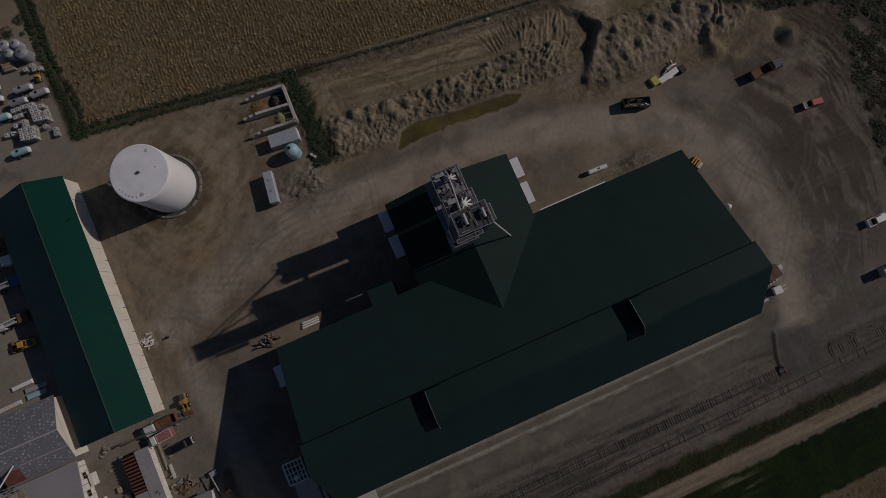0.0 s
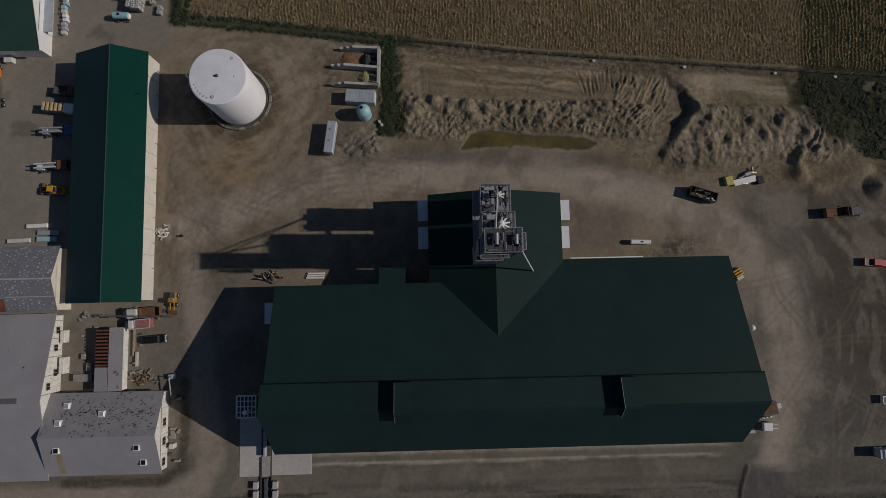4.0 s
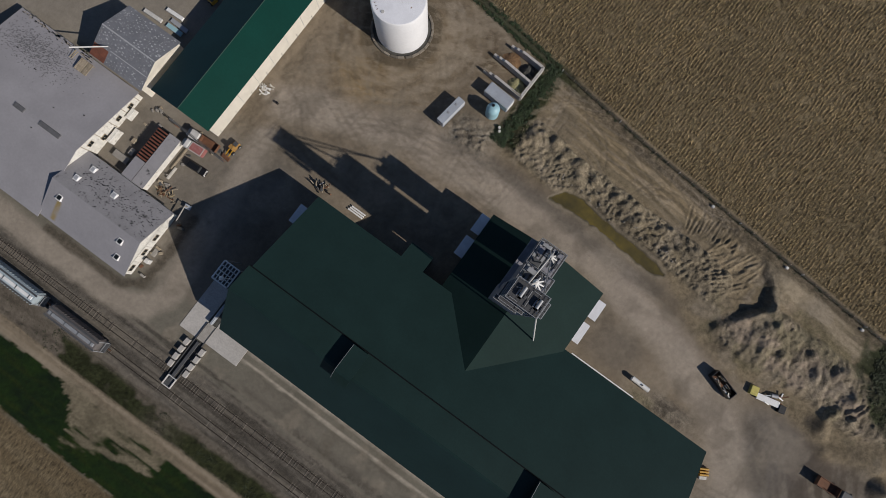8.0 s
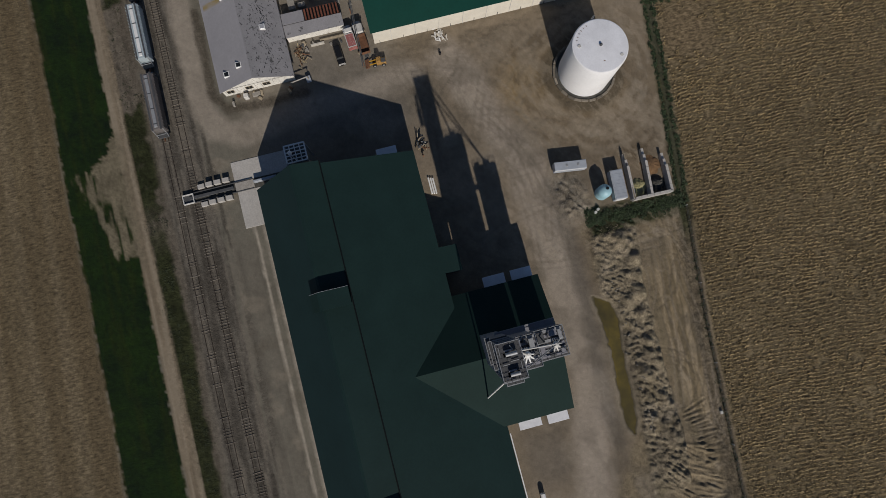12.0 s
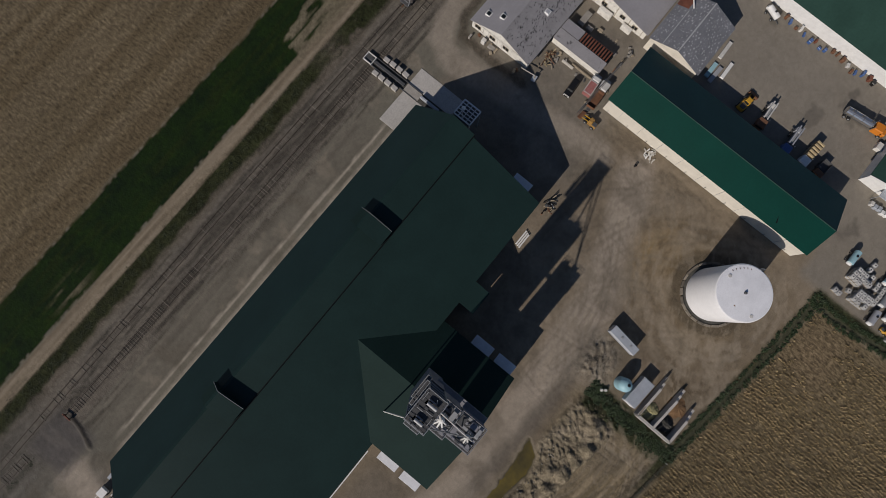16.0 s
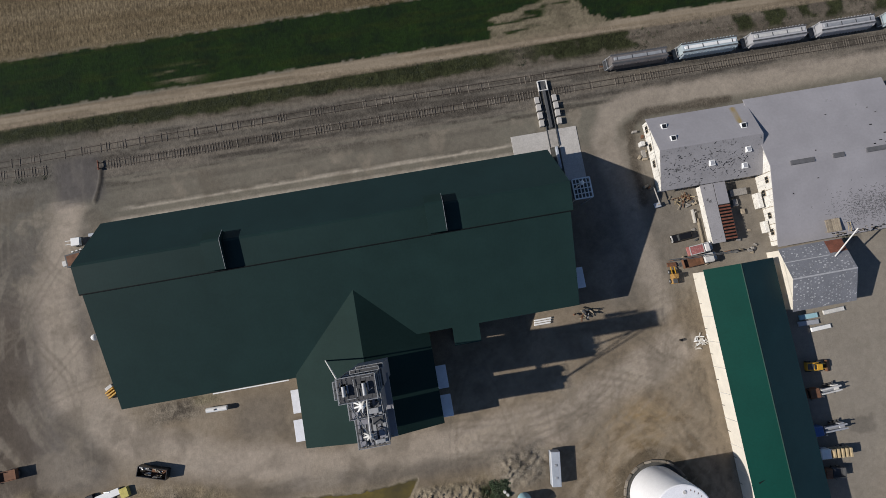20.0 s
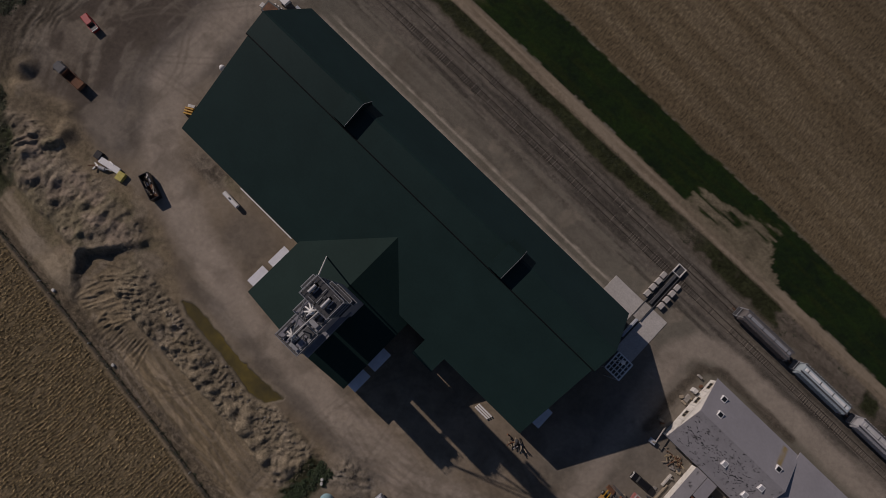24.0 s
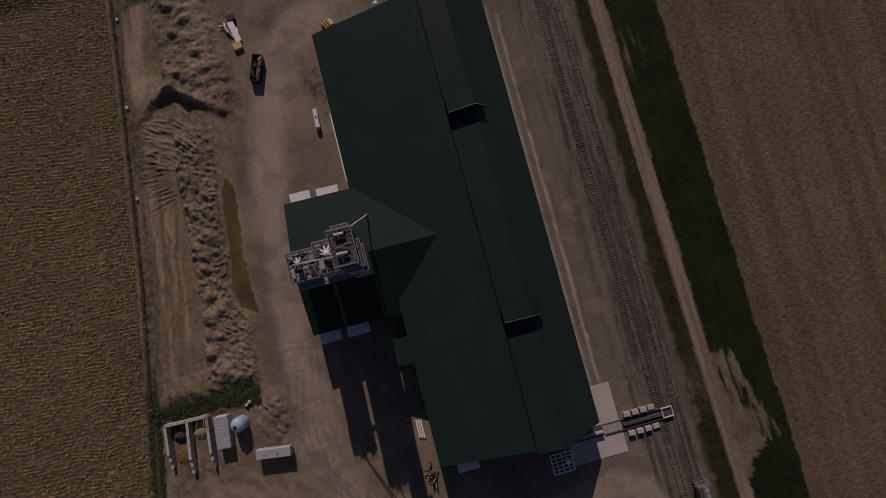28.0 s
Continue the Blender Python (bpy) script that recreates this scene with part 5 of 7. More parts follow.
for k in range(11):
    y = -13.3 + k * 0.84
    part("slat", Geo().sheet([(-82.0, 3.05), (-78.8, 3.3)], "y", y, y + 0.42, 0.1), RUST_RED, lean)

# pipe and litter between the old buildings
for x, y, w, d, h, mat in ((-86.0, -16.2, 4.6, 1.8, 1.2, CONCRETE_OLD), (-90.6, -13.0, 1.2, 4.0, 2.2, WALL_WHITE), (-84.8, -13.6, 1.3, 1.8, 0.9, CONCRETE_OLD),
                           (-90.9, -6.0, 1.1, 3.0, 1.8, WALL_WHITE), (-86.3, -11.0, 1.0, 1.4, 0.8, WOOD), (-73.3, -12.0, 0.5, 3.6, 0.8, WOOD_PALE), (-74.2, -8.0, 0.4, 6.5, 0.6, WOOD)):
    solid("stored_crate", Geo().slab(x - w / 2, y - d / 2, 0, x + w / 2, y + d / 2, h, 0.08), mat, "weathered crate or block beside the old buildings", "crate", group="yard clutter")


# ---- elevator tower over the wing ----
tower = thing("elevator_tower", "tall galvanised steel elevator tower with platforms and spouts", "tower")
CLAD = paint("tower_cladding", (0.25, 0.25, 0.275), 0.6, 0.2, big=0.12, fine=0.12, scale=0.6)


def clad_block(x0, y0, x1, y1, z0, z1, name="bin"):
    b = part(name, Geo().box(x0, y0, z0, x1, y1, z1 - 0.05), CLAD, tower, "grey clad bin block")
    part("deck", Geo().slab(x0 - 0.15, y0 - 0.1, z1 - 0.05, x1 + 0.15, y1 + 0.1, z1 + 0.08, 0.04), DECK, b)
    for k in range(int((y1 - y0) / 0.9)):
        y = y0 + 0.3 + k * 0.9
        part("grating_bar", Geo().box(x0, y, z1 + 0.08, x1, y + 0.12, z1 + 0.14), STEEL_DARK, b)
    return b


def railing(x0, y0, x1, y1, z, h=1.1, gap=1.6):
    """A handrail round a deck."""
    pts = [(x0, y0), (x1, y0), (x1, y1), (x0, y1)]
    for (ax, ay), (bx, by) in zip(pts, pts[1:] + pts[:1]):
        n = max(1, round(math.hypot(bx - ax, by - ay) / gap))
        g = Geo()
        for s in (h, h * 0.55):
            g.bar((ax, ay, z + s), (bx, by, z + s), 0.08)
        for k in range(n):
            f = k / n
            g.bar((ax + (bx - ax) * f, ay + (by - ay) * f, z), (ax + (bx - ax) * f, ay + (by - ay) * f, z + h), 0.09)
        part("railing", g, STEEL, tower)


clad_block(10.7, 18.3, 16.6, 24.0, 9, 28.0)
clad_block(10.4, 12.7, 16.5, 17.4, 9, 34.0)
clad_block(9.7, 8.7, 16.0, 12.6, 9, 33.0)
railing(10.6, 18.2, 16.7, 24.1, 28.1)
railing(10.3, 12.7, 16.6, 17.4, 34.1)
# long gallery down the west side
gal = part("side_gallery", Geo().slab(9.2, 11.0, 23.9, 10.65, 23.6, 24.0, 0.03), CLAD, tower, "grey side gallery deck")
for y in (11.3, 14.4, 16.9, 18.7, 21.0, 23.3):
    part("bracket", Geo().bar((10.6, y, 22.6), (9.3, y, 23.9), 0.12), STEEL, gal)
railing(9.2, 11.0, 10.6, 23.6, 24.0)
# open head frame
for x in (9.7, 12.9, 16.0):
    for y in (8.8, 12.5):
        part("column", Geo().bar((x, y, 33), (x, y, 45.5), 0.26), STEEL, tower)
for z in (36, 39.5, 43):
    for y in (8.8, 12.5):
        part("beam", Geo().bar((9.7, y, z), (16.0, y, z), 0.22), STEEL, tower)
    for x in (9.7, 16.0):
        part("beam", Geo().bar((x, 8.8, z), (x, 12.5, z), 0.22), STEEL, tower)
for x0, x1 in ((9.7, 12.9), (12.9, 16.0)):
    for z in (33, 36, 39.5):
        part("brace", Geo().bar((x0, 12.5, z), (x1, 12.5, z + 3.2), 0.14), STEEL, tower)
        part("brace", Geo().bar((x1, 8.8, z), (x0, 8.8, z + 3.2), 0.14), STEEL, tower)
# unseen floors added so that the open frame casts a nearly solid shadow
for z in (36.1, 39.0, 41.2, 43.4):
    part("floor", Geo().slab(9.8, 8.7, z, 15.9, 12.6, z + 0.1, 0.03), DECK, tower)
part("head_deck", Geo().slab(9.6, 8.5, 45.4, 16.1, 12.7, 45.5, 0.04), DECK, tower, "dark open-mesh head platform")
for k in range(9):
    part("grating_bar", Geo().box(9.8 + k * 0.76, 8.55, 45.5, 9.86 + k * 0.76, 12.65, 45.54), STEEL_DARK, tower)
for k in range(4):
    part("grating_bar", Geo().box(9.7, 9.0 + k * 1.05, 45.54, 16.0, 9.07 + k * 1.05, 45.58), STEEL_DARK, tower)
for x, y, dx, dy in ((10.2, 9.0, 1.6, 0), (13.3, 9.1, 0, 1.2), (13.2, 12.2, 1.5, 0), (10.3, 11.0, 0.8, 0.4), (12.9, 10.6, 0, 1.4), (15.6, 9.2, 0, 1.0)):
    part("conduit", Geo().tube((x, y, 45.75), (x + dx, y + dy, 45.8), 0.07, 6), STEEL, tower)
railing(9.6, 8.5, 16.1, 12.7, 45.5)
part("side_deck", Geo().slab(16.15, 9.0, 44.0, 16.9, 12.0, 44.1, 0.03), DECK, tower)
railing(16.15, 9.0, 16.9, 12.0, 44.1, 1.0)
part("side_deck", Geo().slab(9.1, 7.8, 41.9, 14.1, 8.4, 42.0, 0.03), DECK, tower)
railing(9.1, 7.8, 14.1, 8.4, 42.0)
part("side_deck", Geo().slab(8.6, 7.6, 38.9, 13.4, 8.5, 39.0, 0.03), DECK, tower)
railing(8.6, 7.6, 13.4, 8.5, 39.0)
for x, y0, y1 in ((15.05, 9.9, 11.6), (11.65, 9.9, 11.9)):
    leg = part("elevator_leg", Geo().box(x - 0.4, 9.6, 9, x + 0.4, 10.1, 45.5).box(x - 0.4, 11.2, 9, x + 0.4, 11.7, 45.5), STEEL, tower)
    part("head_drum", Geo().lying((x, y0, 46.2), (x, y1, 46.2), 0.34, 16, 0.3), STEEL, leg, "pale rounded head housing", smooth=True)
    part("motor", Geo().slab(x + 0.5, 10.0, 45.6, x + 1.0, 10.7, 46.3, 0.08), STEEL_DARK, leg)
    part("drive_guard", Geo().slab(x - 0.75, 9.8, 45.6, x - 0.5, 11.2, 46.0, 0.05), CLAD, leg)
# distributors, each with a fan of spouts
def distributor(cx, cy, cz, deck, mat, first, last, reach):
    d = part("distributor", Geo().lathe(cx, cy, [(0.35, cz - 0.6), (0.6, cz - 0.2), (0.6, cz + 0.25), (0.25, cz + 0.6)], 14), mat, tower, "pale spout distributor")
    for k in range(5):
        a = radians(first + k * (last - first) / 4)
        part("spout", Geo().tube((cx, cy, cz), (cx + reach * math.cos(a), cy + reach * math.sin(a), deck), 0.17, 8), mat, d)


distributor(13.7, 14.9, 36.4, 34.1, WHITE, -45, 75, 1.9)
distributor(13.9, 21.6, 30.4, 28.1, OFFWHITE, -10, 110, 1.7)
part("long_spout", Geo().tube((15.1, 12.6, 44.6), (14.0, 21.4, 30.9), 0.13, 10), STEEL, tower, "long steel spout")
part("long_spout", Geo().tube((11.7, 12.6, 44.6), (13.8, 21.4, 30.9), 0.15, 10), OFFWHITE, tower, "long pale spout")
part("head_spout", Geo().tube((11.9, 12.4, 44.0), (13.6, 14.7, 37.0), 0.2, 10), OFFWHITE, tower)
part("roof_spout", Geo().tube((16.2, 9.4, 43.0), (23.8, 7.1, 11.8), 0.17, 10), OFFWHITE, tower, "pale spout down to the wing roof")
# covers, hatches and conveyors on the two bin decks
for x, y, z, w, d2, h, mat in ((11.3, 13.6, 34.1, 1.0, 1.4, 0.7, CLAD), (12.0, 16.4, 34.1, 1.8, 1.0, 0.9, STEEL), (15.6, 16.6, 34.1, 1.2, 0.9, 0.4, CLAD), (11.2, 15.3, 34.1, 0.8, 0.8, 1.2, STEEL_DARK),
                               (15.9, 13.3, 34.1, 0.8, 0.7, 0.5, STEEL_DARK), (13.4, 17.0, 34.1, 0.9, 0.5, 0.5, STEEL_DARK), (12.2, 19.3, 28.1, 2.2, 1.4, 0.8, STEEL_DARK), (14.9, 19.2, 28.1, 1.9, 1.0, 0.4, CLAD),
                               (11.7, 21.8, 28.1, 1.2, 1.6, 1.0, CLAD), (12.3, 23.3, 28.1, 1.9, 0.7, 0.6, STEEL), (15.9, 21.0, 28.1, 0.8, 1.2, 0.5, STEEL_DARK), (15.6, 23.2, 28.1, 1.0, 0.9, 0.7, CLAD)):
    part("hatch_box", Geo().slab(x - w / 2, y - d2 / 2, z, x + w / 2, y + d2 / 2, z + h, 0.06), mat, tower)
for k in range(6):
    part("walkway_strip", Geo().box(10.9 + k * 0.98, 18.4, 28.14, 11.5 + k * 0.98, 23.9, 28.17), CLAD if k % 2 else STEEL, tower)
    part("walkway_strip", Geo().box(10.6 + k * 1.0, 12.8, 34.14, 11.15 + k * 1.0, 17.3, 34.17), CLAD if k % 2 else STEEL, tower)
for x, y, z, a, rise in ((11.4, 19.0, 28.6, 0.5, 1.6), (12.6, 20.6, 28.5, 2.4, 0.6), (14.8, 22.6, 28.5, 1.2, 0.3), (12.2, 14.2, 34.6, 0.3, 1.0), (14.6, 16.0, 34.5, 2.0, 0.6)):
    part("duct", Geo().tube((x, y, z), (x + 1.9 * math.cos(a), y + 1.3 * math.sin(a), z + rise), 0.14, 8), STEEL_DARK, tower)


# ---- railway ----
def track_y(pts, x):
    return float(np.interp(x, [p[0] for p in pts], [p[1] for p in pts]))


NEAR = [(-150, -51.5), (-76, -51.3), (-24, -51.1), (36, -51.0), (74.5, -50.8)]
FAR = [(-150, -55.9), (-40, -55.7), (12, -55.9), (65, -55.6), (100, -55.1), (150, -54.4)]
STUB = [(88.0, -51.9), (109, -52.7), (127, -53.1)]
sleeper_mesh = Geo().slab(-0.10, -1.2, 0, 0.10, 1.2, 0.16, 0.03).mesh("sleeper", SLEEPER)


def railway(pts, keep, worn, seed):
    t_ob = thing("railway_track", "weathered railway track on half-buried wooden sleepers", "railway track", kind="structure")
    for s in (-0.75, 0.75):
        g = Geo()
        for (ax, ay), (bx, by) in zip(pts, pts[1:]):
            g.bar((ax, ay + s, 0.09), (bx, by + s, 0.09), 0.11, 0.15)
        part("rail", g, RAIL, t_ob)
    r = random.Random(seed)
    rest = Geo()
    x = pts[0][0] + 0.3
    while x < pts[-1][0]:
        y = track_y(pts, x)
        buried = lattice(np.array([x]), np.array([y]), 9.0, seed)[0] < worn
        if r.random() < (0.62 - 0.5 * max(0.0, worn - 0.5) if buried else 0.96):
            z, a = r.uniform(-0.15, -0.05), r.uniform(-0.05, 0.05)
            if keep[0] < x < keep[1]:
                ob = part("sleeper", sleeper_mesh, SLEEPER, t_ob)
                ob.matrix_basis = Matrix.Translation((x, y, z)) @ Matrix.Rotation(a, 4, "Z")
            else:
                rest.slab(-0.12, -1.2, 0, 0.12, 1.2, 0.16, 0.03, Matrix.Translation((x, y, z)) @ Matrix.Rotation(a, 4, "Z"))
        x += 0.70
    if rest.v:
        tagged(part("sleepers_beyond", rest, SLEEPER, t_ob), kind="stuff")
    return t_ob


railway(NEAR, (-70, 60), 0.48, 201)
railway(FAR, (-60, 60), 0.9, 203)
railway(STUB, (88, 127), 0.1, 205)
stop = thing("buffer_stop", "rusty red steel buffer stop at the end of the track", "buffer stop", at=(75.0, -50.8, 0))
part("beam", Geo().slab(-0.15, -1.25, 0.7, 0.15, 1.25, 1.0, 0.05), RUST_RED, stop)
for y in (-0.75, 0.75):
    part("post", Geo().bar((0, y, 0), (0, y, 1.0), 0.22), RUST, stop)


def hopper(x, y, mat, top, label):
    car = thing("hopper_car", label, "railcar", at=(x, y, 0), group="hopper train")
    L, W = 17.3, 3.1
    body = Geo()
    prof = [(-W / 2, 1.5), (-W / 2, 3.9), (-W / 2 + 0.25, 4.35), (-0.9, 4.55), (0.9, 4.55), (W / 2 - 0.25, 4.35), (W / 2, 3.9), (W / 2, 1.5)]
    body.prism(prof, "x", -L / 2 + 1.3, L / 2 - 1.3)
    part("body", body, mat, car)
    for k in range(17):
        xx = -L / 2 + 1.6 + k * (L - 3.2) / 16
        for s in (-1, 1):
            part("side_rib", Geo().box(xx - 0.09, s * (W / 2) - 0.05 + 0.06 * s, 1.3, xx + 0.09, s * (W / 2) + 0.05 + 0.06 * s, 4.1), mat, car)
    part("hatch_trough", Geo().slab(-L / 2 + 1.7, -0.42, 4.5, L / 2 - 1.7, 0.42, 4.75, 0.06), top, car, "long roof loading hatch")
    for k in range(4):
        part("hatch_clamp", Geo().box(-6 + k * 4, -0.5, 4.74, -5.8 + k * 4, 0.5, 4.82), STEEL_DARK, car)
    for s in (-1, 1):
        part("running_board", Geo().box(-L / 2 + 1.0, s * 1.05 - 0.2, 4.5, L / 2 - 1.0, s * 1.05 + 0.2, 4.56), STEEL_DARK, car)
        part("end_frame", Geo().bar((s * (L / 2 - 0.3), -1.3, 1.2), (s * (L / 2 - 1.3), -1.3, 4.2), 0.14).bar((s * (L / 2 - 0.3), 1.3, 1.2), (s * (L / 2 - 1.3), 1.3, 4.2), 0.14)
             .bar((s * (L / 2 - 0.35), -1.3, 2.6), (s * (L / 2 - 0.35), 1.3, 2.6), 0.12), STEEL, car)
        part("end_sill", Geo().slab(s * (L / 2 - 0.7) - 0.7, -1.4, 0.95, s * (L / 2 - 0.7) + 0.7, 1.4, 1.25, 0.05), STEEL_DARK, car)
        bogie = part("bogie", Geo().slab(s * 6.2 - 1.3, -1.15, 0.45, s * 6.2 + 1.3, 1.15, 0.95, 0.08), RUST, car)
        for dx in (-0.9, 0.9):
            for dy in (-0.75, 0.75):
                part("wheel", Geo().tube((s * 6.2 + dx, dy - 0.07, 0.73), (s * 6.2 + dx, dy + 0.07, 0.73), 0.45, 14), RAIL, bogie)
        part("coupler", Geo().bar((s * (L / 2 - 0.3), 0, 0.95), (s * (L / 2 + 0.9), 0, 0.95), 0.25), RUST, car)
    for k in range(3):
        c = -4.2 + k * 4.2
        part("discharge_hopper", Geo().add([(c - 1.9, -1.45, 1.5), (c + 1.9, -1.45, 1.5), (c + 1.9, 1.45, 1.5), (c - 1.9, 1.45, 1.5), (c - 0.5, -0.5, 0.5), (c + 0.5, -0.5, 0.5), (c + 0.5, 0.5, 0.5), (c - 0.5, 0.5, 0.5)],
             [(0, 1, 2, 3), (7, 6, 5, 4), (0, 4, 5, 1), (1, 5, 6, 2), (2, 6, 7, 3), (3, 7, 4, 0)]), mat, car)
    return car


CAR_DARK = paint("dirty_grey_car", (0.17, 0.155, 0.15), 0.6, 0.2, big=0.2, fine=0.2, scale=0.6, stain=(0.12, 0.07, 0.05), stain_at=0.66)
CAR_BLUE = paint("pale_blue_grey_car", (0.40, 0.47, 0.50), 0.55, 0.1, big=0.12, fine=0.12, scale=0.5, stain=(0.25, 0.2, 0.17), stain_at=0.7)
CAR_GREY = paint("pale_grey_car", (0.42, 0.42, 0.43), 0.55, 0.1, big=0.12, fine=0.12, scale=0.5, stain=(0.25, 0.2, 0.17), stain_at=0.7)
for k, (mat, top, label) in enumerate(((CAR_DARK, STEEL, "dirty dark grey covered hopper railcar"), (CAR_BLUE, WHITE, "pale blue-grey covered hopper railcar"),
                                       (CAR_GREY, OFFWHITE, "pale grey covered hopper railcar"), (CAR_GREY, STEEL, "grey covered hopper railcar with steel hatches"), (CAR_BLUE, OFFWHITE, "weathered covered hopper railcar"))):
    hopper(-66.7 - 19.1 * k, -55.5, mat, top, label)

# unloading pit at the west end
solid("loading_slab", Geo().slab(-39.9, -40.8, 0, -30.2, -33.8, 0.12, 0.04), CONCRETE, "pale concrete slab beside the unloading pit", "concrete slab", kind="structure")
solid("loading_slab", Geo().slab(-47.8, -41.0, 0, -42.5, -26.0, 0.12, 0.04), CONCRETE, "pale concrete slab beside the unloading pit", "concrete slab", kind="structure")
pit = thing("unloading_conveyor", "covered belt conveyor in a pit between railway and building", "conveyor")
# flat dark sheet stands in for shade inside the pit, which isn't cut
part("pit_shade_sheet", Geo().box(-42.4, -53.0, 0.0, -40.0, -29.5, 0.05), DARKHEAP, pit)
part("belt", Geo().slab(-41.6, -52.8, 0.3, -40.8, -41.4, 0.7, 0.05), STEEL_DARK, pit)
part("belt", Geo().slab(-41.6, -36.0, 0.5, -41.0, -30.0, 1.6, 0.08), GREYBLUE, pit, "pale conveyor hood")
part("cover_plate", Geo().slab(-42.3, -41.0, 0.1, -40.1, -36.2, 0.35, 0.05), CONCRETE_OLD, pit)
for s in (-42.45, -39.95):
    part("side_rail", Geo().box(s - 0.08, -53.0, 0, s + 0.08, -36.4, 0.45), STEEL_DARK, pit)
hop = thing("rail_hopper", "small pale steel receiving hopper on the track", "hopper")
part("frame", Geo().box(-42.3, -54.4, 0.3, -42.1, -51.6, 0.9).box(-40.0, -54.4, 0.3, -39.8, -51.6, 0.9).box(-42.1, -54.4, 0.3, -40.0, -54.2, 0.9).box(-42.1, -51.8, 0.3, -40.0, -51.6, 0.9), OFFWHITE, hop)
part("grate", Geo().box(-42.1, -54.2, 0.3, -40.0, -51.8, 0.45), STEEL_DARK, hop)
for s, x in ((0, -43.6), (1, -38.9)):
    for k in range(4):
        b = solid("concrete_block", Geo().slab(-0.6, -0.85, 0, 0.6, 0.85, 1.1 if k < 3 else 0.7, 0.08), CONCRETE, "pale concrete block lining the unloading pit", "concrete block", group="pit blocks", at=(x, -42.9 - k * 2.15, 0), turn=RNG.uniform(-4, 4))
lift = thing("loading_platform", "square galvanised loading platform with guard rails", "platform")
for x in (-44.8, -40.5):
    for y in (-24.8, -20.0):
        part("post", Geo().bar((x, y, 0), (x, y, 11.0), 0.3), STEEL, lift)
part("deck", Geo().box(-44.9, -24.9, 9.6, -40.4, -19.9, 9.7), STEEL_DARK, lift)
for k in range(6):
    part("rail_bar", Geo().bar((-44.8 + k * 0.86, -24.8, 11.0), (-44.8 + k * 0.86, -19.9, 11.0), 0.2 if k % 5 else 0.3), WHITE, lift)
for k in range(5):
    part("rail_bar", Geo().bar((-44.8, -24.8 + k * 1.22, 11.0), (-40.5, -24.8 + k * 1.22, 11.0), 0.2 if k % 4 else 0.3), WHITE, lift)
part("lamp_cap", Geo().lathe(-40.9, -22.6, [(0.1, 9.7), (0.1, 16.6), (0.5, 16.7), (0.5, 17.1), (0.2, 17.4)], 14), WHITE, lift, "bright round cap on a thin pole")
part("fan_housing", Geo().slab(-43.0, -23.4, 9.7, -41.6, -22.0, 10.9, 0.1), BLACK, lift)
solid("wall_box", Geo().slab(-39.0, -9.6, 0, -37.4, -8.2, 2.2, 0.1), OFFWHITE, "pale electrical box by the west wall", "electrical box")


# ---- vehicles ----
def wheels(parent, xs, half, r=0.42, w=0.3):
    for x in xs:
        for s in (-1, 1):
            tyre = part("wheel", Geo().tube((x, s * half - w / 2, r), (x, s * half + w / 2, r), r, 14), RUBBER, parent)
            part("rim", Geo().tube((x, s * (half + w / 2) - 0.01, r), (x, s * (half + w / 2) + 0.02, r), r * 0.55, 10), STEEL, tyre)


def pickup(x, y, turn, mat, label, bed=True, closed=False):
    v = thing("pickup_truck" if not closed else "car", label, "pickup truck" if not closed else "car", at=(x, y, 0), turn=turn)
    part("body", Geo().slab(-2.8, -1.0, 0.42, 2.8, 1.0, 1.12, 0.16), mat, v)
    part("bonnet", Geo().slab(1.2, -0.92, 1.05, 2.7, 0.92, 1.24, 0.12), mat, v)
    x0 = -2.5 if closed else -0.9
    part("cab", Geo().box(x0, -0.92, 1.1, 1.25, 0.92, 1.85, top=0.82), mat, v)
    part("windscreen", Geo().add([(1.27, -0.82, 1.2), (1.27, 0.82, 1.2), (1.02, 0.72, 1.80), (1.02, -0.72, 1.80)], [(0, 1, 2, 3)]), GLASS_M, v)
    part("rear_window", Geo().add([(x0 - 0.02, -0.8, 1.2), (x0 - 0.02, 0.8, 1.2), (x0 + 0.2, 0.7, 1.8), (x0 + 0.2, -0.7, 1.8)], [(0, 1, 2, 3)]), GLASS_M, v)
    for s in (-1, 1):
        part("side_window", Geo().add([(x0 + 0.25, s * 0.905, 1.25), (1.0, s * 0.905, 1.25), (0.85, s * 0.80, 1.75), (x0 + 0.35, s * 0.80, 1.75)], [(0, 1, 2, 3)]), GLASS_M, v)
        part("headlight", Geo().slab(2.7, s * 0.7 - 0.2, 0.75, 2.83, s * 0.7 + 0.2, 0.95, 0.03), OFFWHITE, v)
    if not closed:
        part("bed_floor", Geo().box(-2.7, -0.85, 1.12, -1.0, 0.85, 1.16), BLACK, v)
        part("bed_side", Geo().box(-2.8, -1.0, 1.1, -0.95, -0.86, 1.38), mat, v)
        part("bed_side", Geo().box(-2.8, 0.86, 1.1, -0.95, 1.0, 1.38), mat, v)
        part("tailgate", Geo().box(-2.8, -0.86, 1.1, -2.68, 0.86, 1.38), WHITE, v)
    wheels(v, (-1.8, 1.8), 0.85)
    return v


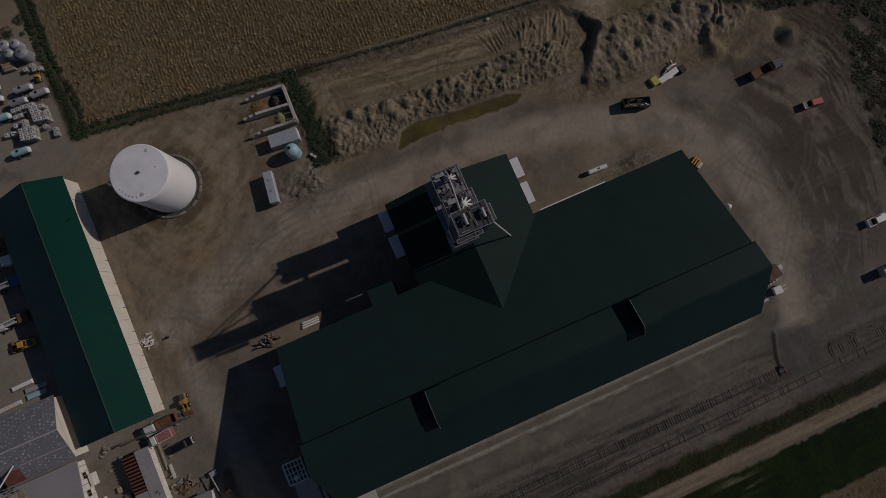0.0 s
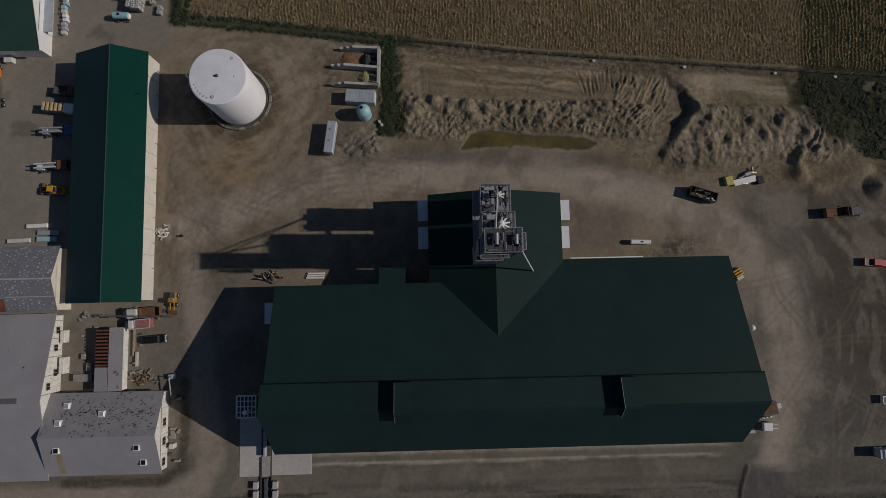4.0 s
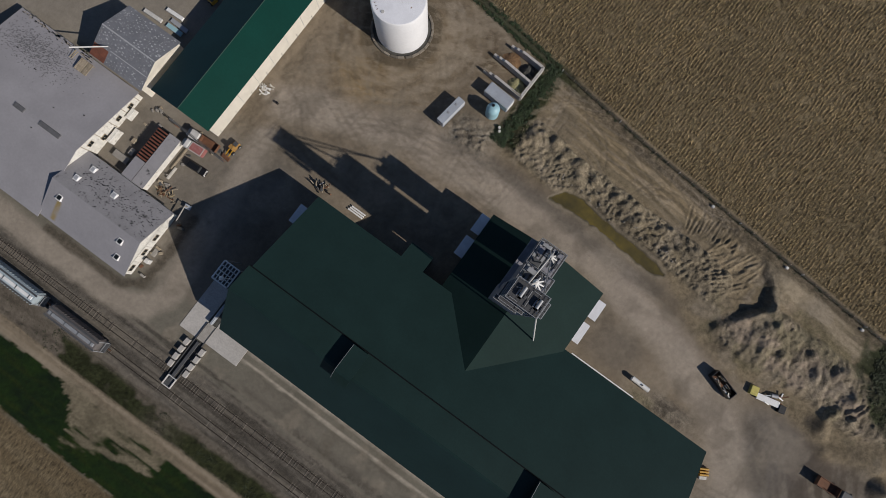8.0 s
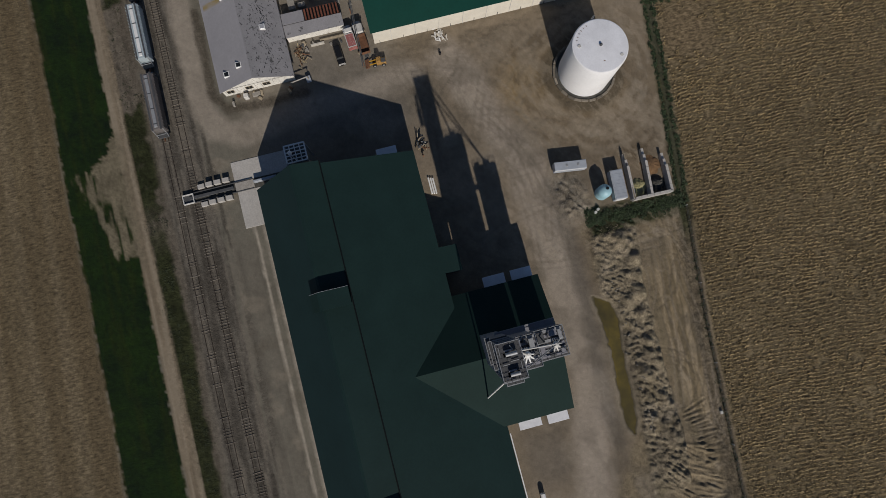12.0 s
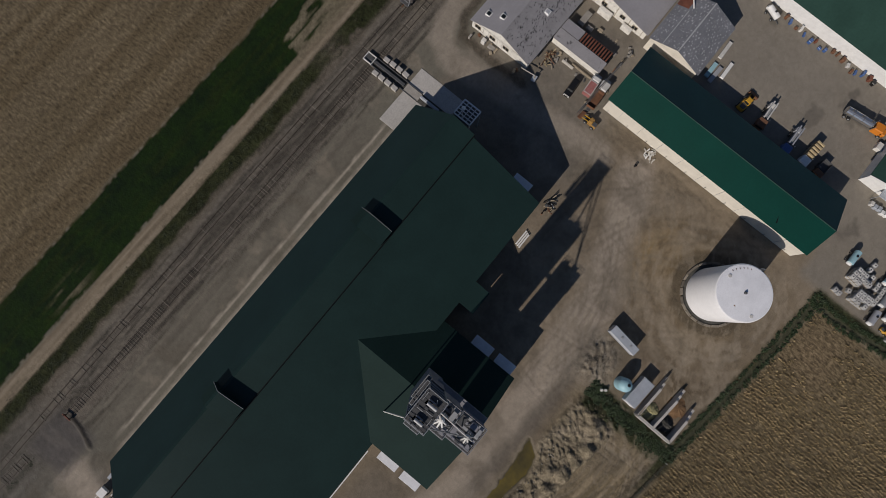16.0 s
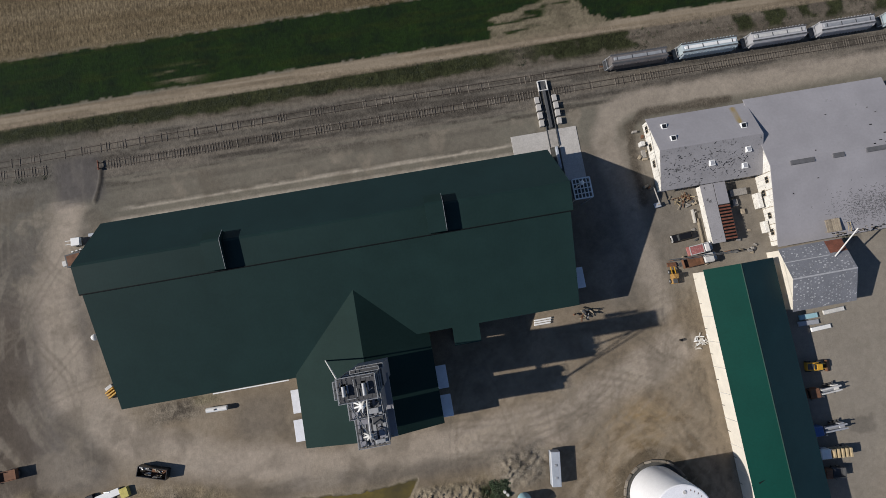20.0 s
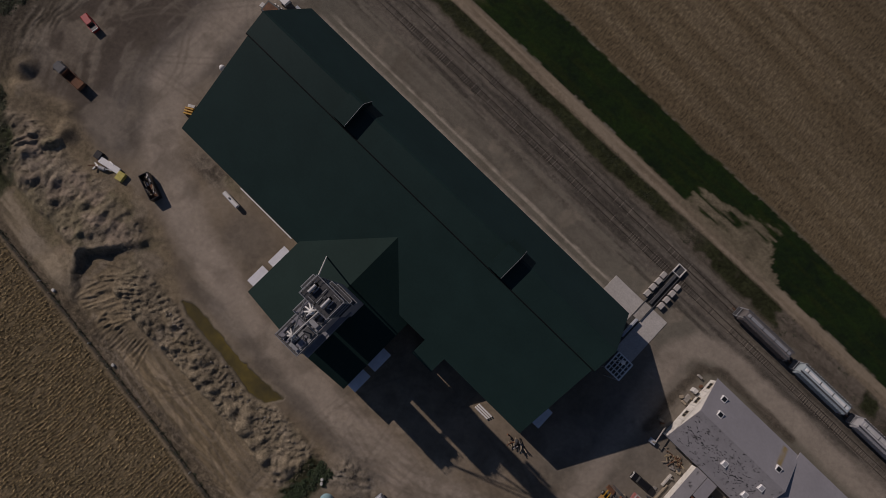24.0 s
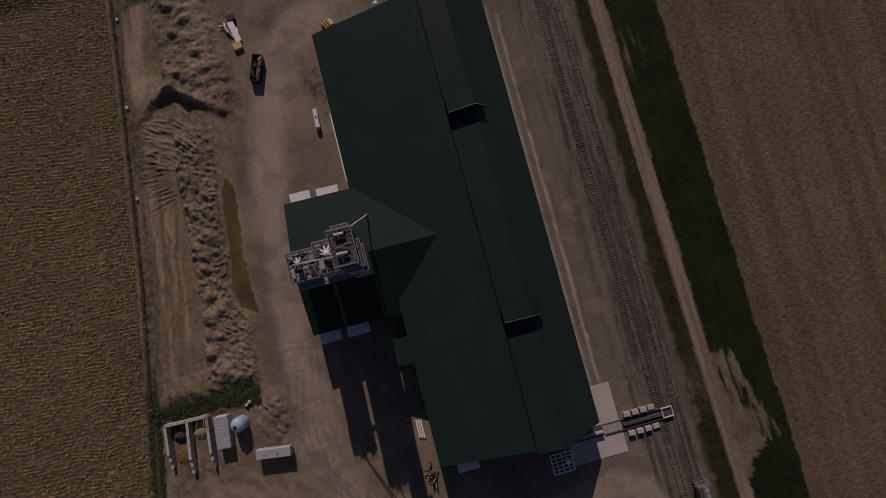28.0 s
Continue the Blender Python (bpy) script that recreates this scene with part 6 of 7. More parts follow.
def truck(x, y, turn, cab, label, kind, cab_len=2.6, length=9.0, load=None):
    """A lorry that faces +x: a cab, a frame, its axles, and what it carries."""
    v = thing("truck", label, "truck", at=(x, y, 0), turn=turn)
    f = length / 2
    part("chassis", Geo().box(-f, -0.5, 0.7, f - 0.4, 0.5, 1.05), STEEL_DARK, v)
    c = part("cab", Geo().slab(f - cab_len - 1.2, -1.2, 0.8, f - 1.2, 1.2, 2.9, 0.2), cab, v)
    part("windscreen", Geo().box(f - 1.21, -1.0, 1.9, f - 1.16, 1.0, 2.6), GLASS_M, c)
    part("bonnet", Geo().slab(f - 1.3, -0.95, 0.8, f, 0.95, 1.9, 0.2), cab, v)
    part("bumper", Geo().slab(f - 0.05, -1.2, 0.5, f + 0.15, 1.2, 0.8, 0.04), CHROME, v)
    for s in (-1, 1):
        part("exhaust_stack", Geo().tube((f - cab_len - 1.35, s * 1.05, 1.0), (f - cab_len - 1.35, s * 1.05, 3.5), 0.09, 8), CHROME, v)
        part("mirror", Geo().slab(f - 1.5, s * 1.4 - 0.12, 1.9, f - 1.35, s * 1.4 + 0.12, 2.4, 0.03), BLACK, v)
    back = f - cab_len - 1.5
    wheels(v, (f - 0.9, -f + 2.2, -f + 0.9), 1.0, 0.5, 0.4)
    if kind == "tank":
        part("vessel", Geo().lying((-f, 0, 2.0), (back - 0.2, 0, 2.0), 1.05, 16, 0.4), load or CHROME, v, "polished cylindrical vessel")
        for k in range(3):
            xx = -f + 1.2 + k * (back + f - 2.2) / 2
            part("manhole", Geo().lathe(xx, 0, [(0.3, 2.95), (0.3, 3.2)], 12), STEEL_DARK, v)
            part("band", Geo().tube((xx + 0.6, 0, 2.0), (xx + 0.75, 0, 2.0), 1.08, 16), STEEL_DARK, v)
    elif kind == "boom":
        for s in (-0.5, 0.5):
            part("boom", Geo().bar((-f - 0.6, s, 2.4), (back, s, 2.7), 0.35), load or OFFWHITE, v, "pale folded boom")
        part("drum", Geo().lying((-f + 0.4, 0, 1.6), (back - 0.6, 0, 1.6), 0.55, 14), STEEL, v)
        part("turntable", Geo().slab(-f - 0.2, -0.9, 1.05, -f + 1.3, 0.9, 2.2, 0.12), load or OFFWHITE, v)
        part("outrigger", Geo().box(-f + 0.2, -1.5, 0.7, -f + 0.5, 1.5, 0.95), STEEL_DARK, v)
    elif kind == "boxes":
        part("bed", Geo().box(-f, -1.2, 1.05, back, 1.2, 1.25), WOOD, v)
        n = 5
        for k in range(n):
            xx = -f + 0.2 + k * (back + f) / n
            part("crate", Geo().slab(xx, -1.1, 1.25, xx + (back + f) / n * 0.55, 1.1, 2.9, 0.08), load or TAN, v)
    elif kind == "dump":
        part("bed_floor", Geo().box(-f, -1.2, 1.1, back, 1.2, 1.25), load or STEEL_DARK, v)
        for s in (-1, 1):
            part("bed_side", Geo().box(-f, s * 1.15 - 0.06, 1.2, back, s * 1.15 + 0.06, 2.3), load or STEEL_DARK, v)
        part("headboard", Geo().box(back - 0.1, -1.2, 1.2, back, 1.2, 2.6), load or STEEL_DARK, v)
        part("tailboard", Geo().box(-f, -1.1, 1.2, -f + 0.1, 1.1, 2.2), load or STEEL_DARK, v)
    elif kind == "box":
        part("box_body", Geo().slab(-f, -1.15, 1.05, back, 1.15, 2.9, 0.08), load, v)
        part("roof_edge", Geo().ring(-f - 0.02, -1.17, back + 0.02, 1.17, 2.86, 2.94, 0.18), OFFWHITE, v)
    elif kind == "flat":
        part("bed", Geo().box(-f, -1.2, 1.05, back, 1.2, 1.25), load or WOOD, v)
    return v


FADED_RED = paint("faded_red_paint", (0.33, 0.12, 0.11), 0.6, big=0.25, fine=0.25, scale=0.8, stain=(0.45, 0.36, 0.33), stain_at=0.6)
truck(-94.3, 36.9, 2, RUST, "parked truck with brown cab and pale folded boom", "boom", load=OFFWHITE)
truck(-93.1, 46.0, 0, BLUE, "parked truck with blue cab and silver tank", "boom", load=SILVER, length=9.6)
truck(-93.5, 51.8, -6, WHITE, "parked truck with white cab and tan crates", "boxes", load=TAN, length=9.4)
truck(-92.2, 56.4, -8, RUST, "parked dump truck with dull brown cab", "dump", length=6.8, cab_len=1.8)
truck(-110.9, 58.4, 97, ORANGE, "orange-cabbed truck with polished tank body", "tank", length=12.0)
truck(112.9, -39.0, 0, ORANGE, "orange-cabbed truck with grey crates on its bed", "boxes", load=GREYBLUE, length=9.4)
truck(105.9, 21.0, 3, STEEL_DARK, "dusty dark flatbed truck", "dump", load=RUST, length=9.6)
truck(-72.4, -3.4, 184, OFFWHITE, "small white truck with faded red box body", "box", load=FADED_RED, length=6.6, cab_len=1.4)
truck(-71.7, -0.6, 184, OFFWHITE, "crane truck with pale cab beside the shed", "dump", load=RUST, length=9.0)
pickup(113.3, 7.9, -5, RED, "red pickup truck with a pale tailgate")
pickup(114.4, -26.4, 0, WHITE, "white pickup truck parked on gravel")
pickup(-68.7, -7.2, 4, BLACK, "black car parked on dirt", closed=True)


def loader(x, y, turn, label, body=None, size=1.0):
    v = thing("wheel_loader", label, "wheel loader", at=(x, y, 0), turn=turn)
    v.scale = (size,) * 3
    part("body", Geo().slab(-2.6, -1.0, 0.7, 0.6, 1.0, 1.9, 0.15), body or YELLOW, v)
    part("cab", Geo().box(-0.9, -0.8, 1.9, 0.6, 0.8, 3.1, top=0.88), body or YELLOW, v)
    part("engine_cover", Geo().slab(-2.5, -0.7, 1.9, -1.0, 0.7, 2.1, 0.08), STEEL_DARK, v)
    part("cab_glass", Geo().box(-0.93, -0.7, 2.1, 0.63, 0.7, 2.85, top=0.94), GLASS_M, v)
    for s in (-0.6, 0.6):
        part("lift_arm", Geo().bar((0.4, s, 1.6), (3.0, s, 0.8), 0.25), YELLOW, v)
    part("bucket", Geo().prism([(2.9, 0.2), (4.3, 0.2), (4.3, 0.35), (3.2, 1.1), (2.9, 1.1)], "y", -1.4, 1.4), RUST, v)
    wheels(v, (-1.7, 1.2), 1.05, 0.7, 0.5)
    return v


TAN_YELLOW = paint("worn_ochre_paint", (0.36, 0.20, 0.05), 0.7, big=0.3, fine=0.3, scale=1.0, stain=(0.12, 0.07, 0.04), stain_at=0.58)
loader(-95.0, 30.8, 172, "orange-yellow wheel loader parked beside the shed")
loader(-64.5, 2.2, -95, "worn ochre loader with yellow arms by the shed", TAN_YELLOW, 0.8)
part_boom = thing("crane_boom", "long dull lattice crane boom lying on trestles", "crane boom")
part("boom", Geo().bar((-63.6, -1.9, 2.4), (-81.0, -1.2, 3.2), 0.25).bar((-63.6, -1.5, 2.4), (-81.0, -0.9, 3.2), 0.16), STEEL_DARK, part_boom)
for x in (-64.5, -79.5):
    part("trestle", Geo().bar((x, -1.6, 0), (x, -1.6, 2.5), 0.2), RUST, part_boom)

# dumpster, wreck, lying tank and machines round the building
dump = thing("open_dumpster", "black open-topped steel dumpster full of pale scrap", "dumpster", at=(70.0, 26.3, 0), turn=-18)
for s in (-1, 1):
    part("side", Geo().box(-3.5, s * 1.15 - 0.08, 0.2, 3.5, s * 1.15 + 0.08, 2.2), BLACK, dump)
    part("end", Geo().box(s * 3.45 - 0.08, -1.1, 0.2, s * 3.45 + 0.08, 1.1, 2.2), BLACK, dump)
part("floor", Geo().box(-3.4, -1.1, 0.2, 3.4, 1.1, 0.4), RUST, dump)
for k in range(26):
    x, y, a = RNG.uniform(-2.9, 2.6), RNG.uniform(-0.9, 0.9), RNG.gauss(0, 0.35)
    l = RNG.uniform(0.6, 2.6)
    x1, y1 = max(-3.2, min(3.2, x + l * math.cos(a))), max(-1, min(1, y + l * math.sin(a)))
    part("scrap", Geo().bar((x, y, RNG.uniform(1.4, 2.1)), (x1, y1, RNG.uniform(1.5, 2.2)), RNG.uniform(0.1, 0.3)), RNG.choice([OFFWHITE, STEEL_DARK, WOOD, BLACK]), dump)
wreck = thing("broken_trailer", "broken white trailer panel with a yellow box and scrap", "scrap heap", at=(81.0, 29.8, 0), turn=12)
part("white_panel", Geo().slab(-2.4, -0.9, 0.4, 3.6, 0.7, 0.8, 0.08), WHITE, wreck)
part("yellow_box", Geo().slab(-4.4, -0.4, 0, -2.4, 1.9, 1.0, 0.1), SULPHUR, wreck)
part("drum", Geo().lying((1.0, 1.4, 0.5), (2.6, 1.7, 0.5), 0.5), STEEL, wreck)
part("dark_frame", Geo().slab(3.6, -1.8, 0, 5.4, 0.2, 1.0, 0.1), BLACK, wreck)
for k in range(9):
    a = RNG.uniform(0, 3.1)
    x, y = RNG.uniform(-2, 6.5), RNG.uniform(-1.6, 2.0)
    part("scrap", Geo().bar((x, y, 0.3), (x + 1.6 * math.cos(a), y + 1.6 * math.sin(a), 0.8), 0.25), RNG.choice([WHITE, STEEL_DARK, RUST]), wreck)
lpg = thing("lying_gas_tank", "white lying gas tank on saddles", "gas tank", at=(53.4, 14.4, 0), turn=-2)
part("vessel", Geo().lying((-2.5, 0, 1.1), (2.5, 0, 1.1), 0.62, 18, 0.8), WHITE, lpg, smooth=True)
for x in (-1.5, 1.5):
    part("saddle", Geo().slab(x - 0.2, -0.6, 0, x + 0.2, 0.6, 0.7, 0.04), CONCRETE_OLD, lpg)
part("valve_dome", Geo().lathe(0.3, 0, [(0.2, 1.7), (0.2, 1.95)], 12), STEEL_DARK, lpg)
fork = thing("yellow_implement", "yellow steel implement on a pale pallet", "implement", at=(78.2, 6.2, 0), turn=30)
for k in range(3):
    part("bar", Geo().slab(-1.3, -0.9 + k * 0.7, 0.2, 1.0, -0.5 + k * 0.7, 0.9, 0.06), YELLOW, fork)
part("pallet", Geo().slab(-1.2, -1.9, 0, 0.6, -1.1, 0.5, 0.05), OFFWHITE, fork)
solid("white_dome_tank", Geo().lathe(0, 0, [(0.75, 0), (0.8, 1.0), (0.6, 1.5), (0.15, 1.75)], 18), WHITE, "small white domed tank by the wall", "tank", at=(80.4, -7.9, 0), smooth=True)
mach = thing("field_spreader", "grey and brown field spreader parked by the wall", "spreader", at=(82.6, -27.6, 0), turn=8)
part("hopper", Geo().box(-1.8, -1.5, 0.8, 1.8, 1.5, 2.2, top=1.08), STEEL_DARK, mach)
part("inside", Geo().box(-1.6, -1.3, 2.1, 1.6, 1.3, 2.26), RUST, mach)
part("drawbar", Geo().slab(1.8, -0.7, 0.5, 3.6, 0.7, 1.1, 0.1), OFFWHITE, mach)
wheels(mach, (-0.9, 0.5), 1.75, 0.6, 0.4)
for k in range(5):
    part("side_bar", Geo().slab(-3.6 + k * 1.0, -2.6, 0.3, -3.0 + k * 1.0, -2.2, 0.7, 0.05), OFFWHITE, mach)
cart = thing("small_trailer", "small white trailer with a forked drawbar", "trailer", at=(82.6, -32.2, 0), turn=-2)
part("box", Geo().slab(-1.3, -1.0, 0.5, 0.9, 1.0, 1.3, 0.1), WHITE, cart)
for s in (-0.45, 0.45):
    part("drawbar", Geo().bar((0.9, s, 0.7), (2.5, s, 0.7), 0.16), OFFWHITE, cart)
wheels(cart, (-0.2,), 1.1, 0.35, 0.2)
for x, y, w, d in ((78.4, -33.4, 2.2, 0.8), (79.2, -30.6, 1.8, 0.9)):
    solid("loose_panel", Geo().slab(x - w / 2, y - d / 2, 0, x + w / 2, y + d / 2, 0.5, 0.05), GREYBLUE, "pale sheet metal panels stacked by the wall", "panel stack", group="panels by the wall")
timber = thing("timber_stack", "stack of pale squared timbers on dirt", "timber stack", at=(-29.3, 7.7, 0))
for k in range(3):
    part("timber", Geo().slab(-2.2 + 0.2 * k, -0.75 + k * 0.55, 0, 2.2 + 0.1 * k, -0.35 + k * 0.55, 0.55, 0.05), WHITE, timber)
scrap = thing("scrap_timber_heap", "heap of dark timbers and bent steel at the corner", "scrap heap", at=(-40.0, 7.4, 0))
for k in range(26):
    a, l = RNG.uniform(0, 3.14), RNG.uniform(0.6, 1.8)
    x, y = RNG.gauss(0, 1.1), RNG.gauss(0, 0.7)
    part("timber", Geo().bar((x, y, RNG.uniform(0.1, 0.8)), (x + l * math.cos(a), y + l * math.sin(a), RNG.uniform(0.2, 1.6)), RNG.uniform(0.15, 0.35)), RNG.choice([WOOD, STEEL_DARK, BLACK, OFFWHITE, RUST]), scrap)
rubbish = thing("board_heap", "heap of broken pale boards by the shed wall", "board heap", at=(-67.6, 19.4, 0))
for k in range(30):
    a, l = RNG.uniform(0, 3.14), RNG.uniform(0.5, 1.5)
    x, y = RNG.gauss(0, 0.8), RNG.gauss(0, 1.0)
    part("board", Geo().bar((x, y, RNG.uniform(0.05, 0.5)), (x + l * math.cos(a), y + l * math.sin(a), RNG.uniform(0.1, 0.7)), 0.3, 0.08), RNG.choice([WOOD_PALE, OFFWHITE, WHITE]), rubbish)
solid("oil_drum", Geo().lathe(0, 0, [(0.32, 0), (0.32, 0.85), (0.28, 0.9)], 14), BLACK, "dark oil drum on the yard", "drum", at=(-63.0, 18.5, 0))
brush = thing("brush_pile", "pile of brown brushwood and broken pallets", "brush pile", at=(-71.3, -17.3, 0))
for k in range(40):
    a, l = RNG.uniform(0, 3.14), RNG.uniform(0.6, 1.8)
    x, y = RNG.gauss(0, 1.2), RNG.gauss(0, 0.7)
    part("stick", Geo().bar((x, y, RNG.uniform(0.05, 0.6)), (x + l * math.cos(a), y + l * math.sin(a), RNG.uniform(0.2, 1.0)), 0.14), RNG.choice([WOOD, TAN, RUST]), brush)
trail = thing("gate_frame", "weathered timber gate frame by the annex corner", "gate frame", at=(-64.0, -18.6, 0), turn=8)
for y in (-2.2, 2.2):
    part("post", Geo().bar((0, y, 0), (0, y, 2.6), 0.2), WOOD, trail)
part("beam", Geo().bar((0, -2.4, 2.5), (0, 2.4, 2.5), 0.2), WOOD_PALE, trail)
part("panel", Geo().slab(-0.9, 1.6, 0.8, 0.9, 2.8, 1.1, 0.05), GREYBLUE, trail)
for (x, y, l, w, mat, turn) in ((-96.8, 18.4, 4.8, 1.3, BLUE_TANK, 0), (-96.4, 20.0, 5.4, 1.2, SILVER, -2), (-99.3, 21.8, 5.2, 1.1, WHITE, 2), (-103.7, 18.1, 5.6, 1.1, OFFWHITE, 2)):
    b = thing("steel_trough", "long pale steel trough on the concrete yard", "trough", at=(x, y, 0), turn=turn, group="troughs by the hut")
    part("floor", Geo().slab(-l / 2, -w / 2, 0.15, l / 2, w / 2, 0.6, 0.06), mat, b)
    part("rim", Geo().box(-l / 2, -w / 2, 0.6, l / 2, -w / 2 + 0.08, 0.75).box(-l / 2, w / 2 - 0.08, 0.6, l / 2, w / 2, 0.75), STEEL, b)

for k in range(34):
    x, y = RNG.choice([(RNG.uniform(-91, -83), RNG.uniform(-17, -3)), (RNG.uniform(-76, -66), RNG.uniform(-3, 1.5)), (RNG.uniform(-74.5, -72.5), RNG.uniform(-17, -5)), (RNG.uniform(-89, -82), RNG.uniform(-3, 1.0)), (RNG.uniform(-64.8, -62.5), RNG.uniform(-37, -20))])
    w, d, h = RNG.uniform(0.4, 1.5), RNG.uniform(0.3, 1.0), RNG.uniform(0.2, 0.9)
    solid("stored_crate", Geo().slab(-w / 2, -d / 2, 0, w / 2, d / 2, h, 0.06), RNG.choice([WOOD, WOOD, CONCRETE_OLD, CONCRETE_OLD, RUST, STEEL_DARK]), "weathered crate or block beside the old buildings", "crate", group="yard clutter", at=(x, y, 0), turn=RNG.uniform(-40, 40))


# ---- storage bays north of the lane ----
bays = thing("storage_bays", "open concrete storage bays with timber-capped walls", "storage bays")
for a, b in (((-22.6, 67.0), (-12.4, 66.4)), ((-25.0, 62.4), (-12.9, 61.2)), ((-24.8, 57.4), (-12.6, 56.5)), ((-12.4, 66.6), (-12.7, 56.4))):
    m = Vector((b[0] - a[0], b[1] - a[1], 0))
    n = max(2, round(m.length / 1.8))
    for k in range(n):
        p, q = Vector((*a, 0)) + m * (k / n), Vector((*a, 0)) + m * ((k + 0.96) / n)
        h = 2.5 if k > 1 or m.y < -5 else 1.3 + 0.6 * k
        part("wall_block", Geo().box(0, -0.32, 0, (q - p).length, 0.32, h, Matrix.Translation(p) @ Matrix.Rotation(math.atan2(m.y, m.x), 4, "Z")), CONCRETE, bays)
part("cap_timber", Geo().bar((-24.9, 57.4, 1.5), (-13.0, 56.5, 2.6), 0.3), WOOD, bays)


def heap_mesh(r, h, seed, n=22):
    g, q = Geo(), random.Random(seed)
    rings = [(1.0, 0.0), (0.82, 0.32), (0.55, 0.7), (0.25, 0.94), (0.05, 1.0)]
    pts = []
    for s, z in rings:
        for i in range(n):
            a = 2 * math.pi * i / n
            w = r * s * (1 + q.uniform(-0.12, 0.12))
            pts.append((w * math.cos(a), w * math.sin(a), max(0, z * h + q.uniform(-0.06, 0.06) * h * (z > 0))))
    fs = [(k * n + i, k * n + (i + 1) % n, (k + 1) * n + (i + 1) % n, (k + 1) * n + i) for k in range(len(rings) - 1) for i in range(n)]
    g.add(pts, fs + [tuple((len(rings) - 1) * n + i for i in range(n))])
    return g


PALE_YELLOW = paint("pale_yellow_bulk", (0.40, 0.37, 0.19), 0.95, big=0.2, fine=0.3, scale=0.8)
solid("bulk_mound", heap_mesh(2.3, 1.1, 3), PALE_YELLOW, "yellow bulk heap inside a storage bay", "bulk mound", at=(-15.6, 59.0, 0))
solid("bulk_mound", heap_mesh(2.1, 1.4, 4), DARKHEAP, "dark bulk heap inside a storage bay", "bulk mound", at=(-15.4, 64.0, 0))
solid("bulk_mound", heap_mesh(2.6, 0.6, 5), paint("brown_heap", (0.17, 0.10, 0.05), 0.95, big=0.2, fine=0.3, scale=0.8), "low brown heap inside a storage bay", "bulk mound", at=(-20.5, 63.8, 0))
box_c = thing("storage_container", "grey storage container beside the bays", "container", at=(-17.3, 53.5, 0), turn=-4)
part("shell", Geo().slab(-3.8, -1.6, 0.1, 3.8, 1.6, 2.8, 0.12), GREYBLUE, box_c)
part("end_door", Geo().box(3.8, -1.3, 0.2, 3.86, 1.3, 2.6), WHITE, box_c)
for k in range(9):
    part("roof_rib", Geo().box(-3.5 + k * 0.85, -1.5, 2.8, -3.42 + k * 0.85, 1.5, 2.84), GREYBLUE, box_c)
part("eave_strip", Geo().box(-3.8, -1.66, 2.55, 3.8, -1.6, 2.75), OFFWHITE, box_c)
bt = thing("blue_poly_tank", "pale blue upright plastic tank with domed top", "tank", at=(-16.4, 49.3, 0))
part("shell", Geo().lathe(0, 0, [(1.75, 0), (1.75, 3.4), (1.6, 3.9), (1.1, 4.4), (0.5, 4.65)], 32), BLUE_TANK, bt, smooth=True)
part("lid", Geo().lathe(-0.35, 0.35, [(0.4, 4.45), (0.4, 4.75)], 14), BLACK, bt)
tr = thing("box_trailer", "grey-blue box trailer on the dirt yard", "trailer", at=(-25.0, 42.8, 0), turn=-8)
part("box", Geo().slab(-1.12, -4.1, 0.7, 1.12, 4.1, 3.1, 0.1), GREYBLUE, tr)
part("side_strip", Geo().box(1.12, -4.0, 2.7, 1.18, 4.0, 3.0), WHITE, tr)
part("roof_hatch", Geo().slab(-0.3, -1.2, 3.1, 0.3, -0.7, 3.22, 0.04), STEEL, tr)
part("roof_hatch", Geo().slab(-0.3, 1.7, 3.1, 0.3, 2.2, 3.22, 0.04), STEEL, tr)
for y in (-3.2, -2.2):
    for s in (-1, 1):
        part("wheel", Geo().tube((s * 0.95 - 0.15, y, 0.45), (s * 0.95 + 0.15, y, 0.45), 0.45, 14), RUBBER, tr)
part("landing_leg", Geo().bar((0, 3.2, 0), (0, 3.2, 0.7), 0.2), STEEL_DARK, tr)
for x, y in ((-12.6, 47.2), (-12.0, 46.4)):
    solid("barrel", Geo().lathe(0, 0, [(0.35, 0), (0.38, 0.5), (0.33, 1.0)], 12), OFFWHITE, "small pale barrel by the hedge", "barrel", at=(x, y, 0), group="barrels by the hedge")


# ---- pallets, totes and tanks on the concrete yard ----
def tote(at, turn=0):
    v = thing("intermediate_bulk_tote", "white caged liquid tote on a pallet", "tote", at=at, turn=turn, group="caged totes")
    part("bottle", Geo().slab(-0.52, -0.52, 0.15, 0.52, 0.52, 1.12, 0.1), OFFWHITE, v)
    for z in (0.4, 0.75, 1.1):
        part("cage_hoop", Geo().ring(-0.6, -0.6, 0.6, 0.6, z - 0.03, z + 0.03, 0.06), STEEL, v)
    part("pallet", Geo().box(-0.6, -0.6, 0, 0.6, 0.6, 0.14), WOOD, v)
    part("cap", Geo().lathe(0, 0, [(0.16, 1.12), (0.16, 1.2)], 10), BLACK, v)
    return v


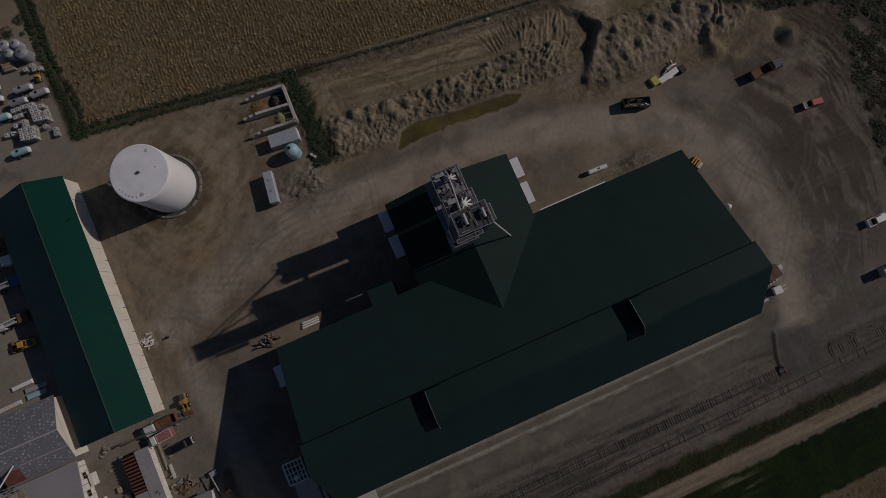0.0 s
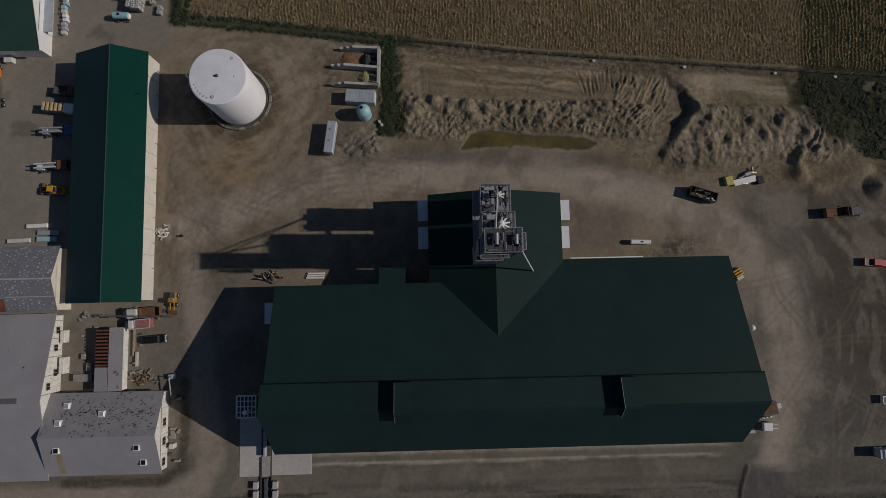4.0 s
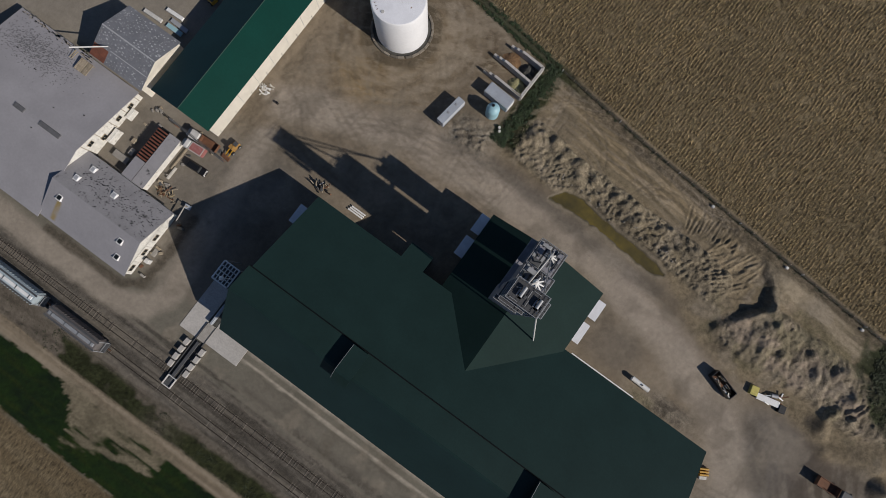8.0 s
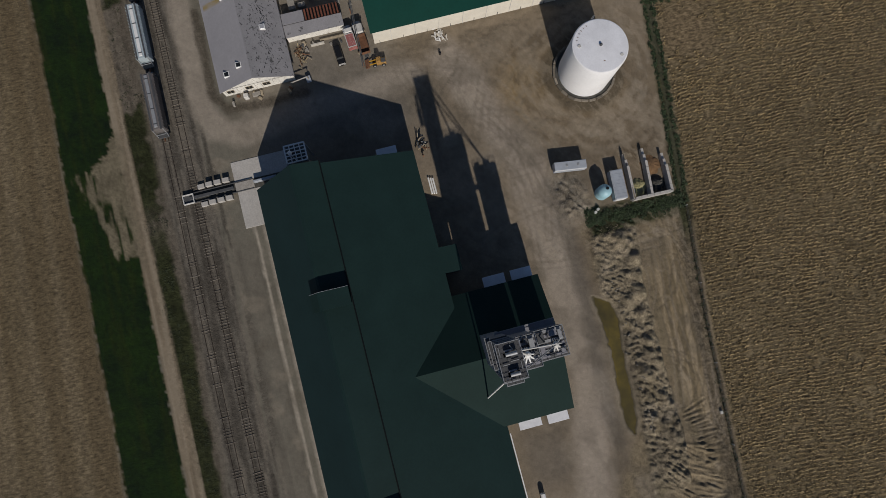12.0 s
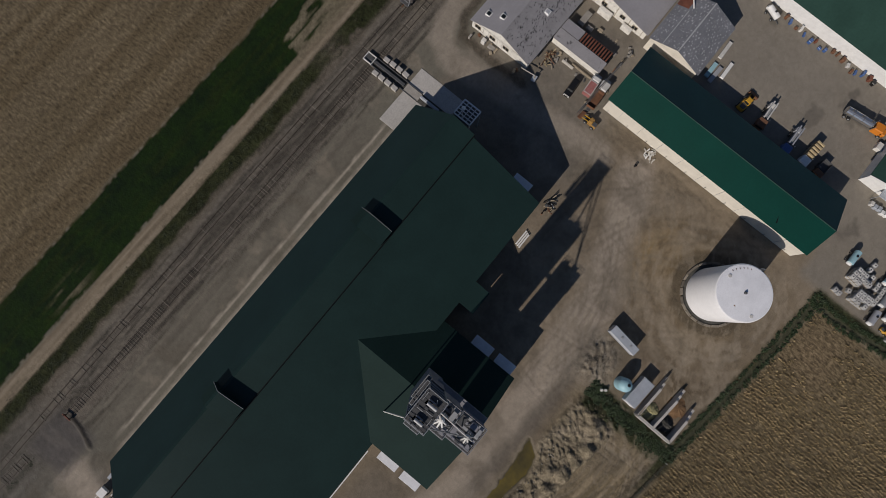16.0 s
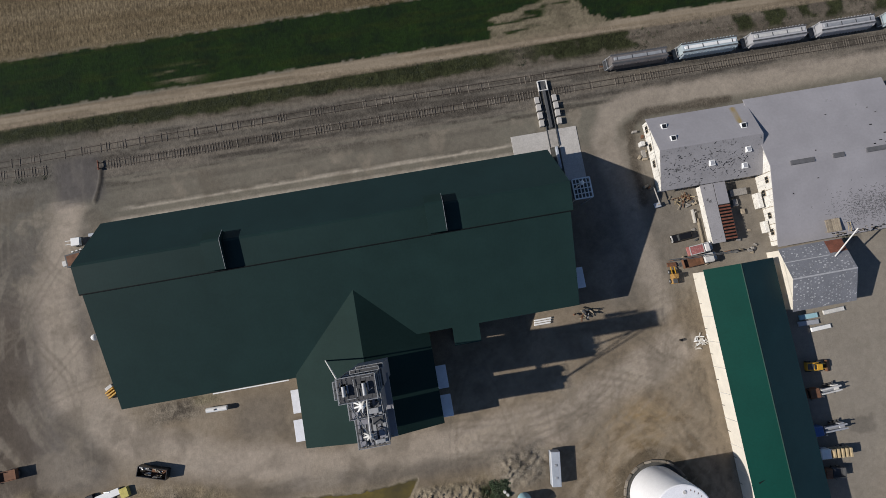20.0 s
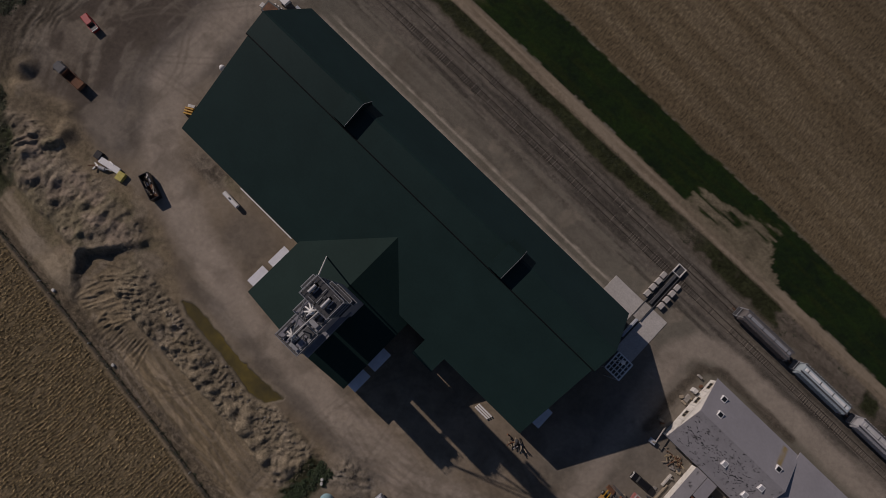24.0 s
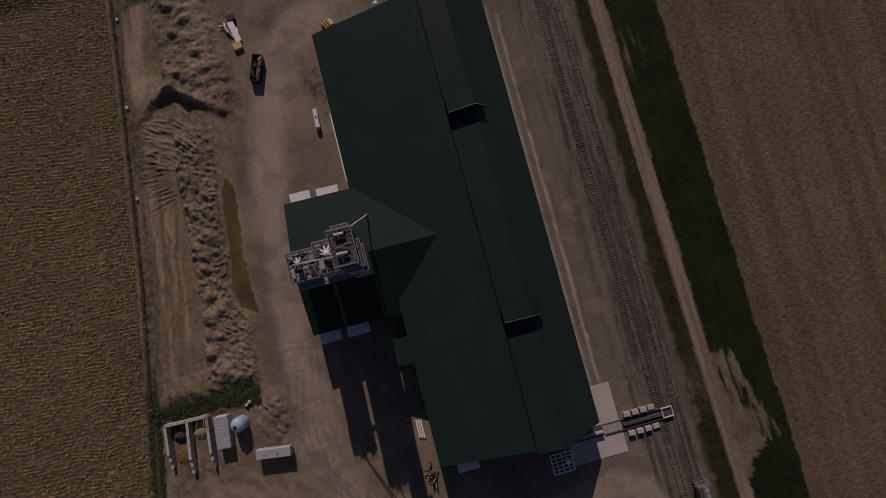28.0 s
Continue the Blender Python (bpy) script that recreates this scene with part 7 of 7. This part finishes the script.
first = tote((-71.9, 80.7, 0), 12)
spots = []
for i in range(3):
    for j in range(4):
        for z in (0, 1.22):
            if z == 0 or (i, j) != (2, 2):
                spots.append((-73.0 + i * 1.25, 82.6 + j * 1.12 - 0.2 * i, z))
for i in range(5):
    spots.append((-78.0 + i * 1.18, 87.7 - 0.04 * i, 0))
for i in range(3):
    for j in range(5):
        for z in (0, 1.22):
            if z == 0 or j < 3 or i == 1:
                spots.append((-77.5 + i * 1.3 + j * 0.12, 79.2 + j * 1.1 - 0.25 * i, z))
for x, y in ((-78.0, 85.9), (-76.6, 85.8), (-81.6, 82.2), (-79.8, 82.1), (-69.8, 79.0), (-70.0, 77.8), (-71.4, 96.9), (-69.6, 97.3), (-69.4, 96.1), (-68.0, 95.7), (-78.6, 83.6)):
    spots.append((x, y, 0))
for x, y, z in spots:
    copy_thing(first, pose(x + RNG.uniform(-0.1, 0.1), y + RNG.uniform(-0.1, 0.1), z, 0, 0, -5 + RNG.uniform(-6, 6)))
for k in range(4):
    solid("pallet_stack", Geo().slab(-0.6, -0.5, 0, 0.6, 0.5, 1.4, 0.05), WOOD, "stack of weathered wooden pallets beside the totes", "pallet stack", at=(-74.2, 82.4 + k * 1.15, 0), group="pallet stacks")


def nurse_tank(x, y, turn, mat, label):
    v = thing("nurse_tank", label, "wheeled tank", at=(x, y, 0), turn=turn, group="wheeled tanks")
    part("vessel", Geo().lying((-1.9, 0, 1.5), (1.9, 0, 1.5), 0.85, 18, 0.7), mat, v, smooth=True)
    part("frame", Geo().box(-2.0, -0.6, 0.45, 2.0, 0.6, 0.6), STEEL_DARK, v)
    part("manhole", Geo().lathe(0.3, 0, [(0.3, 2.3), (0.3, 2.5)], 12), BLACK, v)
    part("drawbar", Geo().bar((2.0, 0, 0.5), (3.2, 0, 0.4), 0.15), STEEL_DARK, v)
    part("front_cap", Geo().slab(-2.3, -0.7, 0.9, -1.5, 0.7, 1.5, 0.2), WHITE, v)
    wheels(v, (-1.2, 1.2), 1.0, 0.4, 0.25)
    return v


for x, y, turn, mat, label in ((-79.5, 76.6, 178, BLUE_TANK, "pale blue wheeled liquid tank on the yard"), (-81.1, 86.9, 176, BLUE_TANK, "pale blue wheeled liquid tank beside totes"),
                               (-81.3, 92.1, 173, BLUE_TANK, "pale blue wheeled liquid tank on the yard"), (-81.1, 95.3, 174, BLUE_TANK, "pale blue wheeled liquid tank on the yard"),
                               (-81.2, 99.2, 178, SILVER, "silver wheeled liquid tank on the yard"), (-73.5, 92.0, 178, SILVER, "silver wheeled liquid tank by the totes"),
                               (-70.1, 89.3, 180, SILVER, "silver wheeled liquid tank by the hedge"), (-75.8, 89.2, 178, STEEL, "dull steel wheeled tank by the totes")):
    nurse_tank(x, y, turn, mat, label)
bulk = thing("bulk_vessel", "large silver lying vessel on saddles", "tank", at=(-77.4, 104.2, 0), turn=-57)
part("vessel", Geo().lying((-3.2, 0, 2.2), (3.2, 0, 2.2), 2.0, 24, 0.7), SILVER, bulk, smooth=True)
for x in (-1.8, 1.8):
    part("saddle", Geo().slab(x - 0.3, -1.6, 0, x + 0.3, 1.6, 1.2, 0.06), STEEL_DARK, bulk)
part("manhole", Geo().lathe(0.4, 0, [(0.35, 4.1), (0.35, 4.4)], 12), STEEL_DARK, bulk)
for x, y, r, h, mat, label in ((-73.5, 104.2, 1.2, 2.5, SILVER, "silver upright tank by the hedge"), (-70.9, 103.5, 1.2, 2.5, SILVER, "silver upright tank by the hedge"),
                               (-73.1, 101.5, 1.15, 2.8, SILVER, "silver upright tank with cone top"), (-69.9, 100.2, 1.6, 3.0, STEEL, "dull steel upright tank"),
                               (-84.8, 103.4, 0.9, 2.0, STEEL_DARK, "dark upright drum tank"), (-83.1, 103.2, 0.9, 2.0, STEEL_DARK, "dark upright drum tank"), (-81.4, 102.9, 0.9, 2.0, STEEL_DARK, "dark upright drum tank")):
    v = thing("upright_tank", label, "tank", at=(x, y, 0), group="upright tanks")
    part("shell", Geo().lathe(0, 0, [(r, 0), (r, h), (r * 0.92, h + 0.1), (0.25, h + 0.45)], 24), mat, v, smooth=True)
    part("lid", Geo().lathe(0, 0, [(0.28, h + 0.4), (0.28, h + 0.6)], 10), STEEL_DARK, v)
for i in range(3):
    for j in range(4):
        solid("wooden_crate", Geo().slab(-0.45, -0.4, 0, 0.45, 0.4, 0.95, 0.04), WOOD, "brown wooden crate in a block of crates", "crate", at=(-76.2 + i * 0.95 - j * 0.1, 98.7 + j * 0.85 - i * 0.1, 0), turn=-4, group="wooden crates")
loader(-69.2, 94.0, 80, "small yellow and black forklift beside the hedge", size=0.5)

# ---- buildings at the west edge ----
west = thing("green_shed", "white-walled shed with faded green ribbed roof", "shed")
part("wall", Geo().box(-150, 66.4, 0, -98.0, 92, 5.2), WHITE, west)
part("gable_end", Geo().prism([(66.4, 5.0), (79.5, 8.6), (92, 5.0)], "x", -98.3, -98.0), WHITE, west)
part("south_roof", Geo().sheet([(65.8, 5.1), (79.5, 8.9)], "x", -151, -97.4, 0.15), ROOF_GREEN2, west)
part("north_roof", Geo().sheet([(79.5, 8.9), (92.6, 5.1)], "x", -151, -97.4, 0.15), ROOF_GREEN2, west)
part("fascia", Geo().bar((-97.35, 65.8, 5.0), (-97.35, 79.5, 8.75), 0.15, 0.5).bar((-97.35, 79.5, 8.75), (-97.35, 92.6, 5.0), 0.15, 0.5), WHITE, west)
canopy = thing("side_canopy", "flat grey canopy along the shed's end wall", "canopy")
part("sheet", Geo().slab(-98.0, 71.5, 3.3, -95.6, 91, 3.5, 0.05), GREYBLUE, canopy)
for y in (71.8, 78, 84, 90.6):
    part("post", Geo().bar((-95.8, y, 0), (-95.8, y, 3.3), 0.15), STEEL, canopy)
far_shed = thing("green_shed", "low white-walled shed with green roof at the yard's edge", "shed")
part("wall", Geo().box(-150, 17.6, 0, -123.4, 61.0, 5.0), WHITE, far_shed)
part("roof", Geo().sheet([(-123.1, 5.0), (-136, 8.6), (-150, 5.0)], "y", 17.2, 61.5, 0.15), ROOF_GREEN2, far_shed)
for k in range(16):
    x, y = -94.6 + RNG.uniform(-0.3, 0.3), 72.6 + k * 1.15
    solid("wrapped_pallet", Geo().slab(-0.6, -0.5, 0, 0.6, 0.5, 1.1, 0.1), RNG.choice([OFFWHITE, WHITE, BLUE_TANK, GREYBLUE]), "wrapped pale goods on a pallet by the shed", "pallet", group="wrapped pallets", at=(x, y, 0), turn=RNG.uniform(-8, 8))
for k in range(18):
    x, y = -121.0 + RNG.uniform(-1.4, 0.5), 25.5 + k * 1.7 + RNG.uniform(-0.4, 0.4)
    w, d, h = RNG.uniform(0.6, 1.6), RNG.uniform(0.5, 1.3), RNG.uniform(0.5, 1.5)
    solid("stored_crate", Geo().slab(-w / 2, -d / 2, 0, w / 2, d / 2, h, 0.08), RNG.choice([BLACK, STEEL_DARK, RUST, OFFWHITE, BLUE, RUST_RED]), "assorted crate or machine part along the shed wall", "crate", group="yard clutter", at=(x, y, 0), turn=RNG.uniform(-20, 20))
for x, y in ((-113.4, 67.0), (-108.3, 65.4), (-117.2, 64.4), (-121.0, 63.5)):
    solid("stored_crate", Geo().slab(-1.1, -0.8, 0, 1.1, 0.8, 1.3, 0.1), OFFWHITE, "pale crate in front of the green shed", "crate", group="yard clutter", at=(x, y, 0), turn=RNG.uniform(-10, 10))
nurse_tank(-119.9, 21.8, 70, WHITE, "white wheeled tank by the far shed wall")

# ---- fence along the field ----
fence = thing("field_fence", "thin wire fence on wooden posts along the field", "fence")
g = Geo()
xs = list(range(-8, 126, 4))
for k, x in enumerate(xs):
    y = float(north_edge(np.array(x))) - 0.4
    part("post", Geo().slab(x - 0.09, y - 0.09, 0, x + 0.09, y + 0.09, 1.3, 0.03), OFFWHITE if k % 5 == 0 else WOOD, fence)
    if k:
        yp = float(north_edge(np.array(xs[k - 1]))) - 0.4
        for z in (0.5, 1.1):
            g.bar((xs[k - 1], yp, z), (x, y, z), 0.04)
part("wire", g, STEEL_DARK, fence)
for x in (44, 68, 92, 108):
    y = float(north_edge(np.array(x))) - 1.4
    solid("marker_stone", Geo().slab(-0.4, -0.35, 0, 0.4, 0.35, 0.5, 0.1), OFFWHITE, "pale stone beside the field fence", "stone", at=(x, y, 0), group="stones by the fence")


# ---- plants ----
def leaves(name, spots, material, label, category, size=0.32, kind="stuff"):
    """Many small leaves about the given spots of x, y, radius, height and count."""
    q = random.Random(len(spots) * 13 + 5)
    v, f = [], []
    for x, y, r, h, n in spots:
        for _ in range(n):
            a, d = q.uniform(0, 6.283), r * math.sqrt(q.random())
            z = h * (1 - (d / r) ** 2 * 0.7) * q.uniform(0.25, 1.0)
            cx, cy = x + d * math.cos(a), y + d * math.sin(a)
            s = size * q.uniform(0.6, 1.4)
            b, e = q.uniform(0, 6.283), q.uniform(-0.9, 0.9)
            ux, uy, uz = s * math.cos(b), s * math.sin(b), s * e * 0.6
            wx, wy, wz = -s * 0.6 * math.sin(b), s * 0.6 * math.cos(b), s * q.uniform(-0.5, 0.5)
            k = len(v)
            v += [(cx - ux, cy - uy, z - uz), (cx + wx, cy + wy, z + wz), (cx + ux, cy + uy, z + uz), (cx - wx, cy - wy, z - wz)]
            f.append((k, k + 1, k + 2, k + 3))
    me = bpy.data.meshes.new(name)
    me.from_pydata(v, [], f)
    me.materials.append(material)
    return tagged(new(name, me), label, category, kind=kind)


def height_at(x, y):
    i, j = np.searchsorted(line_x, x), np.searchsorted(line_y, y)
    return float(hgt[i, j])


q = random.Random(91)
spots = []
for k in range(300):
    y = q.uniform(44.5, 69.5)
    spots.append((-9.9 + q.gauss(0, 1.0) - 0.6 * (y < 50) * q.random(), y, q.uniform(0.3, 0.8), q.uniform(0.2, 0.9), 32))
for k in range(90):
    spots.append((q.uniform(-13.5, -9), q.uniform(43.8, 47.5), q.uniform(0.3, 0.8), q.uniform(0.2, 0.8), 32))
leaves("hedge", spots, LEAF, "ragged dark green hedge beside the storage bays", "hedge", 0.17)
spots = []
for k in range(420):
    x = q.uniform(-66, -9)
    spots.append((x, float(north_edge(np.array(x))) - 0.7 + q.choice([-1.25, 1.05]) + q.gauss(0, 0.25), q.uniform(0.25, 0.55), q.uniform(0.12, 0.4), 18))
for k in range(330):
    y = q.uniform(75, 118)
    spots.append((float(np.interp(y, [75, 81, 90, 98, 110], [-65.0, -63.8, -64.6, -66.0, -65.8])) + q.choice([-1.4, 1.2]) + q.gauss(0, 0.35), y, q.uniform(0.3, 0.7), q.uniform(0.15, 0.6), 22))
for k in range(40):
    spots.append((q.uniform(-96, -66), 108.5 - 0.0 * k + q.gauss(0, 1.6), q.uniform(0.6, 1.4), q.uniform(0.4, 1.2), 70))
leaves("hedge", spots, LEAF, "narrow green hedge along the field edge", "hedge", 0.15)
spots = []
for k in range(420):
    y = q.uniform(-24, 58)
    x = float(np.interp(y, [-30, -8, 5, 29, 34, 60], [126, 125, 126.5, 133.5, 133, 120])) + q.uniform(-0.5, 18)
    spots.append((x, y, q.uniform(0.8, 2.0), q.uniform(0.2, 0.7), 60))
for k in range(380):
    x = q.uniform(100, 136)
    low = float(np.interp(x, [98, 104, 117, 125, 134], [48, 40.5, 35.5, 33.5, 30]))
    y = q.uniform(low, float(north_edge(np.array(x))) - 2)
    spots.append((x, y, q.uniform(0.6, 1.7), height_at(x, y) + q.uniform(0.25, 0.7), 50))
leaves("scrub", spots, WEED, "tangled green scrub at the yard's east margin", "scrub", 0.24)
spots = []
for k in range(260):
    x = q.uniform(-25, 148)
    spots.append((x, -62.2 + 0.6 * math.sin(x * 0.13) + q.gauss(0, 0.8), q.uniform(0.5, 1.2), q.uniform(0.1, 0.25), 26))
for k in range(160):
    x, y = q.uniform(-140, -35), q.uniform(-65, -59)
    spots.append((x, y, q.uniform(0.4, 1.0), q.uniform(0.1, 0.25), 14 if lattice(np.array([x]), np.array([y]), 8, 140)[0] > 0.55 else 3))
for k in range(120):
    spots.append((q.uniform(88, 150), -50.1 + q.gauss(0, 0.35), q.uniform(0.3, 0.8), q.uniform(0.08, 0.2), 6))
for k in range(420):
    x = q.uniform(-6, 124)
    spots.append((x, float(north_edge(np.array(x))) - 0.3 + q.gauss(0, 0.35), q.uniform(0.25, 0.6), q.uniform(0.1, 0.35), 9))
for k in range(60):
    x, y = q.choice([(-133, 9.5), (-124.5, 12.6), (-126.5, 9.0), (-131, 13.5), (-112.5, -0.2)])
    spots.append((x + q.gauss(0, 1.3), y + q.gauss(0, 0.6), q.uniform(0.3, 0.7), q.uniform(0.1, 0.4), 14))
leaves("weeds", spots, WEED, "low weeds along the railway and farm track", "weeds", 0.11)


def crop(name, xs, ys, keep, row, gap, height, width, blades, label, seed, material, sway=0.0, lie=0.0):
    """Dry stalks in rows that waver along y, each a few blades that lie mostly along the row."""
    r = np.random.RandomState(seed)
    px, py = np.meshgrid(np.arange(xs[0], xs[1], row), np.arange(ys[0], ys[1], gap), indexing="ij")
    px = px.ravel() + r.normal(0, row * 0.10, px.size)
    py = py.ravel() + r.uniform(-gap, gap, py.size) * 0.5
    px = px + sway * (lattice(px, py * 0.8, 2.6, seed + 20) - 0.5) + sway * 2.2 * (lattice(px, py, 9.0, seed + 21) - 0.5) + lie * 0.1 * (py - ys[0])
    ok = keep(px, py)
    px, py = np.repeat(px[ok], blades), np.repeat(py[ok], blades)
    n = px.size
    a = np.where(r.uniform(0, 1, n) < lie, r.choice([1.57, -1.57], n) + r.normal(0, 0.45, n), r.uniform(0, 6.283, n))
    s = r.uniform(0.6, 1.3, n)
    h = height * s * (0.75 + 0.5 * lattice(px, py, 6.0, seed))
    lean = r.uniform(0.3, 1.3, n) * h
    wx, wy = -np.sin(a) * width * s, np.cos(a) * width * s
    tx, ty = np.cos(a) * lean, np.sin(a) * lean
    base = np.stack([px - wx * 0.6, py - wy * 0.6, np.zeros(n)], 1), np.stack([px + wx * 0.6, py + wy * 0.6, np.zeros(n)], 1)
    top = np.stack([px + tx + wx, py + ty + wy, h], 1), np.stack([px + tx - wx, py + ty - wy, h * 0.9], 1)
    verts = np.stack([base[0], base[1], top[0], top[1]], 1).reshape(-1, 3)
    me = bpy.data.meshes.new(name)
    me.vertices.add(n * 4)
    me.vertices.foreach_set("co", verts.ravel())
    me.loops.add(n * 4)
    me.loops.foreach_set("vertex_index", np.arange(n * 4, dtype=np.int32))
    me.polygons.add(n)
    me.polygons.foreach_set("loop_start", np.arange(0, n * 4, 4, dtype=np.int32))
    me.update(calc_edges=True)
    me.materials.append(material)
    return tagged(new(name, me), label, "crop", kind="stuff")


def sown(x, y):
    thin = lattice(x, y, 1.6, 301) * 0.6 + lattice(x, y * 0.6, 0.9, 303) * 0.5
    edge = np.clip(np.hypot((x + 54) / 1.3, y - 84) / 14, 0.35, 1)
    return (y > north_edge(x) + 1.2) & (x > -62.5) & (thin * edge > 0.31)


def stubble(x, y):
    return (y < -83.2 + 1.2 * (lattice(x, y, 3.0, 305) - 0.5)) & (lattice(x, y, 1.7, 307) > 0.25)


crop("dry_crop", (-63, 148), (57, 146), sown, 0.92, 0.36, 0.40, 0.10, 3, "dry crop in rows on the north field", 11, STRAW, 0.7, 0.8)
crop("crop_stubble", (-148, 148), (-140, -83), stubble, 0.76, 0.45, 0.09, 0.075, 2, "pale crop stubble on the south field", 12, STUBBLE)


def stones(name, spots, material, label, category):
    """Angular clods, each a squashed and twisted octahedron."""
    q = random.Random(len(spots))
    g = Geo()
    for x, y, z, s in spots:
        pts = [(1, 0, 0), (-1, 0, 0), (0, 1, 0), (0, -1, 0), (0, 0, 0.8), (0, 0, -0.5)]
        a = q.uniform(0, 6.28)
        pts = [(x + s * q.uniform(0.7, 1.3) * (p[0] * math.cos(a) - p[1] * math.sin(a)), y + s * q.uniform(0.7, 1.3) * (p[0] * math.sin(a) + p[1] * math.cos(a)), z + s * p[2]) for p in pts]
        g.add(pts, [(0, 2, 4), (2, 1, 4), (1, 3, 4), (3, 0, 4), (2, 0, 5), (1, 2, 5), (3, 1, 5), (0, 3, 5)])
    me = bpy.data.meshes.new(name)
    me.from_pydata(g.v, [], g.f)
    me.materials.append(material)
    return tagged(new(name, me), label, category, kind="stuff")


CLOD = paint("clods", (0.225, 0.188, 0.132), 0.95, big=0.2, fine=0.25, scale=0.7)
PALE = paint("broken_concrete", (0.24, 0.215, 0.175), 0.95, big=0.2, fine=0.2, scale=0.7)
spots = []
for k in range(2600):
    x, y = q.uniform(-8, 60), q.gauss(49.2, 2.5)
    spots.append((x, y, height_at(x, y) - 0.05, q.uniform(0.06, 0.17)))
for k in range(1600):
    x, y = q.uniform(60, 112), q.gauss(44, 6.0)
    if y < float(north_edge(np.array(x))) - 1:
        spots.append((x, y, height_at(x, y) - 0.05, q.uniform(0.06, 0.17)))
stones("clods", spots, CLOD, "earth clods strewn over the spoil heaps", "clods")
spots = []
for k in range(420):
    x, y = q.gauss(-17.5, 3.2), q.gauss(41.4, 2.3)
    spots.append((x, y, height_at(x, y) - 0.05, q.uniform(0.05, 0.17)))
for k in range(50):
    x, y = q.uniform(5, 48), q.gauss(45.6, 0.7)
    spots.append((x, y, height_at(x, y), q.uniform(0.12, 0.4)))
stones("rubble", spots, PALE, "broken concrete rubble on dirt", "rubble")
puddle = strip([(7.6 + k * 1.75, 41.6 - 0.03 * k) for k in range(22)], 7.6, -0.19)
WATER, _t, _b = nodes_of("muddy_water")
_n = noise_node(_t, 0.12, 4, 0.6)
_t.links.new(ramp(_t, _n.outputs["Fac"], [(0.36, (0.070, 0.058, 0.026)), (0.5, (0.100, 0.080, 0.028)), (0.62, (0.140, 0.108, 0.030))]), _b.inputs["Base Color"])
_b.inputs["Roughness"].default_value = 0.15
solid("puddle", puddle, WATER, "long muddy ochre puddle beside the lane", "puddle", kind="structure")
